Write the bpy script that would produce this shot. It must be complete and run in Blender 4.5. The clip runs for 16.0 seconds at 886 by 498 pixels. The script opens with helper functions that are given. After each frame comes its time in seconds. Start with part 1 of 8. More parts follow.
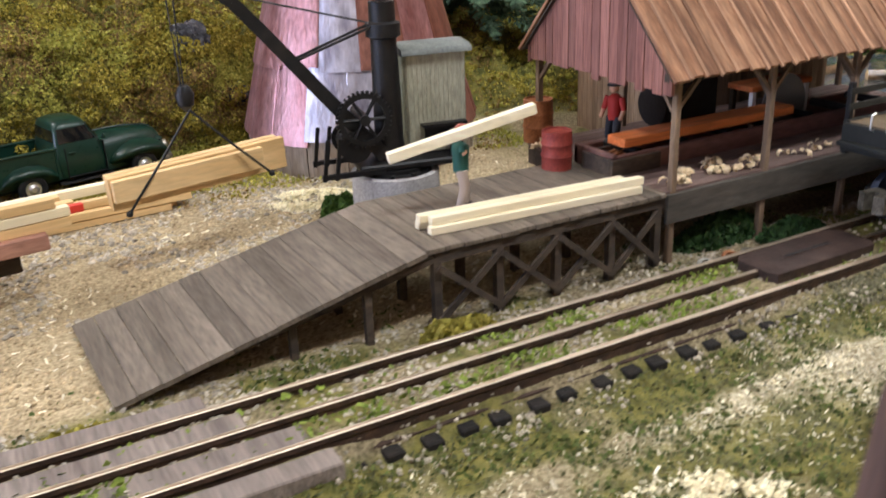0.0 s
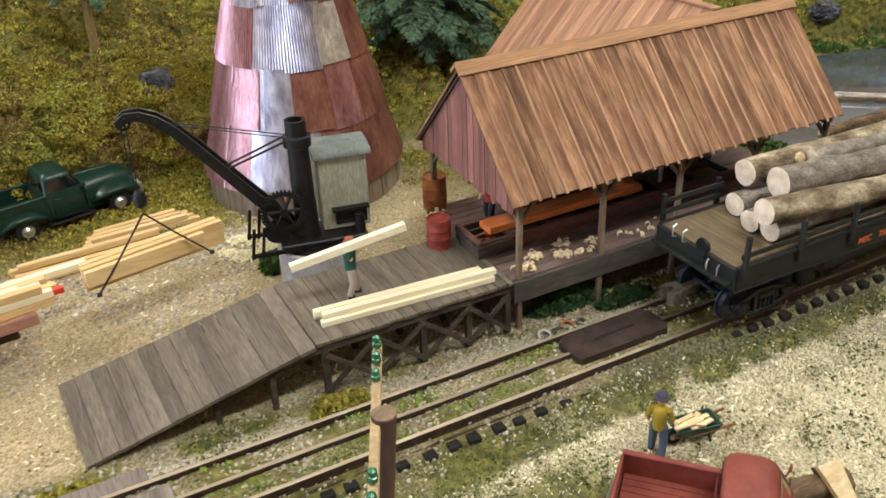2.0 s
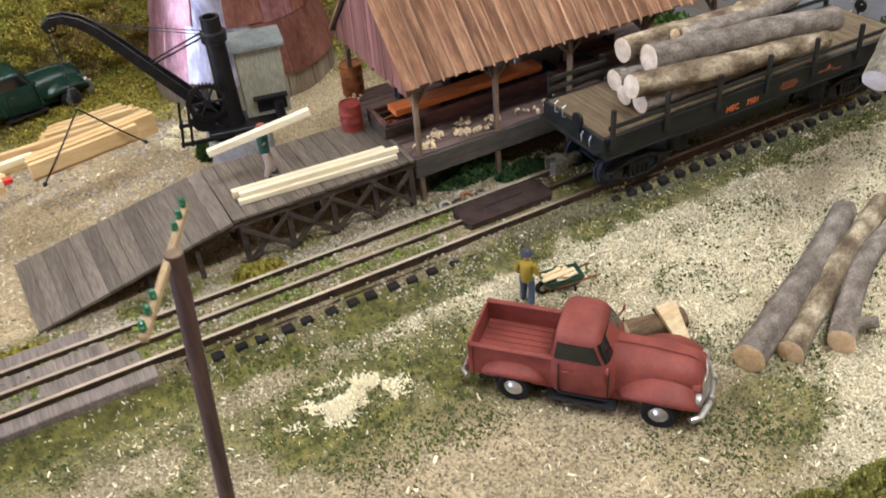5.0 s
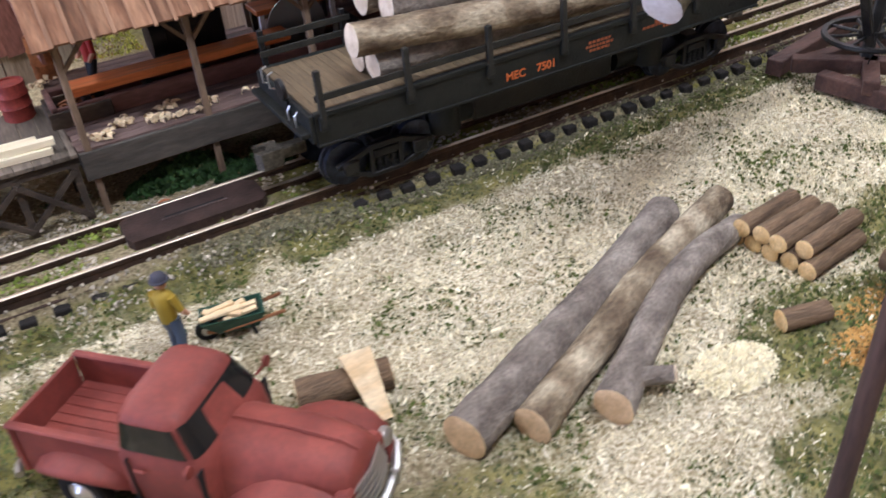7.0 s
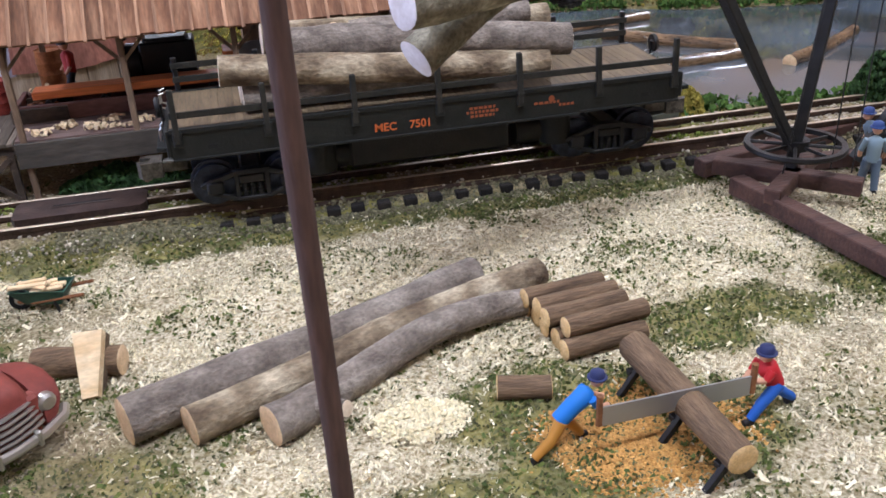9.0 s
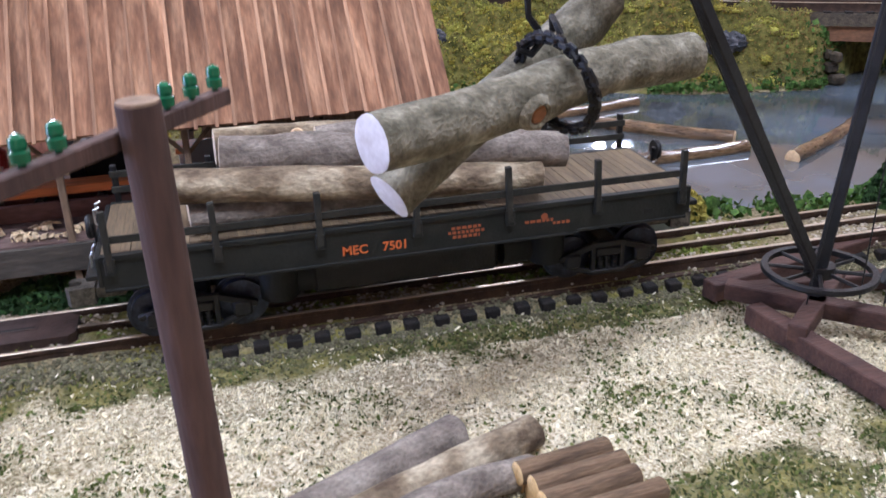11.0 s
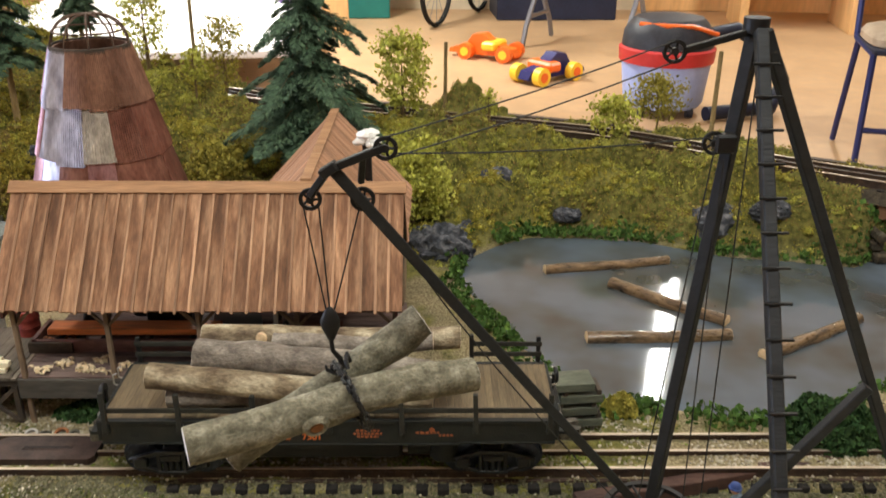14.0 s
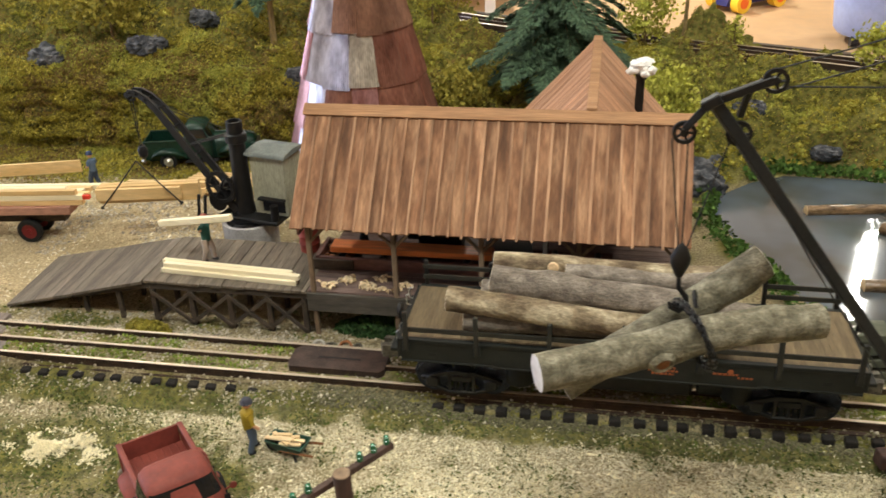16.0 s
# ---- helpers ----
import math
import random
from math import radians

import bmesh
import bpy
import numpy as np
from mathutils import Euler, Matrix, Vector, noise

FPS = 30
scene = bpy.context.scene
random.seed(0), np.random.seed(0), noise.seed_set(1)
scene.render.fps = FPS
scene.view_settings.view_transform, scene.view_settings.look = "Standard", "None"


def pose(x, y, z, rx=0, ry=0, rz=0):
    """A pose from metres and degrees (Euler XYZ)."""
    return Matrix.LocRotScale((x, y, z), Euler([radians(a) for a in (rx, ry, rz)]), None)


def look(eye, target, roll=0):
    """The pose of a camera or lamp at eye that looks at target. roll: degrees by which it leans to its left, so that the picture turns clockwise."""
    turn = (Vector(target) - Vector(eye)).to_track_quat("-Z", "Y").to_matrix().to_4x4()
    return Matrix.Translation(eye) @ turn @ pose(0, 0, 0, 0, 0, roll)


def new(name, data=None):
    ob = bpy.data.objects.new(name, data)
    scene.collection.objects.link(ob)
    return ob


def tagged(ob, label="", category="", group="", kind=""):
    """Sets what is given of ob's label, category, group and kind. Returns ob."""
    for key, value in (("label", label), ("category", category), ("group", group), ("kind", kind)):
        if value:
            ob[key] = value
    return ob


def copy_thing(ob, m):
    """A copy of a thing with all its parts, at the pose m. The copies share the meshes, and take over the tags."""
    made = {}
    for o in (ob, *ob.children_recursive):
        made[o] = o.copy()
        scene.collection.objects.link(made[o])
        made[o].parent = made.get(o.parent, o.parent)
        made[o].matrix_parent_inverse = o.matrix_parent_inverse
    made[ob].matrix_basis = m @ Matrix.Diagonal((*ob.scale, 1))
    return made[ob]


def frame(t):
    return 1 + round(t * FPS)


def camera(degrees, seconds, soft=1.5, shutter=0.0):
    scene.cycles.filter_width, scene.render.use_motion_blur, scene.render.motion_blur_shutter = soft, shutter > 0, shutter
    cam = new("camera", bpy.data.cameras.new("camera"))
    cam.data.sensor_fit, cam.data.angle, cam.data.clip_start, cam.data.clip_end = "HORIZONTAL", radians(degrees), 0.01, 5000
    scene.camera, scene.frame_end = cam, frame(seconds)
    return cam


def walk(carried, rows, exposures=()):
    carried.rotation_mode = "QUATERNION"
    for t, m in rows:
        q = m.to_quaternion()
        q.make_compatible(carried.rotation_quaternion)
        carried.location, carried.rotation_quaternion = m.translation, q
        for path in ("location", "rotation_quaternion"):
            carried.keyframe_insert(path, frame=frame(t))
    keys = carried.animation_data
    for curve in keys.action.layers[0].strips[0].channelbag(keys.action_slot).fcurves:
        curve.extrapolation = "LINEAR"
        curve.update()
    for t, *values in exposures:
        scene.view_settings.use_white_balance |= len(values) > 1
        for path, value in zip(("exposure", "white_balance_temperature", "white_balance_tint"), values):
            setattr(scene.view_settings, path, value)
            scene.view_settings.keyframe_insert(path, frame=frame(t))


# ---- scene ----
cam = camera(53.23, 16.0, 1.6, 0.3)
# seconds, eye and target in millimetres, roll in degrees
PATH = [
    (0, (-269.50, -230.56, 147.13), (-137.87, 14.81, 35.47), -2.34),
    (0.5, (-235.89, -248.56, 173.63), (-119.63, 7.34, 68.77), -0.14),
    (1, (-236.78, -277.74, 206.98), (-129.12, -13.06, 115.58), 0.50),
    (1.5, (-241.35, -297.90, 249.45), (-115.24, -55.46, 125.68), 0.02),
    (2, (-237.40, -316.10, 285.97), (-118.10, -83.30, 139.09), -2.25),
    (2.5, (-237.03, -347.70, 336.53), (-127.57, -120.50, 174.06), -4.44),
    (3, (-224.86, -378.09, 384.85), (-102.37, -152.61, 229.42), -3.81),
    (3.5, (-225.54, -395.99, 397.80), (-114.15, -170.36, 234.44), -5.37),
    (3.7, (-224.81, -396.99, 395.90), (-114.40, -173.10, 229.51), -5.20),
    (5.8, (-160.93, -381.06, 243.36), (-57.72, -165.66, 61.83), -5.21),
    (6, (-143.50, -371.75, 231.92), (-38.09, -156.56, 51.41), -5.36),
    (6.5, (-92.05, -352.80, 215.36), (29.76, -140.59, 41.78), -4.88),
    (7, (-27.62, -350.63, 198.65), (85.08, -130.01, 29.47), -5.51),
    (7.5, (47.57, -376.62, 180.97), (138.47, -139.83, 20.75), -2.84),
    (8, (84.83, -407.03, 172.10), (154.26, -157.26, 21.13), -3.05),
    (8.5, (103.59, -425.96, 172.30), (162.10, -167.76, 31.21), -3.18),
    (8.7, (108.75, -432.99, 172.75), (166.89, -173.55, 33.90), -2.89),
    (10.8, (133.96, -378.34, 175.38), (199.30, -112.63, 52.38), -1.56),
    (11, (131.00, -368.47, 179.57), (199.89, -102.23, 59.70), -1.56),
    (11.5, (141.58, -354.06, 195.53), (212.02, -88.65, 74.72), -2.31),
    (12, (170.09, -361.58, 224.76), (225.47, -89.50, 111.15), -0.38),
    (12.5, (216.30, -395.48, 242.92), (241.08, -116.57, 135.24), 0.38),
    (13, (249.77, -418.94, 262.70), (257.86, -137.52, 159.10), 0.83),
    (13.5, (258.58, -434.04, 296.84), (251.70, -152.61, 193.16), 0.26),
    (14, (264.62, -444.24, 321.83), (267.63, -168.31, 204.13), 0.30),
    (14.5, (261.72, -449.46, 327.27), (255.41, -182.09, 191.35), -1.07),
    (15, (248.69, -452.82, 332.35), (225.09, -186.21, 196.85), -1.77),
    (15.5, (223.75, -452.87, 330.00), (180.10, -188.71, 194.68), -2.51),
    (16, (188.25, -445.58, 322.38), (137.24, -184.59, 183.53), -1.99),
]
MM = 0.001
walk(cam, [(t, look(Vector(eye) * MM, Vector(target) * MM, roll)) for t, eye, target, roll in PATH], exposures=[(0, 0.0, 6150, 20), (1.0, -0.05, 6450, 18), (1.5, -0.04, 7300, 18), (2.0, -0.06, 6500, 12), (3.5, -0.06, 6600, 11), (6.0, -0.08, 5700, 24), (8.5, -0.04, 5600, 26), (11.0, 0.06, 5350, 28), (11.5, 0.16, 5350, 26), (12.0, 0.28, 5650, 22), (12.5, 0.1, 6000, 15), (13.2, 0.06, 6150, 13), (13.6, -0.1, 6250, 12), (14.0, -0.26, 6700, 14), (14.3, -0.3, 7600, 10), (14.6, -0.3, 7700, 9), (15.1, -0.2, 7000, 12), (16.0, -0.2, 6900, 12)])

# ---------------------------------------------------------------- light
world = bpy.data.worlds.new("room_air")
scene.world = world
world.use_nodes = True
world.node_tree.nodes["Background"].inputs[0].default_value = (1.0, 0.97, 0.93, 1)
world.node_tree.nodes["Background"].inputs[1].default_value = 0.03


def tube_light(name, x, y, z, length, width, turn, watts, colour):
    lamp = bpy.data.lights.new(name, "AREA")
    lamp.shape, lamp.size, lamp.size_y, lamp.energy, lamp.color = "RECTANGLE", length * MM, width * MM, watts, colour
    ob = new(name, lamp)
    ob.matrix_world = pose(x * MM, y * MM, z * MM, 0, 0, turn)
    return ob


WARM = (0.94, 1.0, 0.94)
# fluorescent tubes under the ceiling of the room, in line with the fittings built below
# first mirrored in the pond, three assumed, last two added to brighten the room
TUBES = [(1312, 3110, 1470, 1500, 60, 72.5), (250, -650, 1470, 1300, 130, 8), (-1150, 900, 1470, 1300, 130, 82), (1500, 600, 1470, 1300, 130, 82), (-700, 4700, 1470, 1300, 130, 82), (2600, 5000, 1470, 1300, 130, 82)]
POWER = [24, 28, 27, 18, 160, 76]
for (tx, ty, tz, tl, tw, ta), tp in zip(TUBES, POWER):
    tube_light("tube_lamp", tx, ty, tz, tl, tw, ta, tp, WARM)
# daylight through the window in the west wall
day = tube_light("window_daylight", -4100, 300, 350, 2400, 1300, 0, 110, (0.62, 0.74, 1.0))
day.matrix_world = pose(-4.1, 0.3, 0.35, 90, 0, -90)

# ---------------------------------------------------------------- helpers


def lin(r, g, b):
    return tuple((v / 255 / 12.92) if v < 10 else ((v / 255 + 0.055) / 1.055) ** 2.4 for v in (r, g, b))


def material(name, c1, c2, size=8.0, rough=0.75, bump=0.25, metal=0.0, stretch=(1, 1, 1), fine=1.2, c3=None, vary=0.12, island=False, spec=0.4, contrast=0.5, streak=0.5):
    """Two-scale procedural surface. size, fine: millimetres of the coarse and the fine pattern."""
    m = bpy.data.materials.new(name)
    m.use_nodes = True
    nt = m.node_tree
    n, l = nt.nodes, nt.links
    p = n["Principled BSDF"]
    p.inputs["Roughness"].default_value, p.inputs["Metallic"].default_value = rough, metal
    p.inputs["Specular IOR Level"].default_value = spec
    tc, info = n.new("ShaderNodeTexCoord"), n.new("ShaderNodeObjectInfo")
    rnd = info.outputs["Random"]
    if island:
        geo = n.new("ShaderNodeNewGeometry")
        rnd = geo.outputs["Random Per Island"]
    off = n.new("ShaderNodeVectorMath")
    off.operation = "SCALE"
    off.inputs[0].default_value = (137, 71, 53)
    l.new(rnd, off.inputs["Scale"])
    mul = n.new("ShaderNodeVectorMath")
    mul.operation = "MULTIPLY_ADD"
    mul.inputs[1].default_value = tuple(1000.0 * s for s in stretch)
    l.new(tc.outputs["Object"], mul.inputs[0])
    l.new(off.outputs[0], mul.inputs[2])
    na, nb = n.new("ShaderNodeTexNoise"), n.new("ShaderNodeTexNoise")
    for node, s, d in ((na, size, 4), (nb, fine, 3)):
        node.inputs["Scale"].default_value, node.inputs["Detail"].default_value = 1.0 / s, d
        l.new(mul.outputs[0], node.inputs["Vector"])
    ramp = n.new("ShaderNodeValToRGB")
    e = ramp.color_ramp.elements
    e[0].position, e[1].position = 0.5 - 0.22 * (1.5 - contrast), 0.5 + 0.22 * (1.5 - contrast)
    e[0].color, e[1].color = (*c1, 1), (*c2, 1)
    if c3:
        k = e.new(0.5)
        k.color = (*c3, 1)
    l.new(na.outputs["Fac"], ramp.inputs[0])
    rng = n.new("ShaderNodeMapRange")
    rng.inputs["From Min"].default_value, rng.inputs["From Max"].default_value = 0.3, 0.7
    rng.inputs["To Min"].default_value, rng.inputs["To Max"].default_value = 1 - streak * 0.5, 1 + streak * 0.4
    l.new(nb.outputs["Fac"], rng.inputs["Value"])
    vr = n.new("ShaderNodeMapRange")
    vr.inputs["To Min"].default_value, vr.inputs["To Max"].default_value = 1 - vary, 1 + vary
    l.new(rnd, vr.inputs["Value"])
    mm = n.new("ShaderNodeMath")
    mm.operation = "MULTIPLY"
    l.new(rng.outputs[0], mm.inputs[0])
    l.new(vr.outputs[0], mm.inputs[1])
    sc = n.new("ShaderNodeVectorMath")
    sc.operation = "SCALE"
    l.new(ramp.outputs[0], sc.inputs[0])
    l.new(mm.outputs[0], sc.inputs["Scale"])
    l.new(sc.outputs[0], p.inputs["Base Color"])
    if bump:
        add = n.new("ShaderNodeMath")
        add.operation = "ADD"
        l.new(na.outputs["Fac"], add.inputs[0])
        l.new(nb.outputs["Fac"], add.inputs[1])
        b = n.new("ShaderNodeBump")
        b.inputs["Strength"].default_value, b.inputs["Distance"].default_value = bump, 0.0012
        l.new(add.outputs[0], b.inputs["Height"])
        l.new(b.outputs[0], p.inputs["Normal"])
    rr = n.new("ShaderNodeMapRange")
    rr.inputs["To Min"].default_value, rr.inputs["To Max"].default_value = max(0.03, rough - 0.12), min(1, rough + 0.12)
    l.new(nb.outputs["Fac"], rr.inputs["Value"])
    l.new(rr.outputs[0], p.inputs["Roughness"])
    return m


def plain(name, colour, rough=0.5, metal=0.0, emit=0.0, spec=0.5):
    m = bpy.data.materials.new(name)
    m.use_nodes = True
    p = m.node_tree.nodes["Principled BSDF"]
    p.inputs["Base Color"].default_value, p.inputs["Roughness"].default_value = (*colour, 1), rough
    p.inputs["Metallic"].default_value, p.inputs["Specular IOR Level"].default_value = metal, spec
    if emit:
        p.inputs["Emission Color"].default_value, p.inputs["Emission Strength"].default_value = (*colour, 1), emit
    return m


def thing(name, x=0, y=0, z=0, rz=0, label="", category="", group="", kind="", rx=0, ry=0):
    ob = new(name)
    ob.empty_display_size = 0.01
    ob.matrix_basis = pose(x * MM, y * MM, z * MM, rx, ry, rz)
    return tagged(ob, label, category, group, kind)


def mesh_of(bm, mat, name="piece", smooth=0.0):
    bmesh.ops.recalc_face_normals(bm, faces=bm.faces[:])
    for v in bm.verts:
        v.co *= MM
    if smooth:
        for f in bm.faces:
            f.smooth = True
        for e in bm.edges:
            if len(e.link_faces) == 2 and e.calc_face_angle(0) > radians(smooth):
                e.smooth = False
    me = bpy.data.meshes.new(name)
    bm.to_mesh(me)
    bm.free()
    for one in mat if isinstance(mat, (list, tuple)) else [mat]:
        me.materials.append(one)
    return me


def part(name, bm, mat, parent=None, label="", smooth=35.0, kind="", category="", group=""):
    ob = new(name, mesh_of(bm, mat, name, smooth))
    if parent:
        ob.parent = parent
    return tagged(ob, label, category, group, kind)


def piece(name, me, parent, x=0, y=0, z=0, rx=0, ry=0, rz=0):
    ob = new(name, me)
    ob.parent = parent
    ob.matrix_basis = pose(x * MM, y * MM, z * MM, rx, ry, rz)
    return ob


def nb():
    return bmesh.new()


def box(bm, a, b, bev=0.0, m=None, seg=1):
    c = [(p + q) / 2 for p, q in zip(a, b)]
    s = [abs(q - p) for p, q in zip(a, b)]
    r = bmesh.ops.create_cube(bm, size=1.0, matrix=Matrix.Translation(c) @ Matrix.Diagonal((*s, 1)))
    vs = r["verts"]
    if bev:
        es = list({e for v in vs for e in v.link_edges})
        r = bmesh.ops.bevel(bm, geom=es, offset=bev, segments=seg, affect="EDGES", profile=0.5)
        vs = list({v for f in r["faces"] for v in f.verts} | {v for v in vs if v.is_valid})
    if m is not None:
        bmesh.ops.transform(bm, matrix=m, verts=[v for v in vs if v.is_valid])
    return vs


def loft(bm, rings, cap0=True, cap1=True, closed=True):
    vs = [[bm.verts.new(p) for p in ring] for ring in rings]
    k = len(vs[0])
    out = []
    for a, b in zip(vs, vs[1:]):
        for i in range(k if closed else k - 1):
            j = (i + 1) % k
            out.append(bm.faces.new((a[i], a[j], b[j], b[i])))
    if cap0:
        out.append(bm.faces.new(list(reversed(vs[0]))))
    if cap1:
        out.append(bm.faces.new(vs[-1]))
    return out


def ring_round(centre, axis, r, seg, start=0.0, wob=None):
    axis = Vector(axis).normalized()
    up = Vector((0, 0, 1)) if abs(axis.z) < 0.9 else Vector((1, 0, 0))
    u = axis.cross(up).normalized()
    v = axis.cross(u).normalized()
    c = Vector(centre)
    out = []
    for i in range(seg):
        a = start + 2 * math.pi * i / seg
        q = r * (wob(i, a) if wob else 1.0)
        out.append(c + q * (math.cos(a) * u + math.sin(a) * v))
    return out


def cyl(bm, a, b, r, r2=None, seg=12, cap=True):
    a, b = Vector(a), Vector(b)
    return loft(bm, [ring_round(a, b - a, r, seg), ring_round(b, b - a, r if r2 is None else r2, seg)], cap, cap)


def tube(bm, pts, r, seg=6, cap=True):
    pts = [Vector(p) for p in pts]
    rings = []
    for i, p in enumerate(pts):
        d = pts[min(i + 1, len(pts) - 1)] - pts[max(i - 1, 0)]
        rr = r[i] if isinstance(r, (list, tuple)) else r
        rings.append(ring_round(p, d, rr, seg))
    for a, b in zip(rings, rings[1:]):  # keep neighbouring rings untwisted
        k = min(range(seg), key=lambda s: sum((b[(i + s) % seg] - a[i]).length for i in range(0, seg, 2)))
        b[:] = b[k:] + b[:k]
    return loft(bm, rings, cap, cap)


def lathe(bm, prof, seg=24, c=(0, 0, 0), m=None):
    rings = [[Vector((c[0] + r * math.cos(2 * math.pi * i / seg), c[1] + r * math.sin(2 * math.pi * i / seg), c[2] + z)) for i in range(seg)] for r, z in prof]
    if m is not None:
        rings = [[m @ p for p in ring] for ring in rings]
    if prof[0][0] > 1.9 and prof[-1][0] > 1.9:  # a ring: close the profile instead of capping it
        return loft(bm, rings + [rings[0]], False, False) and bmesh.ops.remove_doubles(bm, verts=bm.verts[:], dist=1e-5)
    return loft(bm, rings)


def prism(bm, outline, d0, d1, axis="y", m=None):
    """A polygon of (u, v) carried from d0 to d1: along y its u, v are x, z; along x they are y, z; along z they are x, y."""
    put = {"y": lambda u, v, d: (u, d, v), "x": lambda u, v, d: (d, u, v), "z": lambda u, v, d: (u, v, d)}[axis]
    rings = [[Vector(put(u, v, d)) for u, v in outline] for d in (d0, d1)]
    if m is not None:
        rings = [[m @ p for p in ring] for ring in rings]
    return loft(bm, rings)


def beam(bm, a, b, w, h, bev=0.0):
    """A squared timber from a to b, w across and h deep."""
    a, b = Vector(a), Vector(b)
    d = b - a
    turn = d.to_track_quat("X", "Z").to_matrix().to_4x4()
    return box(bm, (0, -w / 2, -h / 2), (d.length, w / 2, h / 2), bev, Matrix.Translation(a) @ turn)


def ball(bm, c, r, sub=2, squash=(1, 1, 1), lump=0.0, seed=0):
    res = bmesh.ops.create_icosphere(bm, subdivisions=sub, radius=1.0)
    for v in res["verts"]:
        k = 1 + lump * noise.noise(v.co * 1.7 + Vector((seed * 3.1, seed * 1.7, 0)))
        v.co = Vector((v.co.x * squash[0], v.co.y * squash[1], v.co.z * squash[2])) * r * k + Vector(c)
    return res["verts"]


def sweep_round(cx, cy, z, hx, hy, power=3.0, seg=28):
    """A rounded rectangle at the height z."""
    out = []
    for i in range(seg):
        a = 2 * math.pi * i / seg
        ca, sa = math.cos(a), math.sin(a)
        out.append(Vector((cx + hx * math.copysign(abs(ca) ** (2 / power), ca), cy + hy * math.copysign(abs(sa) ** (2 / power), sa), z)))
    return out


def vnoise(x, y, size, seed=0):
    """Smooth value noise, 0 to 1, for arrays."""
    x, y = np.asarray(x, float) / size + seed * 17.3 + 1000, np.asarray(y, float) / size + seed * 5.9 + 1000
    xi, yi = np.floor(x).astype(np.int64), np.floor(y).astype(np.int64)
    fx, fy = x - xi, y - yi
    fx, fy = fx * fx * (3 - 2 * fx), fy * fy * (3 - 2 * fy)

    def h(i, j):
        k = (i * 374761393 + j * 668265263 + seed * 362437) & 0x7FFFFFFF
        k = ((k ^ (k >> 13)) * 1274126177) & 0x7FFFFFFF
        return ((k ^ (k >> 16)) & 0xFFFF) / 65535.0

    return (h(xi, yi) * (1 - fx) + h(xi + 1, yi) * fx) * (1 - fy) + (h(xi, yi + 1) * (1 - fx) + h(xi + 1, yi + 1) * fx) * fy


def fbm(x, y, size, seed=0, octaves=3):
    s, a, t = 0.0, 1.0, 0.0
    for k in range(octaves):
        s = s + a * vnoise(x, y, size / 2**k, seed + k)
        t += a
        a *= 0.5
    return s / t


def smooth(x, a, b):
    t = np.clip((np.asarray(x, float) - a) / (b - a), 0, 1)
    return t * t * (3 - 2 * t)


def raw_mesh(name, verts, faces, mat, smooth_faces=False):
    """verts: n x 3 in millimetres; faces: m x k, all of one size."""
    verts, faces = np.asarray(verts, np.float32) * MM, np.asarray(faces, np.int32)
    me = bpy.data.meshes.new(name)
    me.vertices.add(len(verts))
    me.vertices.foreach_set("co", verts.ravel())
    k = faces.shape[1]
    me.loops.add(faces.size)
    me.loops.foreach_set("vertex_index", faces.ravel())
    me.polygons.add(len(faces))
    me.polygons.foreach_set("loop_start", np.arange(0, faces.size, k, dtype=np.int32))
    me.polygons.foreach_set("use_smooth", np.full(len(faces), smooth_faces))
    me.update(calc_edges=True)
    me.validate()
    me.materials.append(mat)
    return me


# ---------------------------------------------------------------- materials
roof_wood = material("roof_wood", lin(94, 64, 46), lin(184, 142, 109), 8, 0.85, 0.45, stretch=(1.1, 0.2, 1), fine=1.4, c3=lin(138, 99, 73), vary=0.22, streak=0.5)
batten_wood = material("batten_wood", lin(112, 78, 56), lin(196, 154, 120), 9, 0.8, 0.4, stretch=(1.2, 0.1, 1), fine=1.4, vary=0.25, streak=0.5)
barn_wood = material("barn_wood", lin(104, 66, 58), lin(156, 108, 96), 12, 0.8, 0.35, stretch=(2, 2, 0.12), fine=1.8, vary=0.25, streak=0.7)
grey_wood = material("grey_wood", lin(102, 92, 86), lin(142, 130, 121), 12, 0.85, 0.4, stretch=(1.8, 0.15, 1), fine=2, vary=0.11, streak=0.6)
dark_timber = material("dark_timber", lin(52, 44, 38), lin(86, 74, 62), 9, 0.85, 0.4, stretch=(0.4, 1, 1), fine=1.5, vary=0.2)
post_wood = material("post_wood", lin(104, 85, 68), lin(144, 121, 98), 9, 0.85, 0.4, stretch=(1, 1, 0.2), fine=1.5, vary=0.15)
red_deck = material("red_deck", lin(88, 60, 56), lin(122, 88, 80), 14, 0.75, 0.35, stretch=(0.3, 1.6, 1), fine=2, vary=0.2)
dusty_deck = material("dusty_deck", lin(88, 70, 64), lin(128, 106, 98), 14, 0.8, 0.35, stretch=(0.3, 1.6, 1), fine=2, vary=0.14)
new_lumber = material("new_lumber", lin(236, 220, 178), lin(250, 240, 212), 14, 0.65, 0.15, stretch=(0.08, 1.5, 1.5), fine=2.5, vary=0.06, streak=0.2)
yellow_lumber = material("yellow_lumber", lin(212, 174, 116), lin(236, 204, 152), 14, 0.65, 0.15, stretch=(0.08, 1.5, 1.5), fine=2.5, vary=0.08, streak=0.25)
rust_rail = material("rust_rail", lin(54, 42, 35), lin(88, 68, 55), 6, 0.7, 0.3, metal=0.3, fine=1)
rail_top = material("rail_top", lin(182, 166, 146), lin(216, 202, 182), 20, 0.42, 0.05, metal=0.95, stretch=(0.1, 1, 1), fine=2, streak=0.2)
tie_black = material("tie_black", lin(20, 18, 17), lin(40, 35, 31), 5, 0.85, 0.4, fine=1)
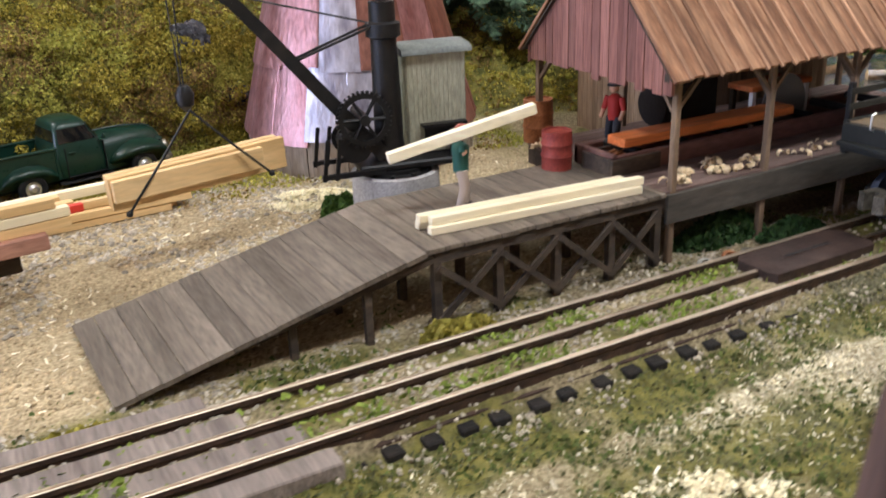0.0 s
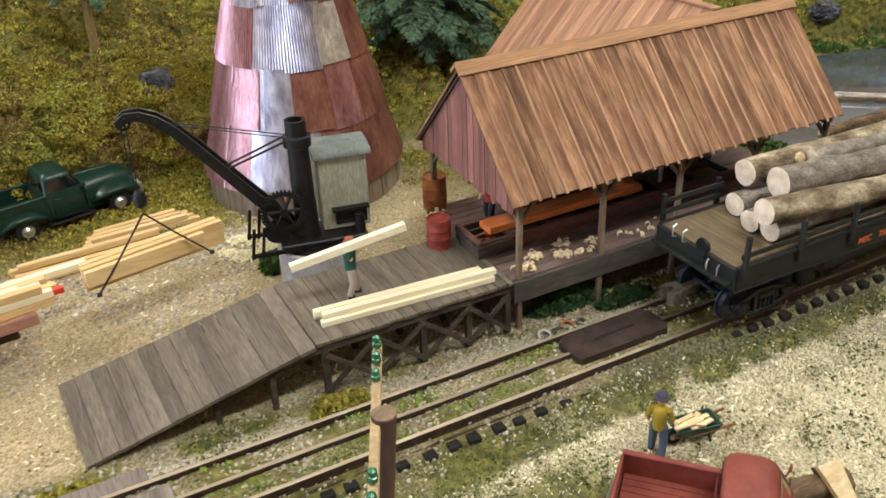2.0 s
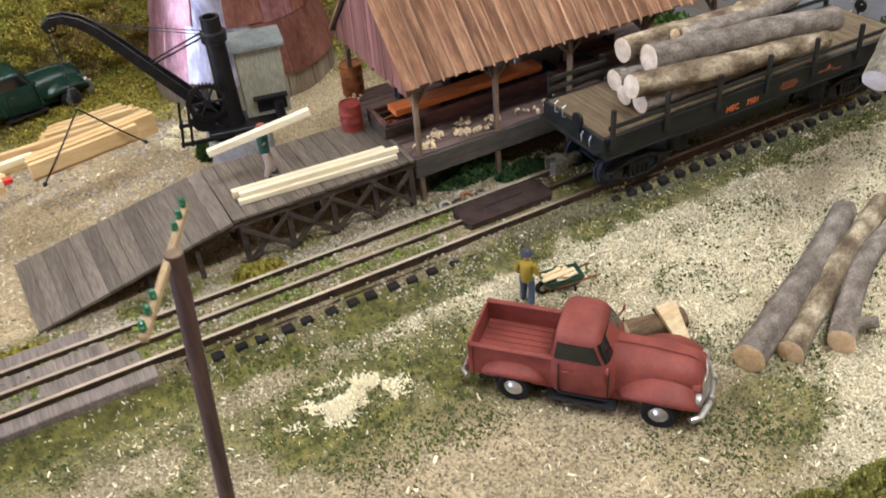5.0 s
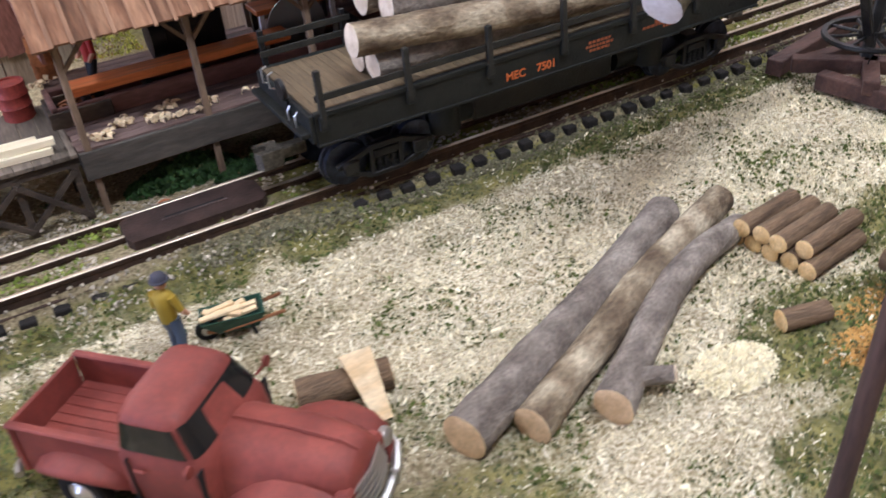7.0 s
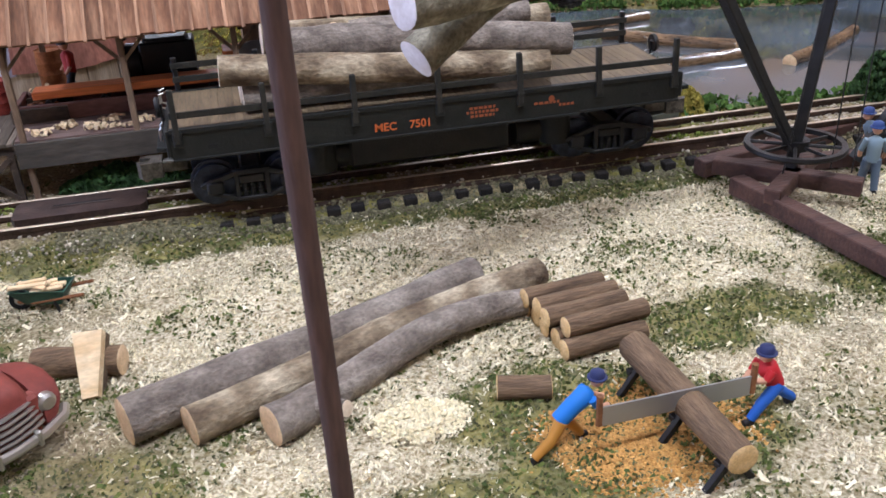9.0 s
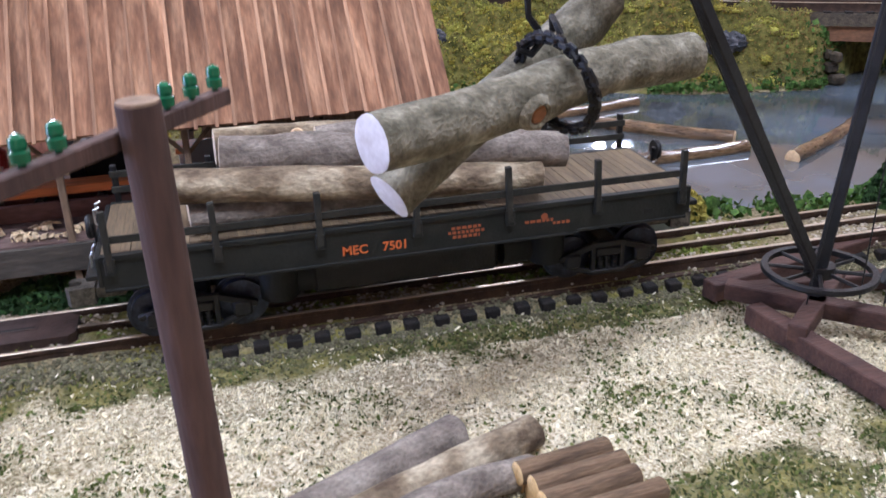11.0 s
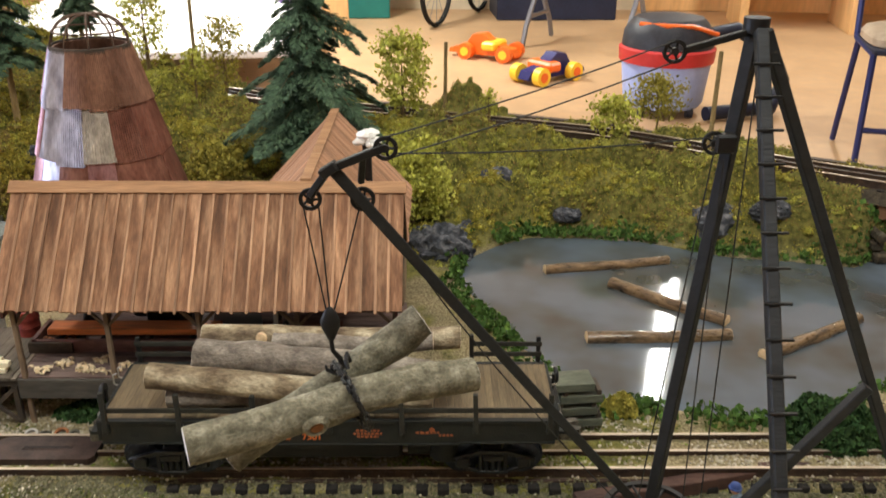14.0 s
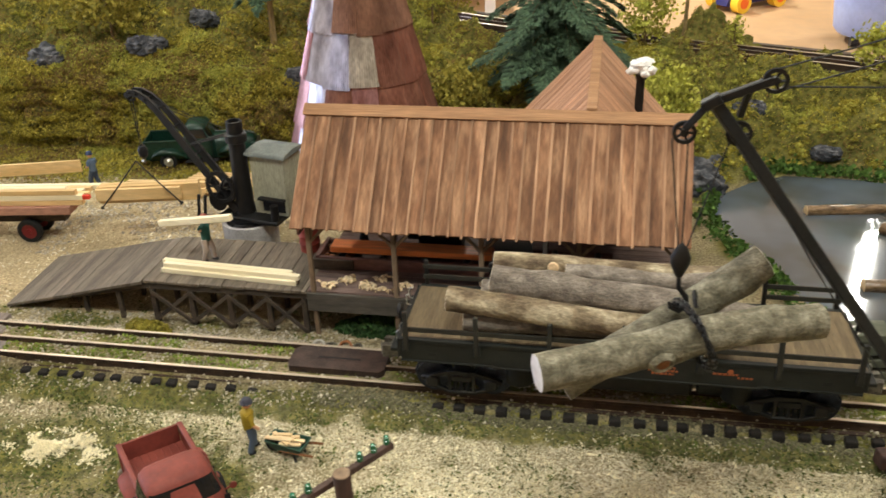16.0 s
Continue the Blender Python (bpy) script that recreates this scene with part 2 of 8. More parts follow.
black_iron = material("black_iron", lin(11, 11, 12), lin(27, 26, 26), 6, 0.5, 0.2, metal=0.2, fine=1, spec=0.5)
grimy_green = material("grimy_green", lin(14, 17, 15), lin(29, 31, 27), 10, 0.65, 0.2, fine=1.4, vary=0.08)
deck_wood = material("deck_wood", lin(92, 78, 58), lin(118, 101, 76), 12, 0.75, 0.25, stretch=(2, 0.2, 1), fine=1.6, vary=0.12)
bark_grey = material("bark_grey", lin(94, 84, 75), lin(166, 156, 143), 8, 0.9, 0.8, stretch=(0.7, 1, 1), fine=1.3, c3=lin(130, 120, 109), vary=0.1, contrast=0.45, streak=0.55)
bark_lichen = material("bark_lichen", lin(82, 78, 62), lin(152, 147, 128), 6, 0.9, 0.8, stretch=(0.9, 1, 1), fine=1.3, c3=lin(116, 110, 92), vary=0.08, contrast=0.55, streak=0.6)
bark_tan = material("bark_tan", lin(88, 72, 55), lin(196, 182, 154), 10, 0.9, 0.9, stretch=(0.6, 1, 1), fine=1.5, c3=lin(138, 122, 98), vary=0.1, contrast=0.7, streak=0.6)
cut_white = material("cut_white", lin(196, 188, 184), lin(224, 220, 220), 6, 0.7, 0.05, fine=1.5, vary=0.02, streak=0.08)
bark_brown = material("bark_brown", lin(80, 64, 48), lin(132, 108, 82), 5, 0.9, 0.7, stretch=(0.25, 1.5, 1.5), fine=1.2, vary=0.15)
cut_pale = material("cut_pale", lin(200, 180, 150), lin(234, 218, 194), 5, 0.7, 0.1, fine=1.2, vary=0.04, streak=0.15)
cut_tan = material("cut_tan", lin(196, 164, 124), lin(228, 200, 160), 5, 0.75, 0.15, fine=1.0, vary=0.1, streak=0.3)
pond_log_wood = material("pond_log_wood", lin(54, 40, 28), lin(140, 112, 80), 6, 0.3, 0.6, stretch=(0.3, 1, 1), fine=1.5)
pond_log_wood.node_tree.nodes["Principled BSDF"].inputs["Coat Weight"].default_value = 1.0
pond_log_wood.node_tree.nodes["Principled BSDF"].inputs["Coat Roughness"].default_value = 0.06
sheet_silver = material("sheet_silver", lin(138, 134, 150), lin(232, 230, 242), 10, 0.44, 0.4, metal=0.85, stretch=(1, 1, 0.4), fine=3, vary=0.12, streak=0.25)
sheet_rust = material("sheet_rust", lin(112, 68, 56), lin(154, 106, 90), 12, 0.42, 0.4, metal=0.4, stretch=(1, 1, 0.3), fine=2.2, vary=0.14)
sheet_pink = material("sheet_pink", lin(158, 108, 106), lin(196, 152, 154), 12, 0.36, 0.4, metal=0.7, stretch=(1, 1, 0.3), fine=2.2, vary=0.1)
sheet_grey = material("sheet_grey", lin(112, 78, 62), lin(156, 116, 96), 14, 0.5, 0.25, metal=0.4, stretch=(1, 1, 0.3), fine=2, vary=0.15)
sheet_pale = material("sheet_pale", lin(160, 150, 138), lin(204, 195, 182), 10, 0.5, 0.4, metal=0.35, stretch=(1, 1, 0.4), fine=2.2, vary=0.1)
burner_skirt = material("burner_skirt", lin(128, 112, 96), lin(176, 164, 150), 14, 0.45, 0.3, metal=0.5, stretch=(1.5, 1.5, 0.2), fine=2)
concrete = material("concrete", lin(150, 148, 146), lin(186, 184, 182), 10, 0.8, 0.3, fine=1.2)
cab_green = material("cab_green", lin(158, 158, 138), lin(182, 181, 160), 14, 0.65, 0.1, stretch=(1, 1, 0.3), fine=1.6)
roof_grey = material("roof_grey", lin(82, 88, 86), lin(116, 121, 116), 10, 0.7, 0.2, fine=1.4)
truck_red = material("truck_red", lin(112, 50, 42), lin(142, 70, 58), 14, 0.62, 0.08, fine=2, vary=0.02, streak=0.25)
truck_green = material("truck_green", lin(14, 42, 34), lin(24, 58, 46), 14, 0.32, 0.03, fine=2, vary=0.02, streak=0.2)
chrome = plain("chrome", lin(224, 224, 222), 0.32, 0.85)
dull_chrome = plain("dull_chrome", lin(190, 188, 182), 0.35, 0.9)
tyre_rubber = material("tyre_rubber", lin(16, 16, 16), lin(30, 29, 28), 4, 0.8, 0.1, fine=1)
dark_pane = plain("dark_pane", lin(18, 22, 24), 0.1, 0.0, spec=0.8)
dark_inside = plain("dark_inside", lin(16, 15, 15), 0.8)
red_drum = material("red_drum", lin(122, 44, 38), lin(156, 70, 58), 7, 0.6, 0.2, fine=1.2)
rust_drum = material("rust_drum", lin(126, 76, 44), lin(176, 112, 66), 6, 0.7, 0.3, fine=1)
orange_plank = material("orange_plank", lin(206, 104, 48), lin(238, 142, 78), 12, 0.6, 0.1, stretch=(0.1, 1, 1), fine=2, vary=0.06)
pale_shaving = material("pale_shaving", lin(206, 178, 134), lin(240, 220, 184), 3, 0.8, 0.1, fine=1, island=True, vary=0.2)
rock_dark = material("rock_dark", lin(42, 44, 50), lin(118, 118, 122), 8, 0.9, 1.0, fine=1.6, c3=lin(72, 74, 80), contrast=0.7)
pole_brown = material("pole_brown", lin(60, 45, 40), lin(90, 69, 60), 9, 0.8, 0.3, stretch=(1, 1, 0.15), fine=1.4)
insulator = plain("insulator", lin(24, 96, 62), 0.25, spec=0.6)
sill_red = material("sill_red", lin(60, 41, 36), lin(92, 66, 56), 10, 0.8, 0.4, stretch=(0.3, 1, 1), fine=1.6)
steel_blade = plain("steel_blade", lin(156, 158, 158), 0.35, 0.7)
barrow_green = material("barrow_green", lin(26, 58, 46), lin(42, 78, 62), 8, 0.55, 0.1, fine=1.4)
wood_brown = material("wood_brown", lin(112, 72, 42), lin(156, 106, 66), 8, 0.75, 0.3, stretch=(0.3, 1, 1), fine=1.2)
leaf_conifer = material("leaf_conifer", lin(44, 66, 50), lin(92, 118, 88), 6, 0.85, 0.0, island=True, vary=0.35, fine=1.5)
leaf_yellow = material("leaf_yellow", lin(128, 122, 42), lin(184, 170, 80), 8, 0.9, 0.0, island=True, vary=0.3, fine=1.5)
leaf_green = material("leaf_green", lin(44, 76, 26), lin(92, 122, 52), 6, 0.9, 0.0, island=True, vary=0.35, fine=1.5)
moss = material("moss", lin(160, 150, 58), lin(226, 210, 106), 16, 0.95, 0.0, island=True, vary=0.18, fine=2, c3=lin(150, 138, 48))
moss_green = material("moss_green", lin(130, 134, 52), lin(194, 188, 90), 16, 0.95, 0.0, island=True, vary=0.2, fine=2)
moss_brown = material("moss_brown", lin(104, 84, 47), lin(156, 130, 75), 14, 0.95, 0.0, island=True, vary=0.35, fine=2)
leaf_olive = material("leaf_olive", lin(106, 108, 46), lin(156, 150, 76), 6, 0.9, 0.0, island=True, vary=0.3, fine=1.5)
dirt_chip = material("dirt_chip", lin(104, 92, 76), lin(160, 146, 122), 3, 0.9, 0.1, island=True, vary=0.3, fine=1)
cut_yellow = material("cut_yellow", lin(202, 164, 104), lin(232, 202, 148), 4, 0.75, 0.15, fine=0.8, vary=0.1, streak=0.35)
split_tan = material("split_tan", lin(212, 178, 128), lin(242, 220, 180), 6, 0.7, 0.15, stretch=(0.3, 1, 1), fine=1.4, vary=0.08, streak=0.3)
twig = material("twig", lin(92, 74, 48), lin(128, 106, 72), 5, 0.85, 0.2, fine=1)
trunk_tan = material("trunk_tan", lin(120, 100, 66), lin(160, 138, 94), 7, 0.85, 0.3, stretch=(1, 1, 0.3), fine=1.4)
saw_chip = material("saw_chip", lin(216, 203, 164), lin(250, 243, 218), 3, 0.9, 0.0, island=True, vary=0.2, fine=1)
stone_chip = material("stone_chip", lin(130, 120, 104), lin(204, 194, 174), 3, 0.9, 0.1, island=True, vary=0.35, fine=1)
road_chip = material("road_chip", lin(140, 122, 92), lin(204, 184, 146), 3, 0.9, 0.1, island=True, vary=0.3, fine=1)
saw_orange = material("saw_orange", lin(166, 120, 56), lin(206, 160, 90), 4, 0.9, 0.2, island=True, vary=0.2, fine=1)
cable_black = plain("cable_black", lin(22, 21, 20), 0.6)
white_fluff = plain("white_fluff", lin(244, 242, 238), 0.9)
paint_orange = plain("paint_orange", lin(206, 104, 46), 0.6)
paint_dim = plain("paint_dim", lin(150, 80, 44), 0.7)
turf_green = material("turf_green", lin(60, 76, 32), lin(108, 116, 58), 6, 0.95, 0.0, island=True, vary=0.25, fine=1.5)
turf_lime = material("turf_lime", lin(92, 112, 40), lin(142, 156, 70), 6, 0.95, 0.0, island=True, vary=0.3, fine=1.5)
leaf_dark = material("leaf_dark", lin(26, 54, 24), lin(62, 92, 44), 6, 0.9, 0.0, island=True, vary=0.35, fine=1.5)
leaf_lime = material("leaf_lime", lin(156, 160, 56), lin(208, 204, 102), 6, 0.9, 0.0, island=True, vary=0.3, fine=1.5)
turf_dark = material("turf_dark", lin(62, 68, 42), lin(108, 108, 70), 6, 0.95, 0.0, island=True, vary=0.4, fine=1.5)
ballast_dark = material("ballast_dark", lin(76, 74, 54), lin(128, 122, 94), 3, 0.9, 0.1, island=True, vary=0.35, fine=1)
new_dust = material("new_dust", lin(236, 222, 178), lin(252, 244, 214), 4, 0.9, 0.0, island=True, vary=0.1, fine=1.5)

# ---------------------------------------------------------------- ground
POND = [(376, 80), (354, 116), (320, 196), (290, 275), (300, 322), (330, 354), (362, 373), (410, 372), (469, 363), (541, 326), (600, 314), (657, 300), (700, 330), (740, 352), (775, 360), (820, 385), (880, 400), (930, 300), (860, 150), (700, 112), (600, 106), (562, 92), (540, 74), (492, 60), (450, 65), (407, 79)]
TRACK2 = [(-760, 880), (-420, 850), (-180, 800), (-64, 752), (50, 690), (165, 640), (295, 590), (390, 555), (475, 520), (570, 452), (660, 388), (780, 322), (930, 270)]


def pond_inside(x, y):
    x, y = np.asarray(x, float), np.asarray(y, float)
    inside = np.zeros(x.shape, bool)
    for (x0, y0), (x1, y1) in zip(POND, POND[1:] + POND[:1]):
        hit = ((y0 > y) != (y1 > y)) & (x < (x1 - x0) * (y - y0) / (y1 - y0 + 1e-9) + x0)
        inside ^= hit
    return inside


def pond_distance(x, y):
    """Distance to the shore, negative over the water."""
    x, y = np.asarray(x, float), np.asarray(y, float)
    best = np.full(x.shape, 1e9)
    for (x0, y0), (x1, y1) in zip(POND, POND[1:] + POND[:1]):
        dx, dy = x1 - x0, y1 - y0
        t = np.clip(((x - x0) * dx + (y - y0) * dy) / (dx * dx + dy * dy), 0, 1)
        best = np.minimum(best, np.hypot(x - x0 - t * dx, y - y0 - t * dy))
    return np.where(pond_inside(x, y), -best, best)


def track2_y(x):
    return np.interp(x, [p[0] for p in TRACK2], [p[1] for p in TRACK2])


def hill_foot(x):
    return np.interp(x, [-800, -320, -220, -90, 40, 110, 200, 285, 300, 362, 420, 469, 541, 600, 657, 740, 780, 950], [382, 382, 385, 389, 396, 335, 312, 308, 345, 392, 390, 378, 344, 332, 316, 345, 300, 250])


def ground_z(x, y):
    x, y = np.asarray(x, float), np.asarray(y, float)
    foot, crest = hill_foot(x) + 18 * (fbm(x, y, 44, 15) - 0.5) * (x < 60), track2_y(x) - 25
    top = np.interp(x, [-800, -300, -245, -150, -70, 60, 200, 950], [126, 126, 124, 114, 94, 66, 60, 60])
    t = np.clip((y - foot) / np.maximum(crest - foot, 40), 0, 1.0)
    rise = t ** np.interp(x, [-120, 40], [0.125, 0.7])
    z = -15 + (top + 12) * rise
    fall = smooth(y - track2_y(x), -80, -30)
    z = z * (1 - fall) + np.minimum(z, 45) * fall
    billow = 20 * np.abs(2 * vnoise(x, y, 46, 41) - 1) + 14 * np.abs(2 * vnoise(x, y, 19, 42) - 1) + 5 * np.abs(2 * vnoise(x, y, 10, 43) - 1)
    mask = smooth(t, 0.0, 0.12) * smooth(np.abs(y - track2_y(x)), 26, 50)
    z = z + 8.5 * np.sin(2 * np.pi * z / 36 + 11 * fbm(x, y, 78, 45)) * mask
    z = z + (billow - 11) * smooth(t, 0.0, 0.15) * smooth(np.abs(y - track2_y(x)), 26, 50)
    lump = (fbm(x, y, 80, 3) - 0.5) * np.interp(x, [-60, 60], [34, 62]) + (fbm(x, y, 24, 7) - 0.5) * 22
    flat_top = smooth(np.abs(y - track2_y(x)), 24, 60)
    z = z + lump * smooth(t, 0.0, 0.18) * flat_top
    z = z + (fbm(x, y, 30, 11) - 0.5) * 2.4 + (fbm(x, y, 7, 13) - 0.5) * 1.5
    # the road-bed of the front track
    bed = 1 - smooth(np.abs(y), 24, 40)
    between = 1 - smooth(np.abs(y), 15, 23)
    shoulder = np.interp(x, [-345, -325, -200, -180, -30, 10, 70, 120], [-10.0, -5.0, -5.0, -11.6, -11.6, -8.0, -8.0, -13.6])
    z = z * (1 - bed) + bed * (shoulder + (-3.6 - shoulder) * between + (fbm(x, y, 8, 5) - 0.5) * 2.2)
    # the pond's bottom
    d = pond_distance(x, y)
    z = np.where(d < 6, np.minimum(z, np.interp(d, [-12, 6], [-26, -14.5])), z)
    return z


def at_ground(x, y):
    return float(ground_z(np.array([x]), np.array([y]))[0])


def cover(x, y):
    """How much sawdust, grass and gravel lie at a place, each 0 to 1."""
    n1, n2 = fbm(x, y, 60, 21), fbm(x, y, 26, 31)
    saw = np.maximum.reduce([
        1 - smooth(np.hypot((x - 190) / 210, (y + 125) / 90), 0.5, 1.05),
        1 - smooth(np.hypot((x - 120) / 90, (y + 230) / 45), 0.4, 1.1),
        1 - smooth(np.hypot((x + 105) / 36, (y - 243) / 26), 0.5, 1.0),
        0.9 * (1 - smooth(np.hypot((x + 117) / 44, (y + 87) / 20), 0.4, 1.0)),
        0.75 * (1 - smooth(np.hypot((x + 60) / 190, (y - 36) / 9), 0.5, 1.1)),
        0.85 * (1 - smooth(np.hypot((x - 330) / 170, (y + 90) / 60), 0.5, 1.1)),
        0.8 * (1 - smooth(np.hypot((x - 10) / 150, (y + 60) / 40), 0.4, 1.1)),
    ])
    saw = np.clip(saw * (0.3 + 1.35 * n1), 0, 1)
    # turf that breaks through the sawdust
    green = np.maximum.reduce([
        1.2 * (1 - smooth(np.hypot((x - 205) / 50, (y + 198) / 27), 0.5, 1.15)),
        1 - smooth(np.hypot((x - 172) / 60, (y + 246) / 30), 0.4, 1.15),
        1.1 * (1 - smooth(np.hypot((x - 232) / 72, (y + 222) / 34), 0.4, 1.1)),
        1 - smooth(np.hypot((x - 292) / 52, (y + 166) / 30), 0.4, 1.15),
        0.95 * (1 - smooth(np.hypot((x + 75) / 120, (y + 100) / 58), 0.4, 1.2)),
        0.9 * (1 - smooth(np.hypot((x - 30) / 70, (y + 205) / 40), 0.4, 1.1)),
        0.85 * (1 - smooth(np.abs(y + 34), 7, 19)) * (y < 0),
        0.7 * (1 - smooth(np.hypot((x - 380) / 60, (y + 150) / 50), 0.4, 1.1)),
        0.4 * smooth(n1, 0.5, 0.68),
    ])
    green = smooth(green * (0.15 + 0.9 * n2 + 0.75 * vnoise(x, y, 9, 37)), 0.26, 0.78) * (y < -20)
    saw = np.maximum(saw, (0.12 + 0.38 * smooth(x, 20, 110)) * (y < -24)) * (1 - 0.9 * (1 - smooth(np.hypot((x + 100) / 190, (y + 205) / 105), 0.55, 1.05))) * (1 - 0.82 * green)
    road = (1 - smooth(y + 26 * (n1 - 0.5), 262, 322)) * smooth(y, 52, 66) * (1 - smooth(x, -150, -60) * smooth(y, 60, 140) * 0.35)
    road = road * (1 - smooth(x, 20, 120))
    dirt = 1 - smooth(np.hypot((x + 100) / 190, (y + 200) / 100), 0.5, 1.0)
    gravel = np.clip(np.maximum(road * (0.6 + 0.7 * n1), dirt * (0.5 + 0.8 * n2)), 0, 1)
    hill = smooth(y - hill_foot(x), -25, 15)
    grass = np.clip(smooth(n2, 0.42, 0.62) * (1 - 0.55 * saw) * (1 - 0.8 * gravel), 0, 1)
    verge = smooth(y + 40 * (n2 - 0.5), 262, 318) * (x < 60) * 0.85
    grass = np.maximum.reduce([grass * 0.9, green, hill, verge])
    return saw * (1 - hill), grass, gravel * (1 - hill)


def build_ground():
    xs, ys = np.arange(-760, 944, 4.0), np.arange(-340, 960, 4.0)
    X, Y = np.meshgrid(xs, ys)
    Z = ground_z(X, Y)
    verts = np.stack([X, Y, Z], -1).reshape(-1, 3)
    k = len(xs)
    i = (np.arange(len(ys) - 1)[:, None] * k + np.arange(k - 1)[None]).ravel()
    mid_y = (Y[:-1, :-1] + 2).ravel()
    keep = mid_y < track2_y((X[:-1, :-1]).ravel()) + 62
    faces = np.stack([i, i + 1, i + 1 + k, i + k], -1)[keep]
    saw, grass, gravel = cover(X, Y)
    m = bpy.data.materials.new("layout_ground")
    m.use_nodes = True
    nt = m.node_tree
    n, l = nt.nodes, nt.links
    p = n["Principled BSDF"]
    p.inputs["Roughness"].default_value, p.inputs["Specular IOR Level"].default_value = 0.95, 0.15
    tc = n.new("ShaderNodeTexCoord")

    def tex(size, detail=4):
        t = n.new("ShaderNodeTexNoise")
        t.inputs["Scale"].default_value, t.inputs["Detail"].default_value = 1000.0 / size, detail
        l.new(tc.outputs["Object"], t.inputs["Vector"])
        return t

    def two(t, a, b, lo=0.35, hi=0.65):
        r = n.new("ShaderNodeValToRGB")
        e = r.color_ramp.elements
        e[0].position, e[1].position, e[0].color, e[1].color = lo, hi, (*a, 1), (*b, 1)
        l.new(t.outputs["Fac"], r.inputs[0])
        return r.outputs[0]

    fine, mid, big = tex(1.6, 5), tex(6, 4), tex(30, 3)
    col = two(fine, lin(104, 94, 70), lin(168, 154, 122))
    att = n.new("ShaderNodeAttribute")
    att.attribute_name = "cover"
    sep = n.new("ShaderNodeSeparateColor")
    l.new(att.outputs["Color"], sep.inputs[0])
    for channel, a, b, t in ((1, lin(78, 80, 38), lin(134, 128, 68), mid), (2, lin(150, 134, 104), lin(204, 186, 150), fine), (0, lin(156, 140, 102), lin(242, 232, 204), fine)):
        mix = n.new("ShaderNodeMix")
        mix.data_type = "RGBA"
        l.new(sep.outputs[channel], mix.inputs["Factor"])
        l.new(col, mix.inputs[6])
        l.new(two(t, a, b), mix.inputs[7])
        col = mix.outputs[2]
    shade = n.new("ShaderNodeVectorMath")
    shade.operation = "SCALE"
    rng = n.new("ShaderNodeMapRange")
    rng.inputs["From Min"].default_value, rng.inputs["From Max"].default_value, rng.inputs["To Min"].default_value, rng.inputs["To Max"].default_value = 0.3, 0.7, 0.8, 1.15
    l.new(big.outputs["Fac"], rng.inputs["Value"])
    l.new(col, shade.inputs[0])
    l.new(rng.outputs[0], shade.inputs["Scale"])
    l.new(shade.outputs[0], p.inputs["Base Color"])
    b = n.new("ShaderNodeBump")
    b.inputs["Strength"].default_value, b.inputs["Distance"].default_value = 0.8, 0.002
    l.new(fine.outputs["Fac"], b.inputs["Height"])
    l.new(b.outputs[0], p.inputs["Normal"])
    me = raw_mesh("ground", verts, faces, m, True)
    layer = me.color_attributes.new("cover", "FLOAT_COLOR", "POINT")
    rgba = np.stack([saw, grass, gravel, np.ones_like(saw)], -1).astype(np.float32)
    layer.data.foreach_set("color", rgba.ravel())
    return tagged(new("ground", me), "sawdust, grass and gravel scenery of a model railway", "ground", kind="structure")


build_ground()


def build_pond():
    bm = nb()
    xs, ys = np.arange(270, 945, 6.0), np.arange(40, 440, 6.0)
    grid = {}
    for i, x in enumerate(xs):
        for j, y in enumerate(ys):
            grid[i, j] = bm.verts.new((x, y, -16.0))
    for i in range(len(xs) - 1):
        for j in range(len(ys) - 1):
            bm.faces.new((grid[i, j], grid[i + 1, j], grid[i + 1, j + 1], grid[i, j + 1]))
    drop = [f for f in bm.faces if float(pond_distance(np.array([f.calc_center_median().x]), np.array([f.calc_center_median().y]))[0]) > 9]
    bmesh.ops.delete(bm, geom=drop, context="FACES")
    water = bpy.data.materials.new("pond_resin")
    water.use_nodes = True
    n, l = water.node_tree.nodes, water.node_tree.links
    p = n["Principled BSDF"]
    tc = n.new("ShaderNodeTexCoord")
    t = n.new("ShaderNodeTexNoise")
    t.inputs["Scale"].default_value, t.inputs["Detail"].default_value = 12, 3
    l.new(tc.outputs["Object"], t.inputs["Vector"])
    r = n.new("ShaderNodeValToRGB")
    e = r.color_ramp.elements
    e[0].position, e[1].position = 0.35, 0.65
    e[0].color, e[1].color = (*lin(66, 67, 63), 1), (*lin(90, 101, 112), 1)
    l.new(t.outputs["Fac"], r.inputs[0])
    l.new(r.outputs[0], p.inputs["Base Color"])
    p.inputs["Roughness"].default_value, p.inputs["IOR"].default_value = 0.06, 1.5
    p.inputs["Coat Weight"].default_value, p.inputs["Coat Roughness"].default_value = 0.3, 0.03
    t2 = n.new("ShaderNodeTexNoise")
    t2.inputs["Scale"].default_value = 40
    l.new(tc.outputs["Object"], t2.inputs["Vector"])
    b = n.new("ShaderNodeBump")
    b.inputs["Strength"].default_value, b.inputs["Distance"].default_value = 0.05, 0.001
    l.new(t2.outputs["Fac"], b.inputs["Height"])
    l.new(b.outputs[0], p.inputs["Normal"])
    part("water", bm, water, None, "glossy grey-blue resin mill pond reflecting a tube light", kind="structure", category="pond")


build_pond()

# ---------------------------------------------------------------- railway tracks


def rail_profile():
    return [(-2.6, -9), (2.6, -9), (2.6, -8), (0.7, -7), (0.7, -2.6), (1.25, -1.9), (1.25, -0.35), (-1.25, -0.35), (-1.25, -1.9), (-0.7, -2.6), (-0.7, -7), (-2.6, -8)]


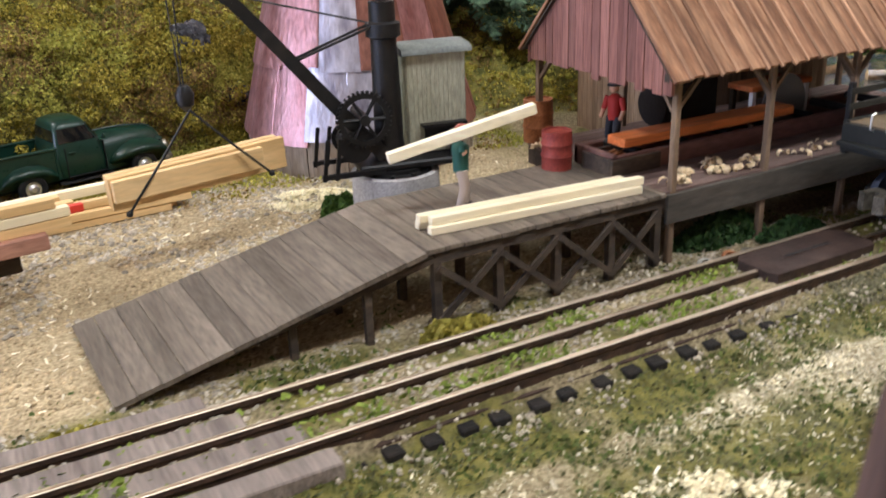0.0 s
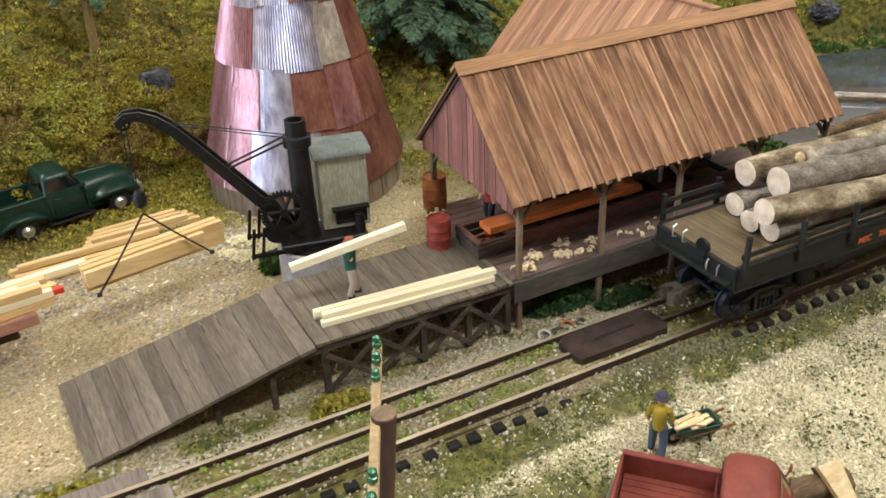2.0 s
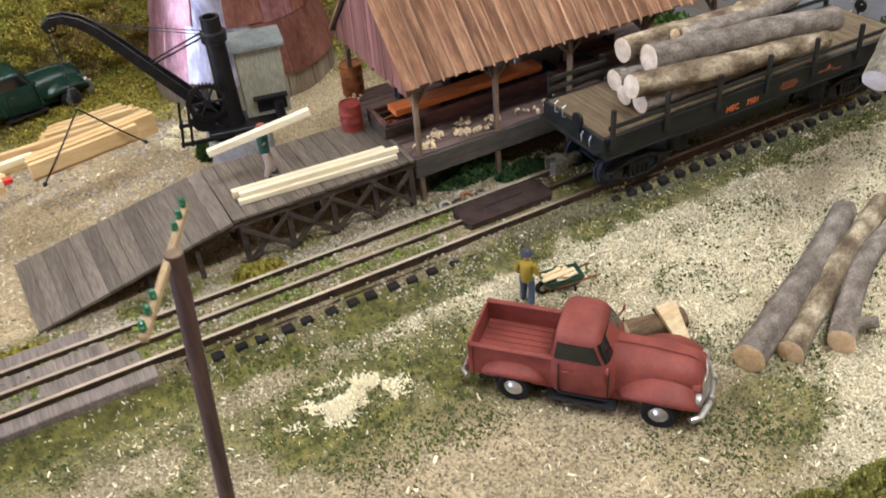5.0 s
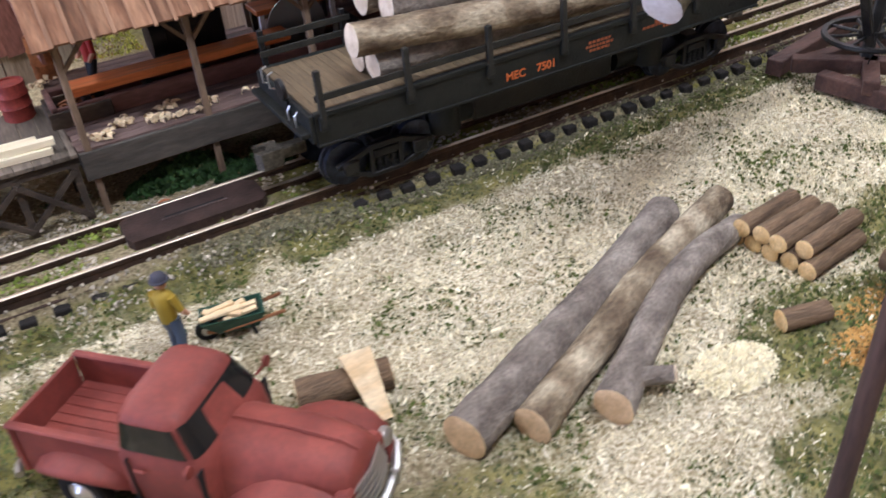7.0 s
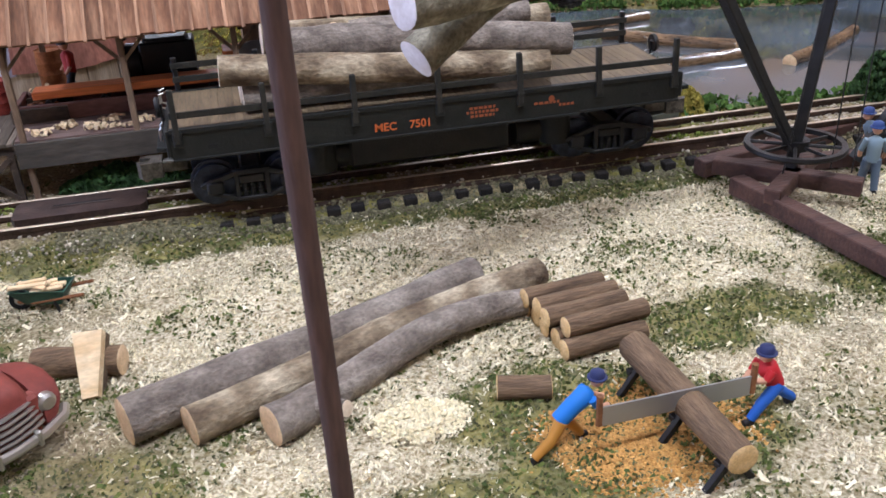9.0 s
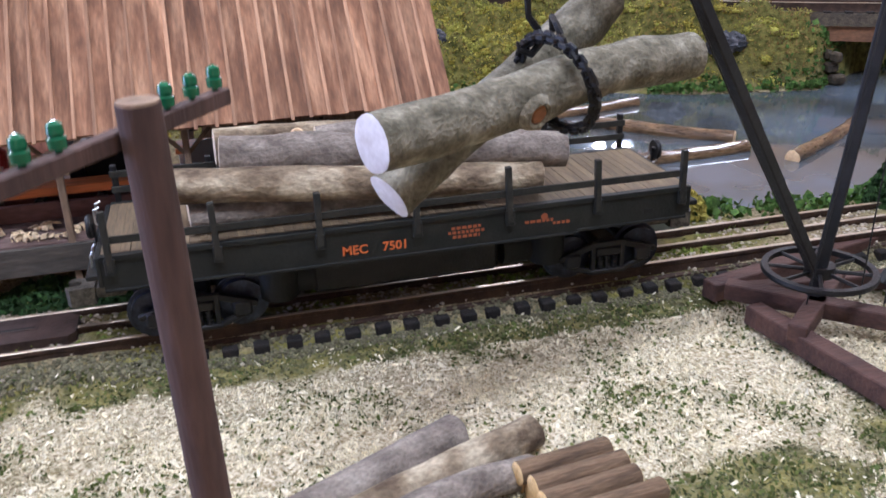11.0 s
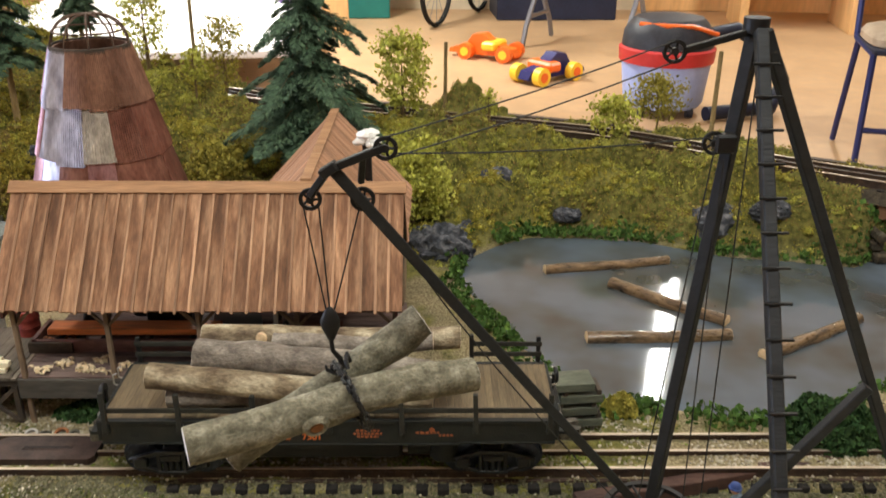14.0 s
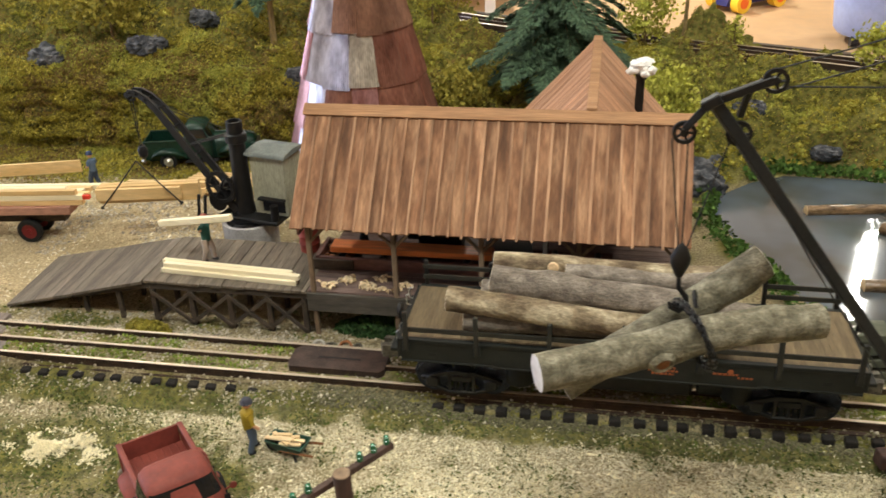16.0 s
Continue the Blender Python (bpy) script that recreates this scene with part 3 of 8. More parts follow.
def front_track():
    track = thing("railway_track", 0, 0, 0, 0, "three-rail model track with dark ties and rusty rails", "track", kind="structure")
    x0, x1 = -620, 900
    for y in (-16.9, 0, 16.9):
        bm = nb()
        prism(bm, [(u + y, v) for u, v in rail_profile()], x0, x1, "x")
        rail = part("rail", bm, rust_rail, track, "rusty brown steel rail" if y else "dark centre rail", smooth=0)
        bm = nb()
        box(bm, (x0, y - 1.05, -0.45), (x1, y + 1.05, 0.0), 0.3)
        part("rail_head", bm, rail_top, rail, "bright worn rail head", smooth=0)
    bm = nb()
    box(bm, (-3.4, -25, -14.5), (3.4, 25, -9.2), 0.5)
    me = mesh_of(bm, tie_black, "tie")
    x, k = x0 + 6, 0
    while x < x1:
        if not (-330 < x < -195):
            piece("tie", me, track, x + random.uniform(-1, 1), random.uniform(-0.8, 0.8), random.uniform(-0.4, 0.3), 0, 0, random.uniform(-2, 2))
        x += 13.2
    return track


front_track()


def crossing():
    """Planks of a road crossing between and beside the rails, where the road comes down from the yard."""
    cross = thing("grade_crossing", -262, 0, -9, 0, "weathered grey plank road crossing between the rails", "crossing")
    for y0, y1, a, b in ((-29, -19.6, -62, 66), (-14.2, -2.8, -62, 62), (2.8, 14.2, -62, 48), (19.6, 31, -62, 40)):
        bm = nb()
        box(bm, (a, y0, -4), (b, y1, 6.6), 0.5)
        part("plank", bm, grey_wood, cross)


crossing()


bed_brown = material("bed_brown", lin(48, 42, 34), lin(86, 76, 60), 6, 0.9, 0.5, fine=1.5)
back_rail = material("back_rail", lin(74, 66, 60), lin(118, 108, 98), 12, 0.5, 0.1, metal=0.5, fine=2)


def back_track():
    track = thing("back_track", 0, 0, 0, 0, "three-rail model track along the hilltop behind the pond", "track", kind="structure")
    xs = np.arange(-740, 925, 8.0)
    ys = track2_y(xs)
    ker = np.ones(13) / 13
    ys = np.convolve(np.pad(ys, 6, mode="edge"), ker, "valid")
    pts = [Vector((x, y, 0)) for x, y in zip(xs, ys)]
    tang = [(pts[min(i + 1, len(pts) - 1)] - pts[max(i - 1, 0)]).normalized() for i in range(len(pts))]
    for off in (-16.9, 0, 16.9):
        bm = nb()
        rings = []
        for q, d in zip(pts, tang):
            s = Vector((-d.y, d.x, 0))
            rings.append([q + s * (off + u) + Vector((0, 0, 53 + v)) for u, v in ((-1.5, -8), (1.5, -8), (0.7, -6), (1.2, -2), (1.2, -0.5), (-1.2, -0.5), (-1.2, -2), (-0.7, -6))])
        loft(bm, rings)
        rail = part("rail", bm, rust_rail, track)
        bm = nb()
        loft(bm, [[q + Vector((-d.y, d.x, 0)) * (off + u) + Vector((0, 0, 53 + v)) for u, v in ((-1.1, -0.6), (1.1, -0.6), (1.0, 0), (-1.0, 0))] for q, d in zip(pts, tang)])
        part("rail_head", bm, back_rail if off == 0 else rail_top, rail)
    bm = nb()
    rings = []
    for q, d in zip(pts, tang):
        s = Vector((-d.y, d.x, 0))
        rings.append([q + s * u + Vector((0, 0, v)) for u, v in ((-34, 34), (34, 34), (27, 44.2), (-27, 44.2))])
    loft(bm, rings)
    part("roadbed", bm, bed_brown, track, "dark brown ballast under the track", smooth=0)
    bm = nb()
    box(bm, (-3.4, -25, 40), (3.4, 25, 45.6), 0.5)
    me = mesh_of(bm, tie_black, "tie")
    for i in range(0, len(pts), 2):
        piece("tie", me, track, pts[i].x, pts[i].y, 0, 0, 0, math.degrees(math.atan2(tang[i].y, tang[i].x)))


back_track()


def track_bridge():
    """Brown girders that carry the back track over the pond's inlet, with a stone abutment at the hill's end."""
    b = thing("track_bridge", 700, 345, -16, 0, "low brown timber bridge carrying the back track over water", "bridge", kind="structure")
    for side in (-1, 1):
        bm = nb()
        rings = []
        for x in np.arange(686, 921, 9.0):
            y = float(track2_y(x)) + side * 33
            rings.append([Vector((x - 700, y - 345 + u, 16 + z)) for u, z in ((-2.5, 20), (2.5, 20), (2.5, 35.5), (-2.5, 35.5))])
        loft(bm, rings)
        part("girder", bm, girder_brown, b, smooth=0)
    for k, x in enumerate(np.arange(712, 915, 16.0)):
        y = float(track2_y(x))
        bm = nb()
        box(bm, (x - 702.5, y - 345 - 31, 46), (x - 697.5, y - 345 + 31, 50), 0.3)
        part("cross_beam", bm, dark_timber, b, smooth=0)
    rnd = random.Random(5)
    for row in range(3):
        for k in range(6):
            x, y = 688 + rnd.uniform(-2, 2), 318 + 13 * k + (row % 2) * 5
            bm = nb()
            box(bm, (x - 700 - 9, y - 345 - 6, 10.2 * row), (x - 700 + 5 - 3 * row, y - 345 + 6, 10.2 * row + 9.6), 2.2)
            part("abutment_stone", bm, bed_brown, b, smooth=0)


girder_brown = material("girder_brown", lin(92, 64, 46), lin(142, 104, 76), 14, 0.75, 0.3, stretch=(0.15, 1, 1), fine=2)
track_bridge()

# ---------------------------------------------------------------- the table that carries it, and the room round it
room_floor_mat = material("room_floor", lin(166, 133, 99), lin(180, 146, 111), 400, 0.5, 0.05, fine=60, streak=0.2)
wall_paint = material("wall_paint", lin(196, 178, 150), lin(214, 198, 172), 600, 0.85, 0.05, fine=40, streak=0.1)
ceiling_paint = material("ceiling_paint", lin(214, 208, 198), lin(228, 222, 212), 500, 0.9, 0.05, fine=40, streak=0.1)
fascia = material("fascia", lin(60, 48, 40), lin(84, 68, 56), 60, 0.7, 0.1, stretch=(0.2, 1, 1), fine=8)


def room():
    bm = nb()
    box(bm, (-4200, -3200, -760), (4600, 6900, -700))
    part("floor", bm, room_floor_mat, None, "tan hall floor", kind="structure", category="floor", smooth=0)
    bm = nb()
    box(bm, (-4200, -3200, 1560), (4600, 6900, 1620))
    part("ceiling", bm, ceiling_paint, None, "off-white ceiling", kind="structure", category="ceiling", smooth=0)
    for name, a, b in (("wall_north", (-4200, 6900, -700), (4600, 7000, 1560)), ("wall_south", (-4200, -3300, -700), (4600, -3200, 1560)), ("wall_west", (-4300, -3300, -700), (-4200, 7000, 1560)), ("wall_east", (4600, -3300, -700), (4700, 7000, 1560))):
        bm = nb()
        box(bm, a, b)
        part(name, bm, wall_paint, None, "plain cream painted wall", kind="structure", category="wall", smooth=0)
    housing = plain("lamp_housing", lin(230, 230, 226), 0.5)
    first = None
    # fittings follow every lamp in TUBES, the added ones too
    for tx, ty, tz, tl, tw, ta in TUBES:
        if first is None:
            first = thing("ceiling_light", tx, ty, tz, ta, "white fluorescent ceiling fitting, one of a partly added set", "ceiling light", "ceiling lights")
            bm = nb()
            box(bm, (-tl / 2 - 30, -90, 25), (tl / 2 + 30, 90, 90), 4)
            part("housing", bm, housing, first)
        else:
            copy_thing(first, pose(tx * MM, ty * MM, tz * MM, 0, 0, ta))
    # the layout's own table: a dark fascia all round and a deck below the scenery
    table = thing("layout_table", 0, 0, 0, 0, "dark wooden bench that carries the model railway", "table", kind="structure")
    bm = nb()
    box(bm, (-770, -352, -140), (950, -341, -14), 1)
    part("front_fascia", bm, fascia, table, smooth=0)
    bm = nb()
    edge = [(float(x), float(track2_y(x) + 66)) for x in np.linspace(-760, 940, 30)]
    loft(bm, [[Vector((x, y, z)) for x, y in edge] + [Vector((x, y + 9, z)) for x, y in reversed(edge)] for z in (-140, 44)])
    part("back_fascia", bm, fascia, table, smooth=0)
    for a, b in (((-772, -352), (-761, 860)), ((940, -352), (951, 390))):
        bm = nb()
        box(bm, (a[0], a[1], -140), (b[0], b[1], 20), 1)
        part("side_fascia", bm, fascia, table, smooth=0)
    for lx, ly in ((-700, -280), (860, -280), (-700, 700), (860, 300), (60, -280), (60, 560)):
        bm = nb()
        box(bm, (lx - 35, ly - 35, -700), (lx + 35, ly + 35, -60), 3)
        part("leg", bm, fascia, table, smooth=0)


room()

# ---------------------------------------------------------------- loading ramp and platform


def loading_dock():
    dock = thing("loading_dock", 0, 0, 0, 0, "weathered grey plank loading ramp and dock on timber trestles", "loading dock")
    deck = part("deck_frame", *_dock_frame(), dock, "dark timber trestle framing with cross braces")
    # ramp planks lie across a sloping deck
    a0, a1, b0, b1 = Vector((-246.5, 57, -13)), Vector((-126.5, 49, 20)), Vector((-250, 134, -13)), Vector((-126, 119, 20))
    count = 14
    for k in range(count):
        s, e = k / count, (k + 1) / count - 0.002
        p, q, r, t = a0.lerp(a1, s), a0.lerp(a1, e), b0.lerp(b1, e), b0.lerp(b1, s)
        jog = random.uniform(-0.6, 0.6)
        bm = nb()
        up = Vector((-0.26, 0, 0.96))
        lift = up * random.uniform(-0.08, 0.16)
        ring = [p + Vector((0, jog, 0)), q + Vector((0, jog, 0)), r + Vector((0, jog, 0)), t + Vector((0, jog, 0))]
        loft(bm, [[v - up * 2.0 + lift for v in ring], [v + lift for v in ring]])
        part("plank", bm, plank_mats[k % 3], dock, smooth=0)
    x = -125.8
    while x < -6:
        w = min(random.uniform(7.6, 8.8), -5 - x)
        bm = nb()
        jog = random.uniform(-0.5, 0.5)
        box(bm, (x, 50 + jog, 18 + random.uniform(-0.1, 0.15)), (x + w - 0.22, 119.5 + jog, 20 + random.uniform(-0.1, 0.2)), 0.25)
        part("plank", bm, plank_mats[int(x) % 3], dock, smooth=0)
        x += w
    return dock


plank_mats = [material("dock_plank", lin(94, 84, 73), lin(126, 114, 100), 12, 0.85, 0.4, stretch=(1.8, 0.15, 1), fine=2, vary=0.14, streak=0.6), material("dock_plank_worn", lin(100, 90, 78), lin(132, 120, 106), 14, 0.85, 0.4, stretch=(1.6, 0.2, 1), fine=2, vary=0.14, streak=0.6), material("dock_plank_dark", lin(88, 79, 68), lin(118, 107, 94), 10, 0.85, 0.4, stretch=(1.8, 0.15, 1), fine=1.6, vary=0.14, streak=0.6)]


def _dock_frame():
    bm = nb()
    for y in (53, 85, 116):
        beam(bm, (-122, y, 15.5), (-5, y, 15.5), 3, 4.6)
        beam(bm, (-236, y + (12 if y < 90 else 14) * 0.9, -13.2), (-122, y, 15.5), 3, 3.6)
        for x in (-121, -92, -63, -34, -8):
            beam(bm, (x, y, -17), (x, y, 14), 3.4, 3.4)
        for x in (-150, -180):
            h = -13 + (x + 243) / 119 * 33 - 4
            beam(bm, (x, y + (-122 - x) * 0.1, -17), (x, y + (-122 - x) * 0.1, h), 3, 3)
    for a, b in ((-121, -92), (-92, -63), (-63, -34), (-34, -8)):
        beam(bm, (a, 51, -12), (b, 51, 12), 1.6, 2.6)
        beam(bm, (b, 50, -12), (a, 50, 12), 1.6, 2.6)
    return bm, dark_timber


loading_dock()

# ---------------------------------------------------------------- saw shed
SX0, SX1, SY0, SYR, SY1, SZE, SZR = -9.5, 245.0, 44.5, 103.0, 162.0, 71.0, 132.5


def saw_shed():
    shed = thing("saw_shed", 0, 0, 0, 0, "open timber saw shed with a brown plank roof and red-brown deck", "shed")
    # deck with its own planks, running along the shed
    bm = nb()
    box(bm, (-4.6, 52, 8), (244, 160, 17.6), 0.4)
    part("floor_frame", bm, dark_timber, shed, smooth=0)
    bm = nb()
    box(bm, (-4.6, 49.4, 5), (244, 51.8, 19.0), 0.3)
    part("skirt_board", bm, material("skirt_wood", lin(64, 60, 54), lin(96, 90, 82), 12, 0.85, 0.35, stretch=(0.2, 1, 1), fine=1.6), shed, "weathered grey-green edge board", smooth=0)
    y = 52.0
    while y < 160:
        w = random.uniform(6.4, 8.0)
        bm = nb()
        box(bm, (-4.8 + random.uniform(-0.4, 0.4), y, 17.8), (244, min(y + w - 0.3, 160), 19.8 + random.uniform(-0.1, 0.1)), 0.2)
        part("deck_board", bm, dusty_deck, shed, smooth=0)
        y += w
    # posts, braces and eave beams
    for y, xs in ((52.5, (0, 58, 116, 178, 240)), (156, (0, 58, 116, 178, 240))):
        for x in xs:
            bm = nb()
            box(bm, (x - 1.6, y - 1.6, -16 if y < 60 else -14), (x + 1.6, y + 1.6, 70), 0.4)
            post = part("post", bm, post_wood, shed, smooth=0)
            bm = nb()
            for s in (-1, 1):
                if SX0 + 6 < x + s * 12 < SX1 - 2:
                    beam(bm, (x, y, 56), (x + s * 12, y, 69), 1.8, 1.8)
            beam(bm, (x, y, 54), (x, y + (12 if y < 100 else -12), 67), 1.8, 1.8)
            part("knee_brace", bm, post_wood, post, smooth=0)
        bm = nb()
        beam(bm, (SX0 + 3, y, 71), (SX1 - 3, y, 71), 3, 3.4)
        part("eave_beam", bm, dark_timber, shed, smooth=0)
    # low sills between the posts at the front of the pit
    for x in (0, 60, 120, 180, 240):
        bm = nb()
        beam(bm, (x, 52, 69), (x, 160, 69), 3, 3.5)
        part("tie_beam", bm, dark_timber, shed, smooth=0)
        bm = nb()
        beam(bm, (x, 49, 70), (x, 103, 127), 2.4, 3)
        beam(bm, (x, 157, 70), (x, 103, 127), 2.4, 3)
        part("rafter", bm, dark_timber, shed, smooth=0)
    # roof: boards down both slopes with a thin batten over each joint
    slope = math.hypot(SYR - SY0, SZR - SZE)
    ang = math.degrees(math.atan2(SZR - SZE, SYR - SY0))
    meshes, battens = [], []
    for _ in range(6):
        bm = nb()
        box(bm, (-4.28, -slope - random.uniform(-0.5, 0.5), -0.9), (4.28, 0.4, 0.9), 0.2)
        meshes.append(mesh_of(bm, roof_wood, "roof_board"))
        bm = nb()
        w = random.uniform(0.7, 0.95)
        box(bm, (-w, -slope - random.uniform(0.2, 2.6), 0.5), (w, 0.4, 1.75), 0.15)
        battens.append(mesh_of(bm, batten_wood, "batten"))
    count = round((SX1 - SX0) / 8.65)
    pitch = (SX1 - SX0) / count
    for side in (0, 1):
        roof = part("roof_deck", _slab(side, slope), dark_timber, shed, smooth=0)
        for k in range(count):
            turn = 0 if side == 0 else 180
            piece("roof_board", random.choice(meshes), roof, SX0 + pitch * (k + 0.5), SYR, SZR + random.uniform(-0.3, 0.3), ang, 0, turn + random.uniform(-0.1, 0.1))
            if k:
                piece("batten", random.choice(battens), roof, SX0 + pitch * k + random.uniform(-0.3, 0.3), SYR, SZR, ang, 0, turn + random.uniform(-0.45, 0.45))
    cs, sn = math.cos(radians(ang)), math.sin(radians(ang))
    for d in (-1, 1):
        bm = nb()
        low = (SYR + d * 8.4 * cs, SZR + 3.9 - 8.4 * sn)
        out = [(SYR, SZR + 3.9), low, (low[0] - d * 1.6 * sn, low[1] - 1.6 * cs), (SYR, SZR + 3.9 - 1.6 / cs)]
        prism(bm, out, SX0 - 1.5, SX1 + 1.5, "x")
        part("ridge_board", bm, ridge_wood, shed, smooth=0)
    # gables of upright boards
    for gx in (SX0 + 4, SX1 - 4):
        gable = part("gable_rail", _gable_rail(gx), dark_timber, shed, smooth=0)
        y = SY0 + 5
        while y < SY1 - 5:
            w = random.uniform(5.2, 7.2)
            y1 = min(y + w - 0.4, SY1 - 5)
            tops = [SZE + (min(v - SY0, SY1 - v)) * (SZR - SZE) / (SYR - SY0) - 3 for v in (y, y1)]
            low = 66 + random.uniform(-3.0, 0.5)
            bm = nb()
            t = random.uniform(0, 0.35)
            out = [(y, low), (y1, low), (y1, tops[1])]
            if y < SYR < y1:
                out.append((SYR, SZR - 3))
            out.append((y, tops[0]))
            prism(bm, out, gx - 0.8 - t, gx + 0.8 - t, "x")
            part("gable_board", bm, barn_wood, gable, smooth=0)
            y += w
    return shed


ridge_wood = material("ridge_wood", lin(142, 102, 70), lin(176, 134, 98), 14, 0.75, 0.3, stretch=(0.12, 2, 2), fine=2)


def _slab(side, slope):
    bm = nb()
    d = -1 if side == 0 else 1
    y = SY0 if side == 0 else SY1
    prism(bm, [(y - d * 3, SZE + 0.4), (SYR, SZR - 3.2), (SYR, SZR - 4.4), (y - d * 3, SZE - 0.8)], SX0 + 1, SX1 - 1, "x")
    return bm


def _gable_rail(gx):
    bm = nb()
    beam(bm, (gx + 1.6, SY0 + 4, 70), (gx + 1.6, SY1 - 4, 70), 1.6, 3)
    return bm


saw_shed()


def engine_house():
    """The second roof, behind the saw shed and across it."""
    house = thing("engine_house", 0, 0, 0, 0, "small plank-roofed engine house behind the saw shed", "shed")
    rx, ry0, ry1, rz, ez = 181.0, 104.0, 287.0, 137.0, 68.0
    hw = 64.0
    run = rz - ez
    slope, ang = math.hypot(hw, run), math.degrees(math.atan2(run, hw))
    meshes = []
    for w in (4.6, 5.6, 6.6):
        bm = nb()
        box(bm, (-slope - random.uniform(-0.8, 0.8), -w / 2, -0.8), (0.3, w / 2, 0.8), 0.25)
        meshes.append((w, mesh_of(bm, house_roof, "roof_board")))
    for side in (0, 1):
        bm = nb()
        s = -1 if side == 0 else 1
        prism(bm, [(rx, rz - 2.6), (rx + s * (hw - 3), ez + 1.4), (rx + s * (hw - 3), ez), (rx, rz - 4)], 163, ry1 - 1, "y")
        roof = part("roof_deck", bm, dark_timber, house, smooth=0)
        y = ry0
        while y < ry1 - 2:
            w, me = random.choice(meshes)
            shed_top = SZR - (y - SYR) * (SZR - SZE) / (SY1 - SYR)
            if y < SY1:  # cut short where the board meets the saw shed's roof
                bm = nb()
                box(bm, (-slope * min(1.0, (rz - shed_top + 1.5) / run), -w / 2, -0.8), (0.3, w / 2, 0.8), 0.2)
                me = mesh_of(bm, house_roof, "roof_board")
            piece("roof_board", me, roof, rx, y + w / 2, rz + random.uniform(-0.4, 0.3), 0, -ang, 0 if side == 0 else 180)
            y += w + 0.1
    bm = nb()
    box(bm, (rx - 3.6, ry0 - 1, rz - 0.6), (rx + 3.6, ry1 + 1, rz + 1.2), 0.4)
    part("ridge_board", bm, ridge_wood, house, smooth=0)
    for y in (166.5, 283.0):
        wall = None
        x = rx - hw + 6
        while x < rx + hw - 6:
            w = random.uniform(4.6, 6.2)
            x1 = min(x + w - 0.3, rx + hw - 6)
            tops = [ez + (hw - abs(v - rx)) * run / hw - 3.6 for v in (x, x1)]
            out = [(x, -16), (x1, -16), (x1, tops[1])]
            if x < rx < x1:
                out.append((rx, rz - 4))
            out.append((x, tops[0]))
            bm = nb()
            prism(bm, out, y - 0.8, y + 0.8, "y")
            part("wall_board", bm, house_wall, house, smooth=0)
            x += w
    for x in (rx - hw + 6, rx + hw - 6):
        y = 166.5
        while y < 283:
            w = random.uniform(4.6, 6.2)
            bm = nb()
            box(bm, (x - 0.8, y, -16), (x + 0.8, min(y + w - 0.3, 283), ez + 2), 0.15)
            part("wall_board", bm, house_wall, house, smooth=0)
            y += w


house_roof = material("house_roof", lin(146, 104, 76), lin(190, 144, 112), 12, 0.8, 0.3, stretch=(0.12, 2, 1), fine=2, vary=0.22, streak=0.6)
house_wall = material("house_wall", lin(118, 96, 74), lin(158, 134, 108), 12, 0.85, 0.3, stretch=(2, 2, 0.15), fine=1.8, vary=0.2)
engine_house()


def chimney():
    stack = thing("smokestack", 214, 203, 0, 0, "thin black smokestack with a tuft of white smoke", "smokestack")
    bm = nb()
    cyl(bm, (0, 0, 60), (0, 0, 131), 3.2, seg=14)
    cyl(bm, (0, 0, 128), (0, 0, 131.5), 4.0, seg=14)
    part("pipe", bm, black_iron, stack)
    bm = nb()
    for k in range(26):
        a, r = random.uniform(0, 6.28), random.uniform(0, 8.5)
        ball(bm, (r * math.cos(a), r * math.sin(a) * 0.8, 137 + random.uniform(-3, 4) - r * 0.12), random.uniform(2.2, 4.6), 2, (1.2, 1, 0.8), 0.5, k)
    part("smoke_tuft", bm, white_fluff, stack, "tuft of white cotton wool")


chimney()

# ---------------------------------------------------------------- waste burner


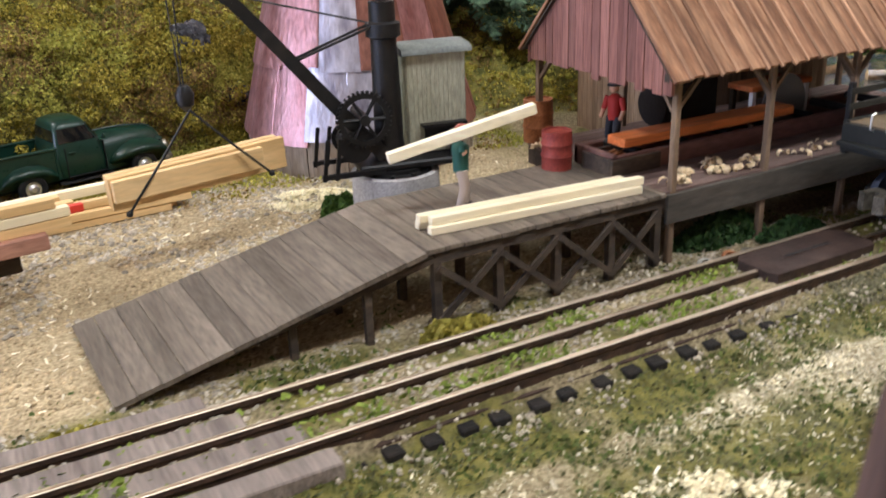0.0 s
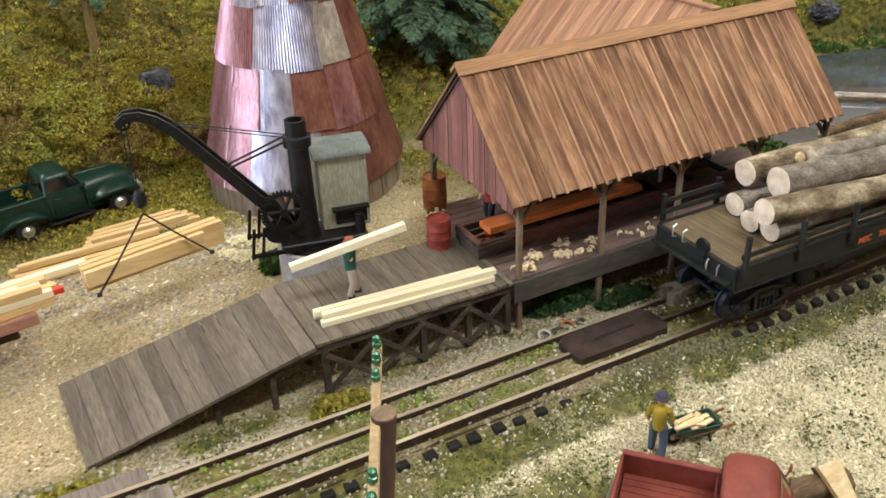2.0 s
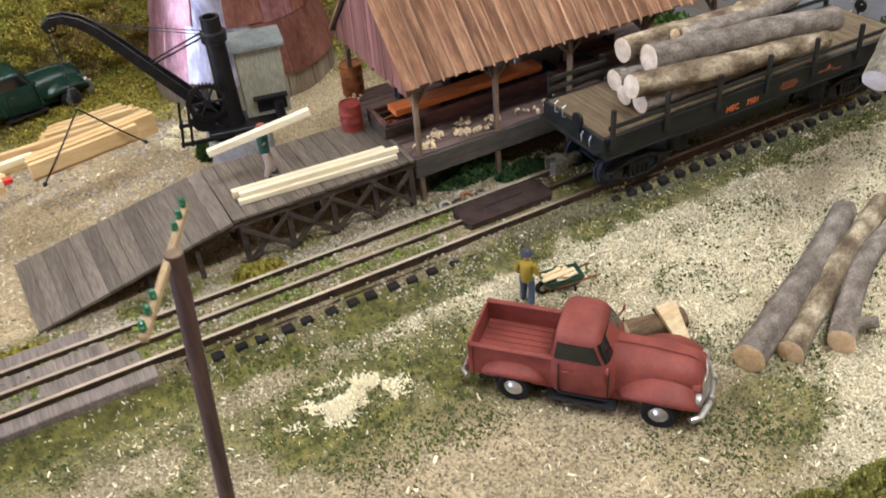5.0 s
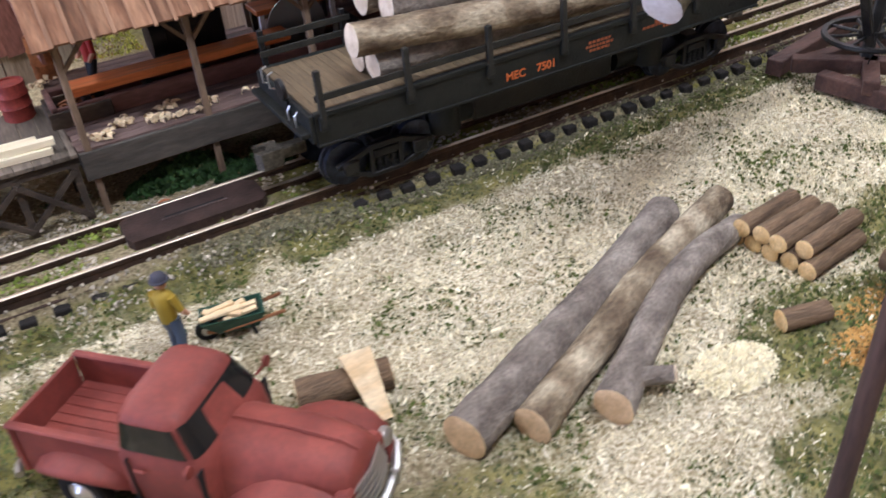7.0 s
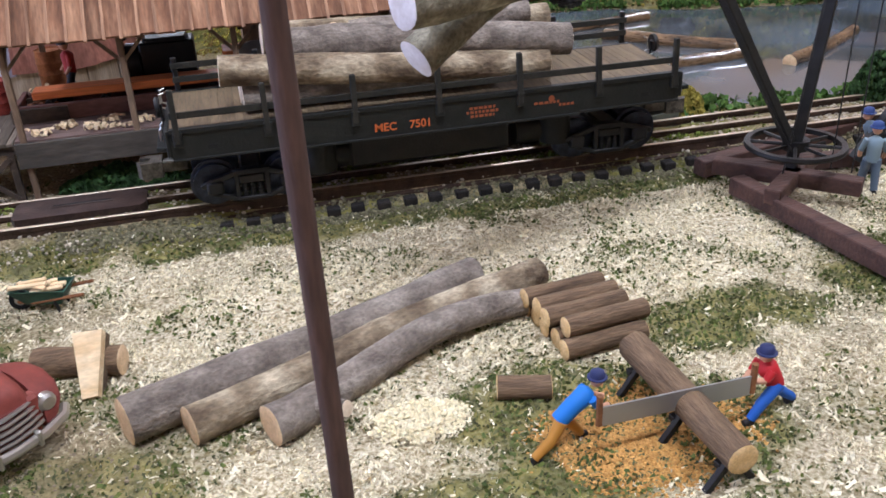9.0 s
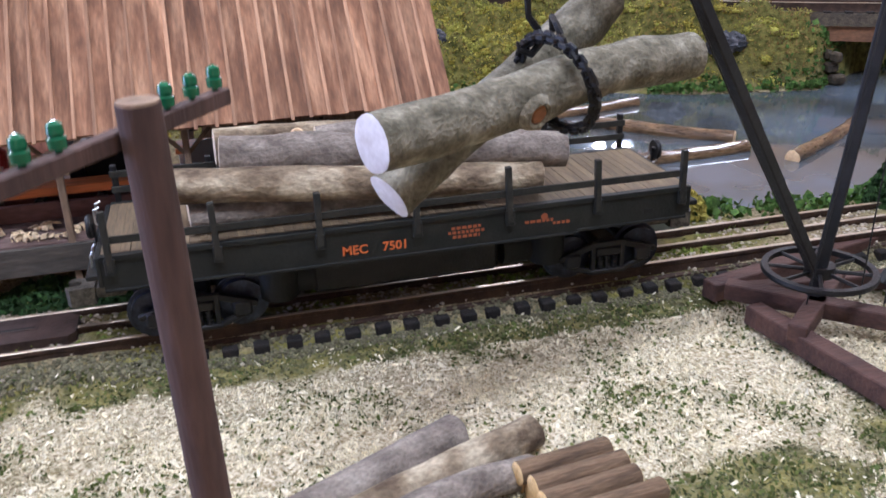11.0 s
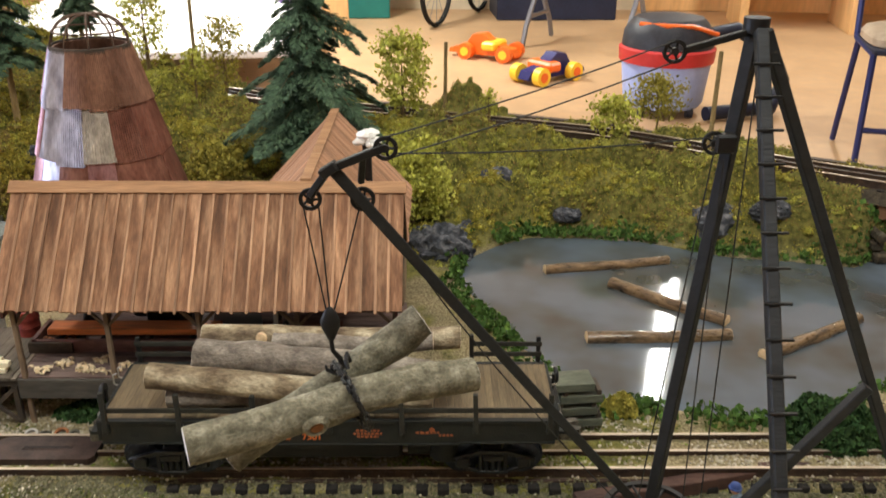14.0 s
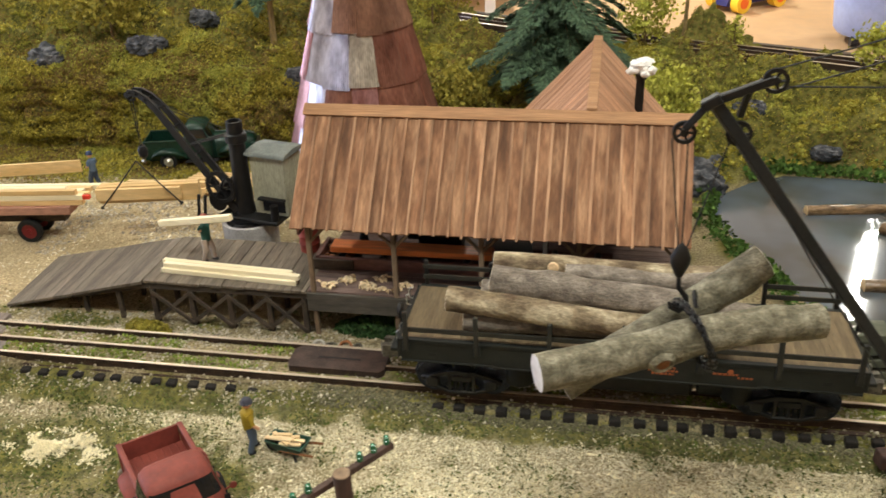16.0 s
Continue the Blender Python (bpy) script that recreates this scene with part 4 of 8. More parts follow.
def burner():
    cx, cy, r0, r1, z0, z1 = -31.0, 326.0, 76.0, 33.0, 10.0, 184.0
    b = thing("waste_burner", cx, cy, -16, 0, "tall conical waste burner clad in patched rusty and silver sheets", "burner")
    h0, h1 = z0 + 16, z1 + 16
    bm = nb()
    lathe(bm, [(r0 - 3, 0), (r0 - 3, h0), (r1 - 2, h1), (r1 - 4, h1), (r0 - 8, h0 + 2), (r0 - 8, 0)], 40)
    part("shell", bm, sheet_grey, b, "dark inner cone")
    # corrugated sheets in courses
    tall = (h1 - h0) / 4
    kinds = ([(-41, sheet_pink), (-15, sheet_silver), (360, sheet_rust)], [(-41, sheet_pink), (-15, sheet_silver), (8, sheet_rust), (24, sheet_pink), (360, sheet_rust)], [(-56, sheet_pink), (4, sheet_silver), (40, sheet_pale), (360, sheet_rust)], [(-68, sheet_pink), (-20, sheet_silver), (360, sheet_grey)])
    for course in range(4):
        za, zb = h0 + tall * course - 3.0, h0 + tall * (course + 1) + 1.0
        ra = r0 + (r1 - r0) * (za - h0) / (h1 - h0)
        rb = r0 + (r1 - r0) * (zb - h0) / (h1 - h0)
        n = (17, 15, 14, 13)[course]
        for k in range(n):
            a0 = 2 * math.pi * (k + 0.2 * (course % 2)) / n - 2.45
            a1 = a0 + 2 * math.pi / n + 0.03
            lift = 0.5 + (k % 2) * 0.35 + random.uniform(0, 0.2)
            tilt = random.uniform(1.6, 2.2)
            drop = random.uniform(-2.5, 2.5)
            bm = nb()
            steps = 26
            rows = []
            for q in range(steps + 1):
                a = a0 + (a1 - a0) * q / steps
                w = 0.3 * (1 if q % 2 else -1)
                rows.append((Vector(((ra + lift + tilt + w) * math.cos(a), (ra + lift + tilt + w) * math.sin(a), za + drop)), Vector(((rb + lift + w) * math.cos(a), (rb + lift + w) * math.sin(a), zb))))
            low, high = [r[0] for r in rows], [r[1] for r in rows]
            shrink = lambda p: Vector((p.x * 0.988, p.y * 0.988, p.z))
            loft(bm, [low + [shrink(p) for p in reversed(low)], high + [shrink(p) for p in reversed(high)]])
            mid = (a0 + a1) / 2 + 1.57
            mid = (mid + math.pi) % (2 * math.pi) - math.pi
            pick = next(mat for limit, mat in kinds[course] if math.degrees(mid) < limit)
            part("roof_sheet", bm, pick, b, smooth=60)
    # skirt of upright sheets at the foot
    n = 18
    for k in range(n):
        a0, a1 = 2 * math.pi * k / n, 2 * math.pi * (k + 1) / n - 0.012
        bm = nb()
        rr = r0 + 0.4 + random.uniform(0, 0.6)
        arc = [a0 + (a1 - a0) * q / 6 for q in range(7)]
        loft(bm, [[Vector((rr * math.cos(a), rr * math.sin(a), z)) for a in arc] + [Vector(((rr - 1.5) * math.cos(a), (rr - 1.5) * math.sin(a), z)) for a in reversed(arc)] for z in (-2, h0 + 1)])
        part("skirt_sheet", bm, burner_skirt, b, smooth=50)
    # wire dome
    cage_rust = material("cage_rust", lin(70, 54, 44), lin(116, 92, 76), 5, 0.6, 0.2, metal=0.4, fine=1)
    bm = nb()
    lathe(bm, [(r1 - 2, h1 - 4), (r1 + 1.5, h1 - 4), (r1 + 1.0, h1 + 1.5), (r1 - 2, h1 + 1.5)], 36)
    dome = part("rim", bm, dark_timber, b, "rusty rim band")
    bm = nb()
    for zz, rr in ((13, 0.9),):
        tube(bm, [Vector((r1 * rr * math.cos(2 * math.pi * k / 24), r1 * rr * math.sin(2 * math.pi * k / 24), h1 + zz)) for k in range(25)], 0.8, 5)
    part("dome_hoop", bm, cage_rust, dome)
    for k in range(10):
        a = 2 * math.pi * k / 10
        bm = nb()
        pts = [Vector((r1 * math.cos(t) ** 0.75 * math.cos(a), r1 * math.cos(t) ** 0.75 * math.sin(a), h1 + 26 * math.sin(t))) for t in np.linspace(0, 1.53, 9)]
        tube(bm, pts, 0.9, 5)
        part("dome_rib", bm, cage_rust, dome)
    bm = nb()
    cyl(bm, (0, 0, h1 + 24.5), (0, 0, h1 + 26.5), 5, seg=14)
    part("dome_cap", bm, cage_rust, dome)


burner()

# ---------------------------------------------------------------- logs


def log_parts(owner, a, b, r0, r1, bark, cut, seed=0, bend=0.0, lump=0.07, knots=0, seg=18, steps=14, names=("bark", "cut_end")):
    """Bark and two sawn ends of a log from a to b, in the owner's own millimetres."""
    rnd = random.Random(seed)
    a, b = Vector(a), Vector(b)
    d = (b - a).normalized()
    side = d.cross(Vector((0, 0, 1))).normalized()
    up = side.cross(d)
    bumps = [(rnd.uniform(0.15, 0.9), rnd.uniform(0, 6.28), rnd.uniform(0.12, 0.24)) for _ in range(knots)]
    rings = []
    for i in range(steps + 1):
        t = i / steps
        c = a.lerp(b, t) + side * bend * math.sin(math.pi * t) + up * bend * 0.35 * math.sin(2.3 * math.pi * t)
        r = r0 + (r1 - r0) * t
        ring = []
        for k in range(seg):
            an = 2 * math.pi * k / seg
            p = Vector((math.cos(an), math.sin(an), t * 7))
            w = 1 + lump * noise.noise(p * 1.3 + Vector((seed, 0, 0))) + lump * 0.6 * noise.noise(p * 3.7 + Vector((0, seed, 0)))
            for bt, ba, bh in bumps:
                dd = ((t - bt) * (b - a).length / r0) ** 2 * 0.6 + (2 - 2 * math.cos(an - ba)) * 2.2
                w += bh * math.exp(-dd * 2.0)
            ring.append(c + (side * math.cos(an) + up * math.sin(an)) * r * w)
        rings.append(ring)
    bm = nb()
    loft(bm, rings, False, False)
    body = part(names[0], bm, bark, owner, smooth=70)
    for ring, s in ((rings[0], -1), (rings[-1], 1)):
        bm = nb()
        mid = sum(ring, Vector()) / seg
        loft(bm, [ring, [mid + (p - mid) * 0.93 + d * s * 0.25 for p in ring], [mid + (p - mid) * 0.45 + d * s * 0.35 for p in ring]], False, True)
        part(names[1], bm, cut, owner, smooth=50)
    return body


def log(name, a, b, r0, r1, bark, cut, label, group="", **more):
    a, b = Vector(a), Vector(b)
    mid = (a + b) / 2
    th = thing(name, *mid, 0, label, "log", group)
    turn = math.degrees(math.atan2(b.y - a.y, b.x - a.x))
    tilt = math.degrees(math.atan2(b.z - a.z, math.hypot(b.x - a.x, b.y - a.y)))
    th.matrix_basis = pose(*(mid * MM), 0, -tilt, turn)
    half = (b - a).length / 2
    log_parts(th, (-half, 0, 0), (half, 0, 0), r0, r1, bark, cut, **more)
    return th


log("log", (62, -177, -7.0), (200, -114, -7.5), 8.3, 7.2, bark_grey, cut_tan, "long grey-barked log lying on the sawdust", "logs beside the truck", seed=3, bend=1.5, knots=3)
log("log", (83, -184, -8.2), (227, -119, -8.4), 6.9, 6.4, bark_tan, cut_tan, "long peeling tan-barked log lying on the sawdust", "logs beside the truck", seed=8, bend=-2.0, knots=4)
log("log", (109, -192.5, -7.6), (221, -137, -8.8), 7.1, 5.6, bark_grey, cut_tan, "long grey log with a reddish cut end on the sawdust", "logs beside the truck", seed=14, bend=-7.0, knots=3)

# pile of short brown logs and one on its own
for k, (px, py, pz) in enumerate([(214, -171, -11), (213, -162.6, -11), (211, -154, -11), (209, -145.8, -11), (207, -137.6, -11), (213, -166.6, -4.2), (211, -158, -4.2), (210, -150, -4.2), (208, -141.8, -4.2)]):
    jx = random.uniform(-2, 2)
    log("short_log", (px + 5 + jx, py - 4, pz), (px + 39 + jx, py + 0.5, pz), 4.0, 3.9, bark_brown, cut_yellow, "short brown-barked log in a stacked pile", "pile of short logs", seed=30 + k, lump=0.05, seg=14, steps=6)
log("short_log", (187, -190, -11.0), (205, -195, -11.0), 4.3, 4.2, bark_brown, cut_yellow, "short brown-barked log lying alone in the grass", "", seed=44, lump=0.05, seg=14, steps=6)

# logs afloat in the pond
for a, b, r, s in (((366, 294, -16), (485, 316, -16), 4.2, 51), ((422, 266, -16), (503, 192, -16), 5.0, 52), ((384, 165, -16), (499, 170, -16), 4.8, 53), ((514, 137, -16), (613, 198, -16), 4.6, 54)):
    log("floating_log", Vector(a) + Vector((0, 0, 2)), Vector(b) + Vector((0, 0, 2)), r * 1.2, r * 1.1, pond_log_wood, cut_tan, "wet brown log afloat in the resin pond", "logs in the pond", seed=s, bend=1.2, lump=0.1, knots=2)

# split log beside the truck
st = thing("split_log", 45, -140, -15, 0, "split log with a pale wedge leaning on it", "log")
log_parts(st, (-19, 14, 5), (13, 6, 5.5), 6.0, 5.8, bark_brown, cut_tan, seed=61, seg=14, steps=6)
bm = nb()
prism(bm, [(-3.2, 0), (2.6, 0), (5.6, 25), (-5.8, 26)], -2.6, 0.8, "y", Matrix.Translation((3, -9, 0.4)) @ Matrix.Rotation(radians(-52), 4, "X") @ Matrix.Rotation(radians(-12), 4, "Z"))
part("wedge", bm, split_tan, st, "freshly split pale wood face")
bm = nb()
prism(bm, [(-3.2, 0), (2.6, 0), (5.6, 25), (-5.8, 26)], 0.8, 4.4, "y", Matrix.Translation((3, -9, 0.4)) @ Matrix.Rotation(radians(-52), 4, "X") @ Matrix.Rotation(radians(-12), 4, "Z"))
part("bark", bm, bark_brown, st)

# ---------------------------------------------------------------- flat car with its load


def flat_car():
    car = thing("flat_car", 206.5, -2.5, 0, 0, "grimy dark green railway flat car with stakes and side rails", "railway car")
    L, W = 125.5, 31.0
    bm = nb()
    box(bm, (-L, -W + 1.6, 38.5), (L, W - 1.6, 42.6), 0.3)
    deck = part("deck", bm, dark_timber, car, smooth=0)
    bm = nb()
    box(bm, (-1.83, -W - 0.6, 0), (1.83, W + 0.6, 1.6), 0.1)
    me = mesh_of(bm, deck_wood, "deck_plank")
    k = 0
    x = -L + 2
    while x < L:
        piece("deck_plank", me, deck, x, 0, 42.6 + random.uniform(-0.08, 0.1))
        x += 3.75
    # straight side sills
    for s in (-1, 1):
        bm = nb()
        y = s * (W - 0.4)
        prism(bm, [(-L, 43.6), (L, 43.6), (L, 30), (60, 28.5), (-60, 28.5), (-L, 30)], y - 0.8, y + 0.8, "y")
        sill = part("side_sill", bm, grimy_green, car, "dark green steel side sill with orange lettering" if s < 0 else "dark green steel side sill", smooth=0)
        for fa, fb, fw in (((-L, 42.2), (L, 44.4), 1.6), ((-L, 29.0), (-72, 30.2), 1.4), ((72, 29.0), (L, 30.2), 1.4), ((-72, 28.0), (72, 29.2), 1.4)):
            bm = nb()
            box(bm, (fa[0], y - fw, fa[1]), (fb[0], y + fw, fb[1]), 0.15)
            part("flange", bm, grimy_green, sill, smooth=0)
        for k in range(7):
            x = -122 + k * 40.7
            bm = nb()
            box(bm, (x - 2.0, y + s * 0.9, 36.5), (x + 2.0, y + s * 3.0, 43.4), 0.3)
            part("stake_pocket", bm, grimy_green, sill, smooth=0)
        for x in (-107, 107):
            bm = nb()
            box(bm, (x - 2.2, y + s * 0.5, 33.4), (x + 2.2, y + s * 0.95, 35.6), 0.1)
            part("jacking_hole", bm, dark_inside, sill, smooth=0)
        # stakes and the rails nailed to them
        for k in range(7):
            x = -122 + k * 40.7
            lean = random.uniform(-1, 1)
            bm = nb()
            beam(bm, (x, y + s * 1.9, 38), (x + lean, y + s * 1.9, 62 + random.uniform(-1, 1)), 2.6, 2.6, 0.25)
            part("stake", bm, black_iron if s > 0 else dark_stake, car, smooth=0)
        for z in ((50.6,) if s < 0 else (50.2, 57.2)):
            for a, b in (((-124, 124),) if s < 0 else ((-124, -78), (82, 124))):
                bm = nb()
                box(bm, (a, y + s * 0.1, z - 1.5), (b, y + s * 0.9 + 0.3 * s, z + 1.5), 0.15)
                part("side_rail", bm, dark_stake, car, smooth=0)
    # lettering
    def words(text, x, z, size, mat, name):
        cu = bpy.data.curves.new(name, "FONT")
        cu.body, cu.size, cu.extrude, cu.offset = text, size * MM, 0.00004, 0.00012
        tmp = bpy.data.objects.new(name, cu)
        me = bpy.data.meshes.new_from_object(tmp)
        bpy.data.objects.remove(tmp)
        me.materials.append(mat)
        ob = new(name, me)
        ob.parent = car
        ob.matrix_basis = pose(x * MM, (-W - 0.48) * MM, z * MM, 90, 0, 0)
        return ob

    tagged(words("MEC    7501", -32, 31.8, 5.5, paint_orange, "lettering"), "orange stencilled lettering")
    for x, z, w in ((15, 37.0, 13), (13.5, 35.0, 16), (15.5, 33.0, 12), (48, 35.6, 13), (61, 33.8, 8)):
        bm = nb()
        u = x
        while u < x + w:
            g = random.uniform(1.0, 2.4)
            box(bm, (u, -W - 0.5, z), (min(u + g, x + w), -W - 0.4, z + 1.3))
            u += g + 0.6
        part("stencil_bar", bm, paint_dim, car, smooth=0)
    bm = nb()
    cyl(bm, (57, -W - 0.5, 38.0), (57, -W - 0.4, 38.0), 1.6, seg=16)
    part("stencil_ring", bm, paint_dim, car)
    # ends
    for s in (-1, 1):
        bm = nb()
        box(bm, (s * L, -W, 31), (s * (L + 2.2), W, 43.8), 0.4)
        box(bm, (s * (L + 0.4), -W + 1, 34), (s * (L + 6.5), W - 1, 36.2), 0.3)
        part("end_sill", bm, grimy_green, car, smooth=0)
        bm = nb()
        for y in (-21, -13):
            tube(bm, [(s * (L + 3.4), y, 33), (s * (L + 4.6), y, 35), (s * (L + 4.6), y, 41), (s * (L + 3.4), y, 42.8)], 0.5, 5)
            tube(bm, [(s * (L + 2), y + 28, 43), (s * (L + 4.4), y + 28, 44), (s * (L + 4.4), y + 28, 50), (s * (L + 2), y + 28, 51)], 0.5, 5)
        part("grab_iron", bm, dull_chrome, car)
        bm = nb()
        lathe(bm, [(0.8, -1), (4.6, -1), (5, 0), (4.6, 1), (0.8, 1)], 20, m=Matrix.Translation((s * (L + 4.6), s * 9, 49)) @ Matrix.Rotation(radians(90), 4, "Y"))
        cyl(bm, (s * (L + 3), s * 9, 36), (s * (L + 3), s * 9, 50), 0.7, seg=8)
        part("brake_wheel", bm, black_iron, car)
        # coupler: shank and a hooked head
        bm = nb()
        box(bm, (s * (L - 4), -3, 14), (s * (L + 9), 3, 19.5), 0.6)
        prism(bm, [(s * (L + 8), -5), (s * (L + 18), -6), (s * (L + 20), -2), (s * (L + 14), -1.2), (s * (L + 13.5), 2), (s * (L + 19), 3), (s * (L + 18), 6.4), (s * (L + 8), 5.4)], 12.5, 20.5, "z")
        part("coupler", bm, coupler_iron, car, "worn cast coupler with bare metal edges")
    for x in (-58, 64):
        bm = nb()
        cyl(bm, (x, -16, 11), (x, -16, 29), 8.5, seg=20)
        cyl(bm, (x, -16, 10.2), (x, -16, 11.4), 7.4, seg=20)
        cyl(bm, (x, -16, 24.5), (x, -16, 25.6), 8.8, seg=20)
        part("reservoir", bm, grimy_green, car, "grimy upright reservoir drum")
    # centre sill and underframe boxes
    bm = nb()
    box(bm, (-L + 6, -5, 24), (L - 6, 5, 38), 0.5)
    box(bm, (-44, -20, 10), (40, 16, 26), 2.0)
    part("underframe", bm, black_iron, car, smooth=0)
    for x in (-50, 50):
        bm = nb()
        cyl(bm, (x - 7, -12, 17), (x + 7, -12, 17), 7.5, seg=20)
        part("air_tank", bm, grimy_green, car)
    bogies = [_bogie(car, x) for x in (-92, 92)]
    return car


dark_stake = material("dark_stake", lin(28, 28, 24), lin(50, 48, 40), 8, 0.8, 0.3, fine=1.3)
coupler_iron = material("coupler_iron", lin(56, 54, 48), lin(120, 114, 102), 4, 0.5, 0.3, metal=0.5, fine=1)


def _bogie(car, x0):
    bm = nb()
    box(bm, (x0 - 5, -21, 8), (x0 + 5, 21, 19), 1)
    bogie = part("bogie", bm, black_iron, car, "cast side-frame bogie", smooth=0)
    for s in (-1, 1):
        y = s * 22.4
        bm = nb()
        for e in (-1, 1):
            beam(bm, (x0 + e * 24, y, 11.5), (x0 + e * 8, y, 16.6), 2.6, 2.8, 0.4)
            beam(bm, (x0 + e * 21, y, 8.6), (x0 + e * 8, y, 3.6), 2.6, 2.4, 0.4)
            beam(bm, (x0 + e * 7.2, y, 3), (x0 + e * 7.2, y, 17.6), 2.6, 2.2, 0.3)
            box(bm, (x0 + e * 17.5 - 4.0, y - 2.2, 7), (x0 + e * 17.5 + 4.0, y + 2.2, 14), 1.0)
        box(bm, (x0 - 8.6, y - 1.4, 15.6), (x0 + 8.6, y + 1.4, 18.4), 0.4)
        box(bm, (x0 - 8.6, y - 1.6, 2.4), (x0 + 8.6, y + 1.6, 4.6), 0.4)
        frame_part = part("side_frame", bm, black_iron, bogie, smooth=40)
        for u in (-3.6, 0, 3.6):
            bm = nb()
            for q in range(4):
                cyl(bm, (x0 + u, y, 4.8 + q * 1.7), (x0 + u, y, 5.8 + q * 1.7), 1.6, seg=10)
            cyl(bm, (x0 + u, y, 4.6), (x0 + u, y, 11.6), 1.1, seg=8)
            part("spring", bm, black_iron, bogie)
        bm = nb()
        box(bm, (x0 - 6, y - 1.8, 11.4), (x0 + 6, y + 1.8, 15.4), 0.5)
        part("bolster_end", bm, black_iron, bogie, smooth=0)
    for u in (-17.5, 17.5):
        bm = nb()
        cyl(bm, (x0 + u, -20, 10.5), (x0 + u, 20, 10.5), 1.8, seg=10)
        for s in (-1, 1):
            m = Matrix.Translation((x0 + u, s * 16.9, 10.5)) @ Matrix.Rotation(radians(90 * s), 4, "X")
            lathe(bm, [(2, -1.6), (8.6, -1.6), (10.3, -1.4), (10.3, 1.6), (11.9, 1.8), (11.9, 3.0), (2, 3.0)], 28, m=m)
        part("wheelset", bm, wheel_blue, bogie, "worn blue-black steel wheels on an axle")
    return bogie


wheel_blue = material("wheel_blue", lin(34, 38, 48), lin(70, 76, 92), 5, 0.4, 0.1, metal=0.6, fine=1.2)
flat_car()

LOAD = [
    ((107, -22, 65.6), (264, -25, 53.5), 7.4, 7.0, bark_tan, 71, 1.0),
    ((116, -20, 51.4), (240, -15, 51.2), 6.6, 6.2, bark_grey, 72, 1.0),
    ((115, -6, 51.0), (238, 0, 51.0), 6.4, 6.0, bark_grey, 77, 1.0),
    ((122, 12.6, 51.6), (236, 17, 51.4), 7.0, 6.2, bark_grey, 73, -1.0),
    ((131, -8, 71.5), (277, -21, 64.0), 9.0, 7.8, bark_grey, 74, -2.0),
    ((129, 14.5, 69.5), (280, 21, 65.5), 7.8, 6.8, bark_tan, 75, 1.5),
    ((172, 5.5, 71), (264, 4, 72.5), 5.6, 5.2, bark_grey, 76, 3.0),
]
for k, (a, b, r0, r1, mt, sd, bd) in enumerate(LOAD):
    log("loaded_log", a, b, r0, r1, mt, cut_pale, "grey-barked log with pale cut ends loaded on the flat car", "logs on the flat car", seed=sd, bend=bd, knots=2 if k != 6 else 4)
kn = thing("branch_scar", 164.5, 8.6, 72.6, 0, "fresh yellow branch scar on a loaded log", "log scar")
bm = nb()
cyl(bm, (0, 0, 0), (0, -2.2, 0.4), 3.4, 3.0, seg=14)
part("scar", bm, cut_tan, kn)


def uncoupler():
    u = thing("uncoupling_ramp", 0, 0, 0, 0, "dark steel uncoupling plate with a slot between the rails", "track plate")
    plate = material("plate_steel", lin(50, 40, 37), lin(80, 64, 58), 9, 0.5, 0.2, metal=0.4, fine=1.5)
    bm = nb()
    prism(bm, [(1, -9.5), (59, -9.5), (62, -6), (62, 9), (57, 13.5), (3, 13.5), (-1, 10), (-1, -6)], -3.5, 0.7, "z")
    part("plate", bm, plate, u, smooth=0)
    bm = nb()
    box(bm, (16, 0.6, 0.7), (46, 3.4, 1.2), 0.2)
    part("slot_frame", bm, plate, u, smooth=0)
    bm = nb()
    box(bm, (17.4, 1.3, 1.1), (44.6, 2.7, 1.3))
    part("slot", bm, dark_inside, u, smooth=0)


uncoupler()

# ---------------------------------------------------------------- derrick


def sheave(bm, c, r, axis="y", w=1.6):
    m = Matrix.Translation(c) @ (Matrix.Rotation(radians(90), 4, "X") if axis == "y" else Matrix.Rotation(radians(90), 4, "Y"))
    lathe(bm, [(r - 1.4, -w / 2), (r, -w / 2), (r - 0.5, 0), (r, w / 2), (r - 1.4, w / 2)], 22, m=m)
    lathe(bm, [(0.2, -w * 0.7), (1.6, -w * 0.7), (1.6, w * 0.7), (0.2, w * 0.7)], 10, m=m)
    for k in range(5):
        a = 2 * math.pi * k / 5
        p, q = m @ Vector((1.2 * math.cos(a), 1.2 * math.sin(a), 0)), m @ Vector(((r - 1) * math.cos(a), (r - 1) * math.sin(a), 0))
        cyl(bm, p, q, 0.55, seg=5)


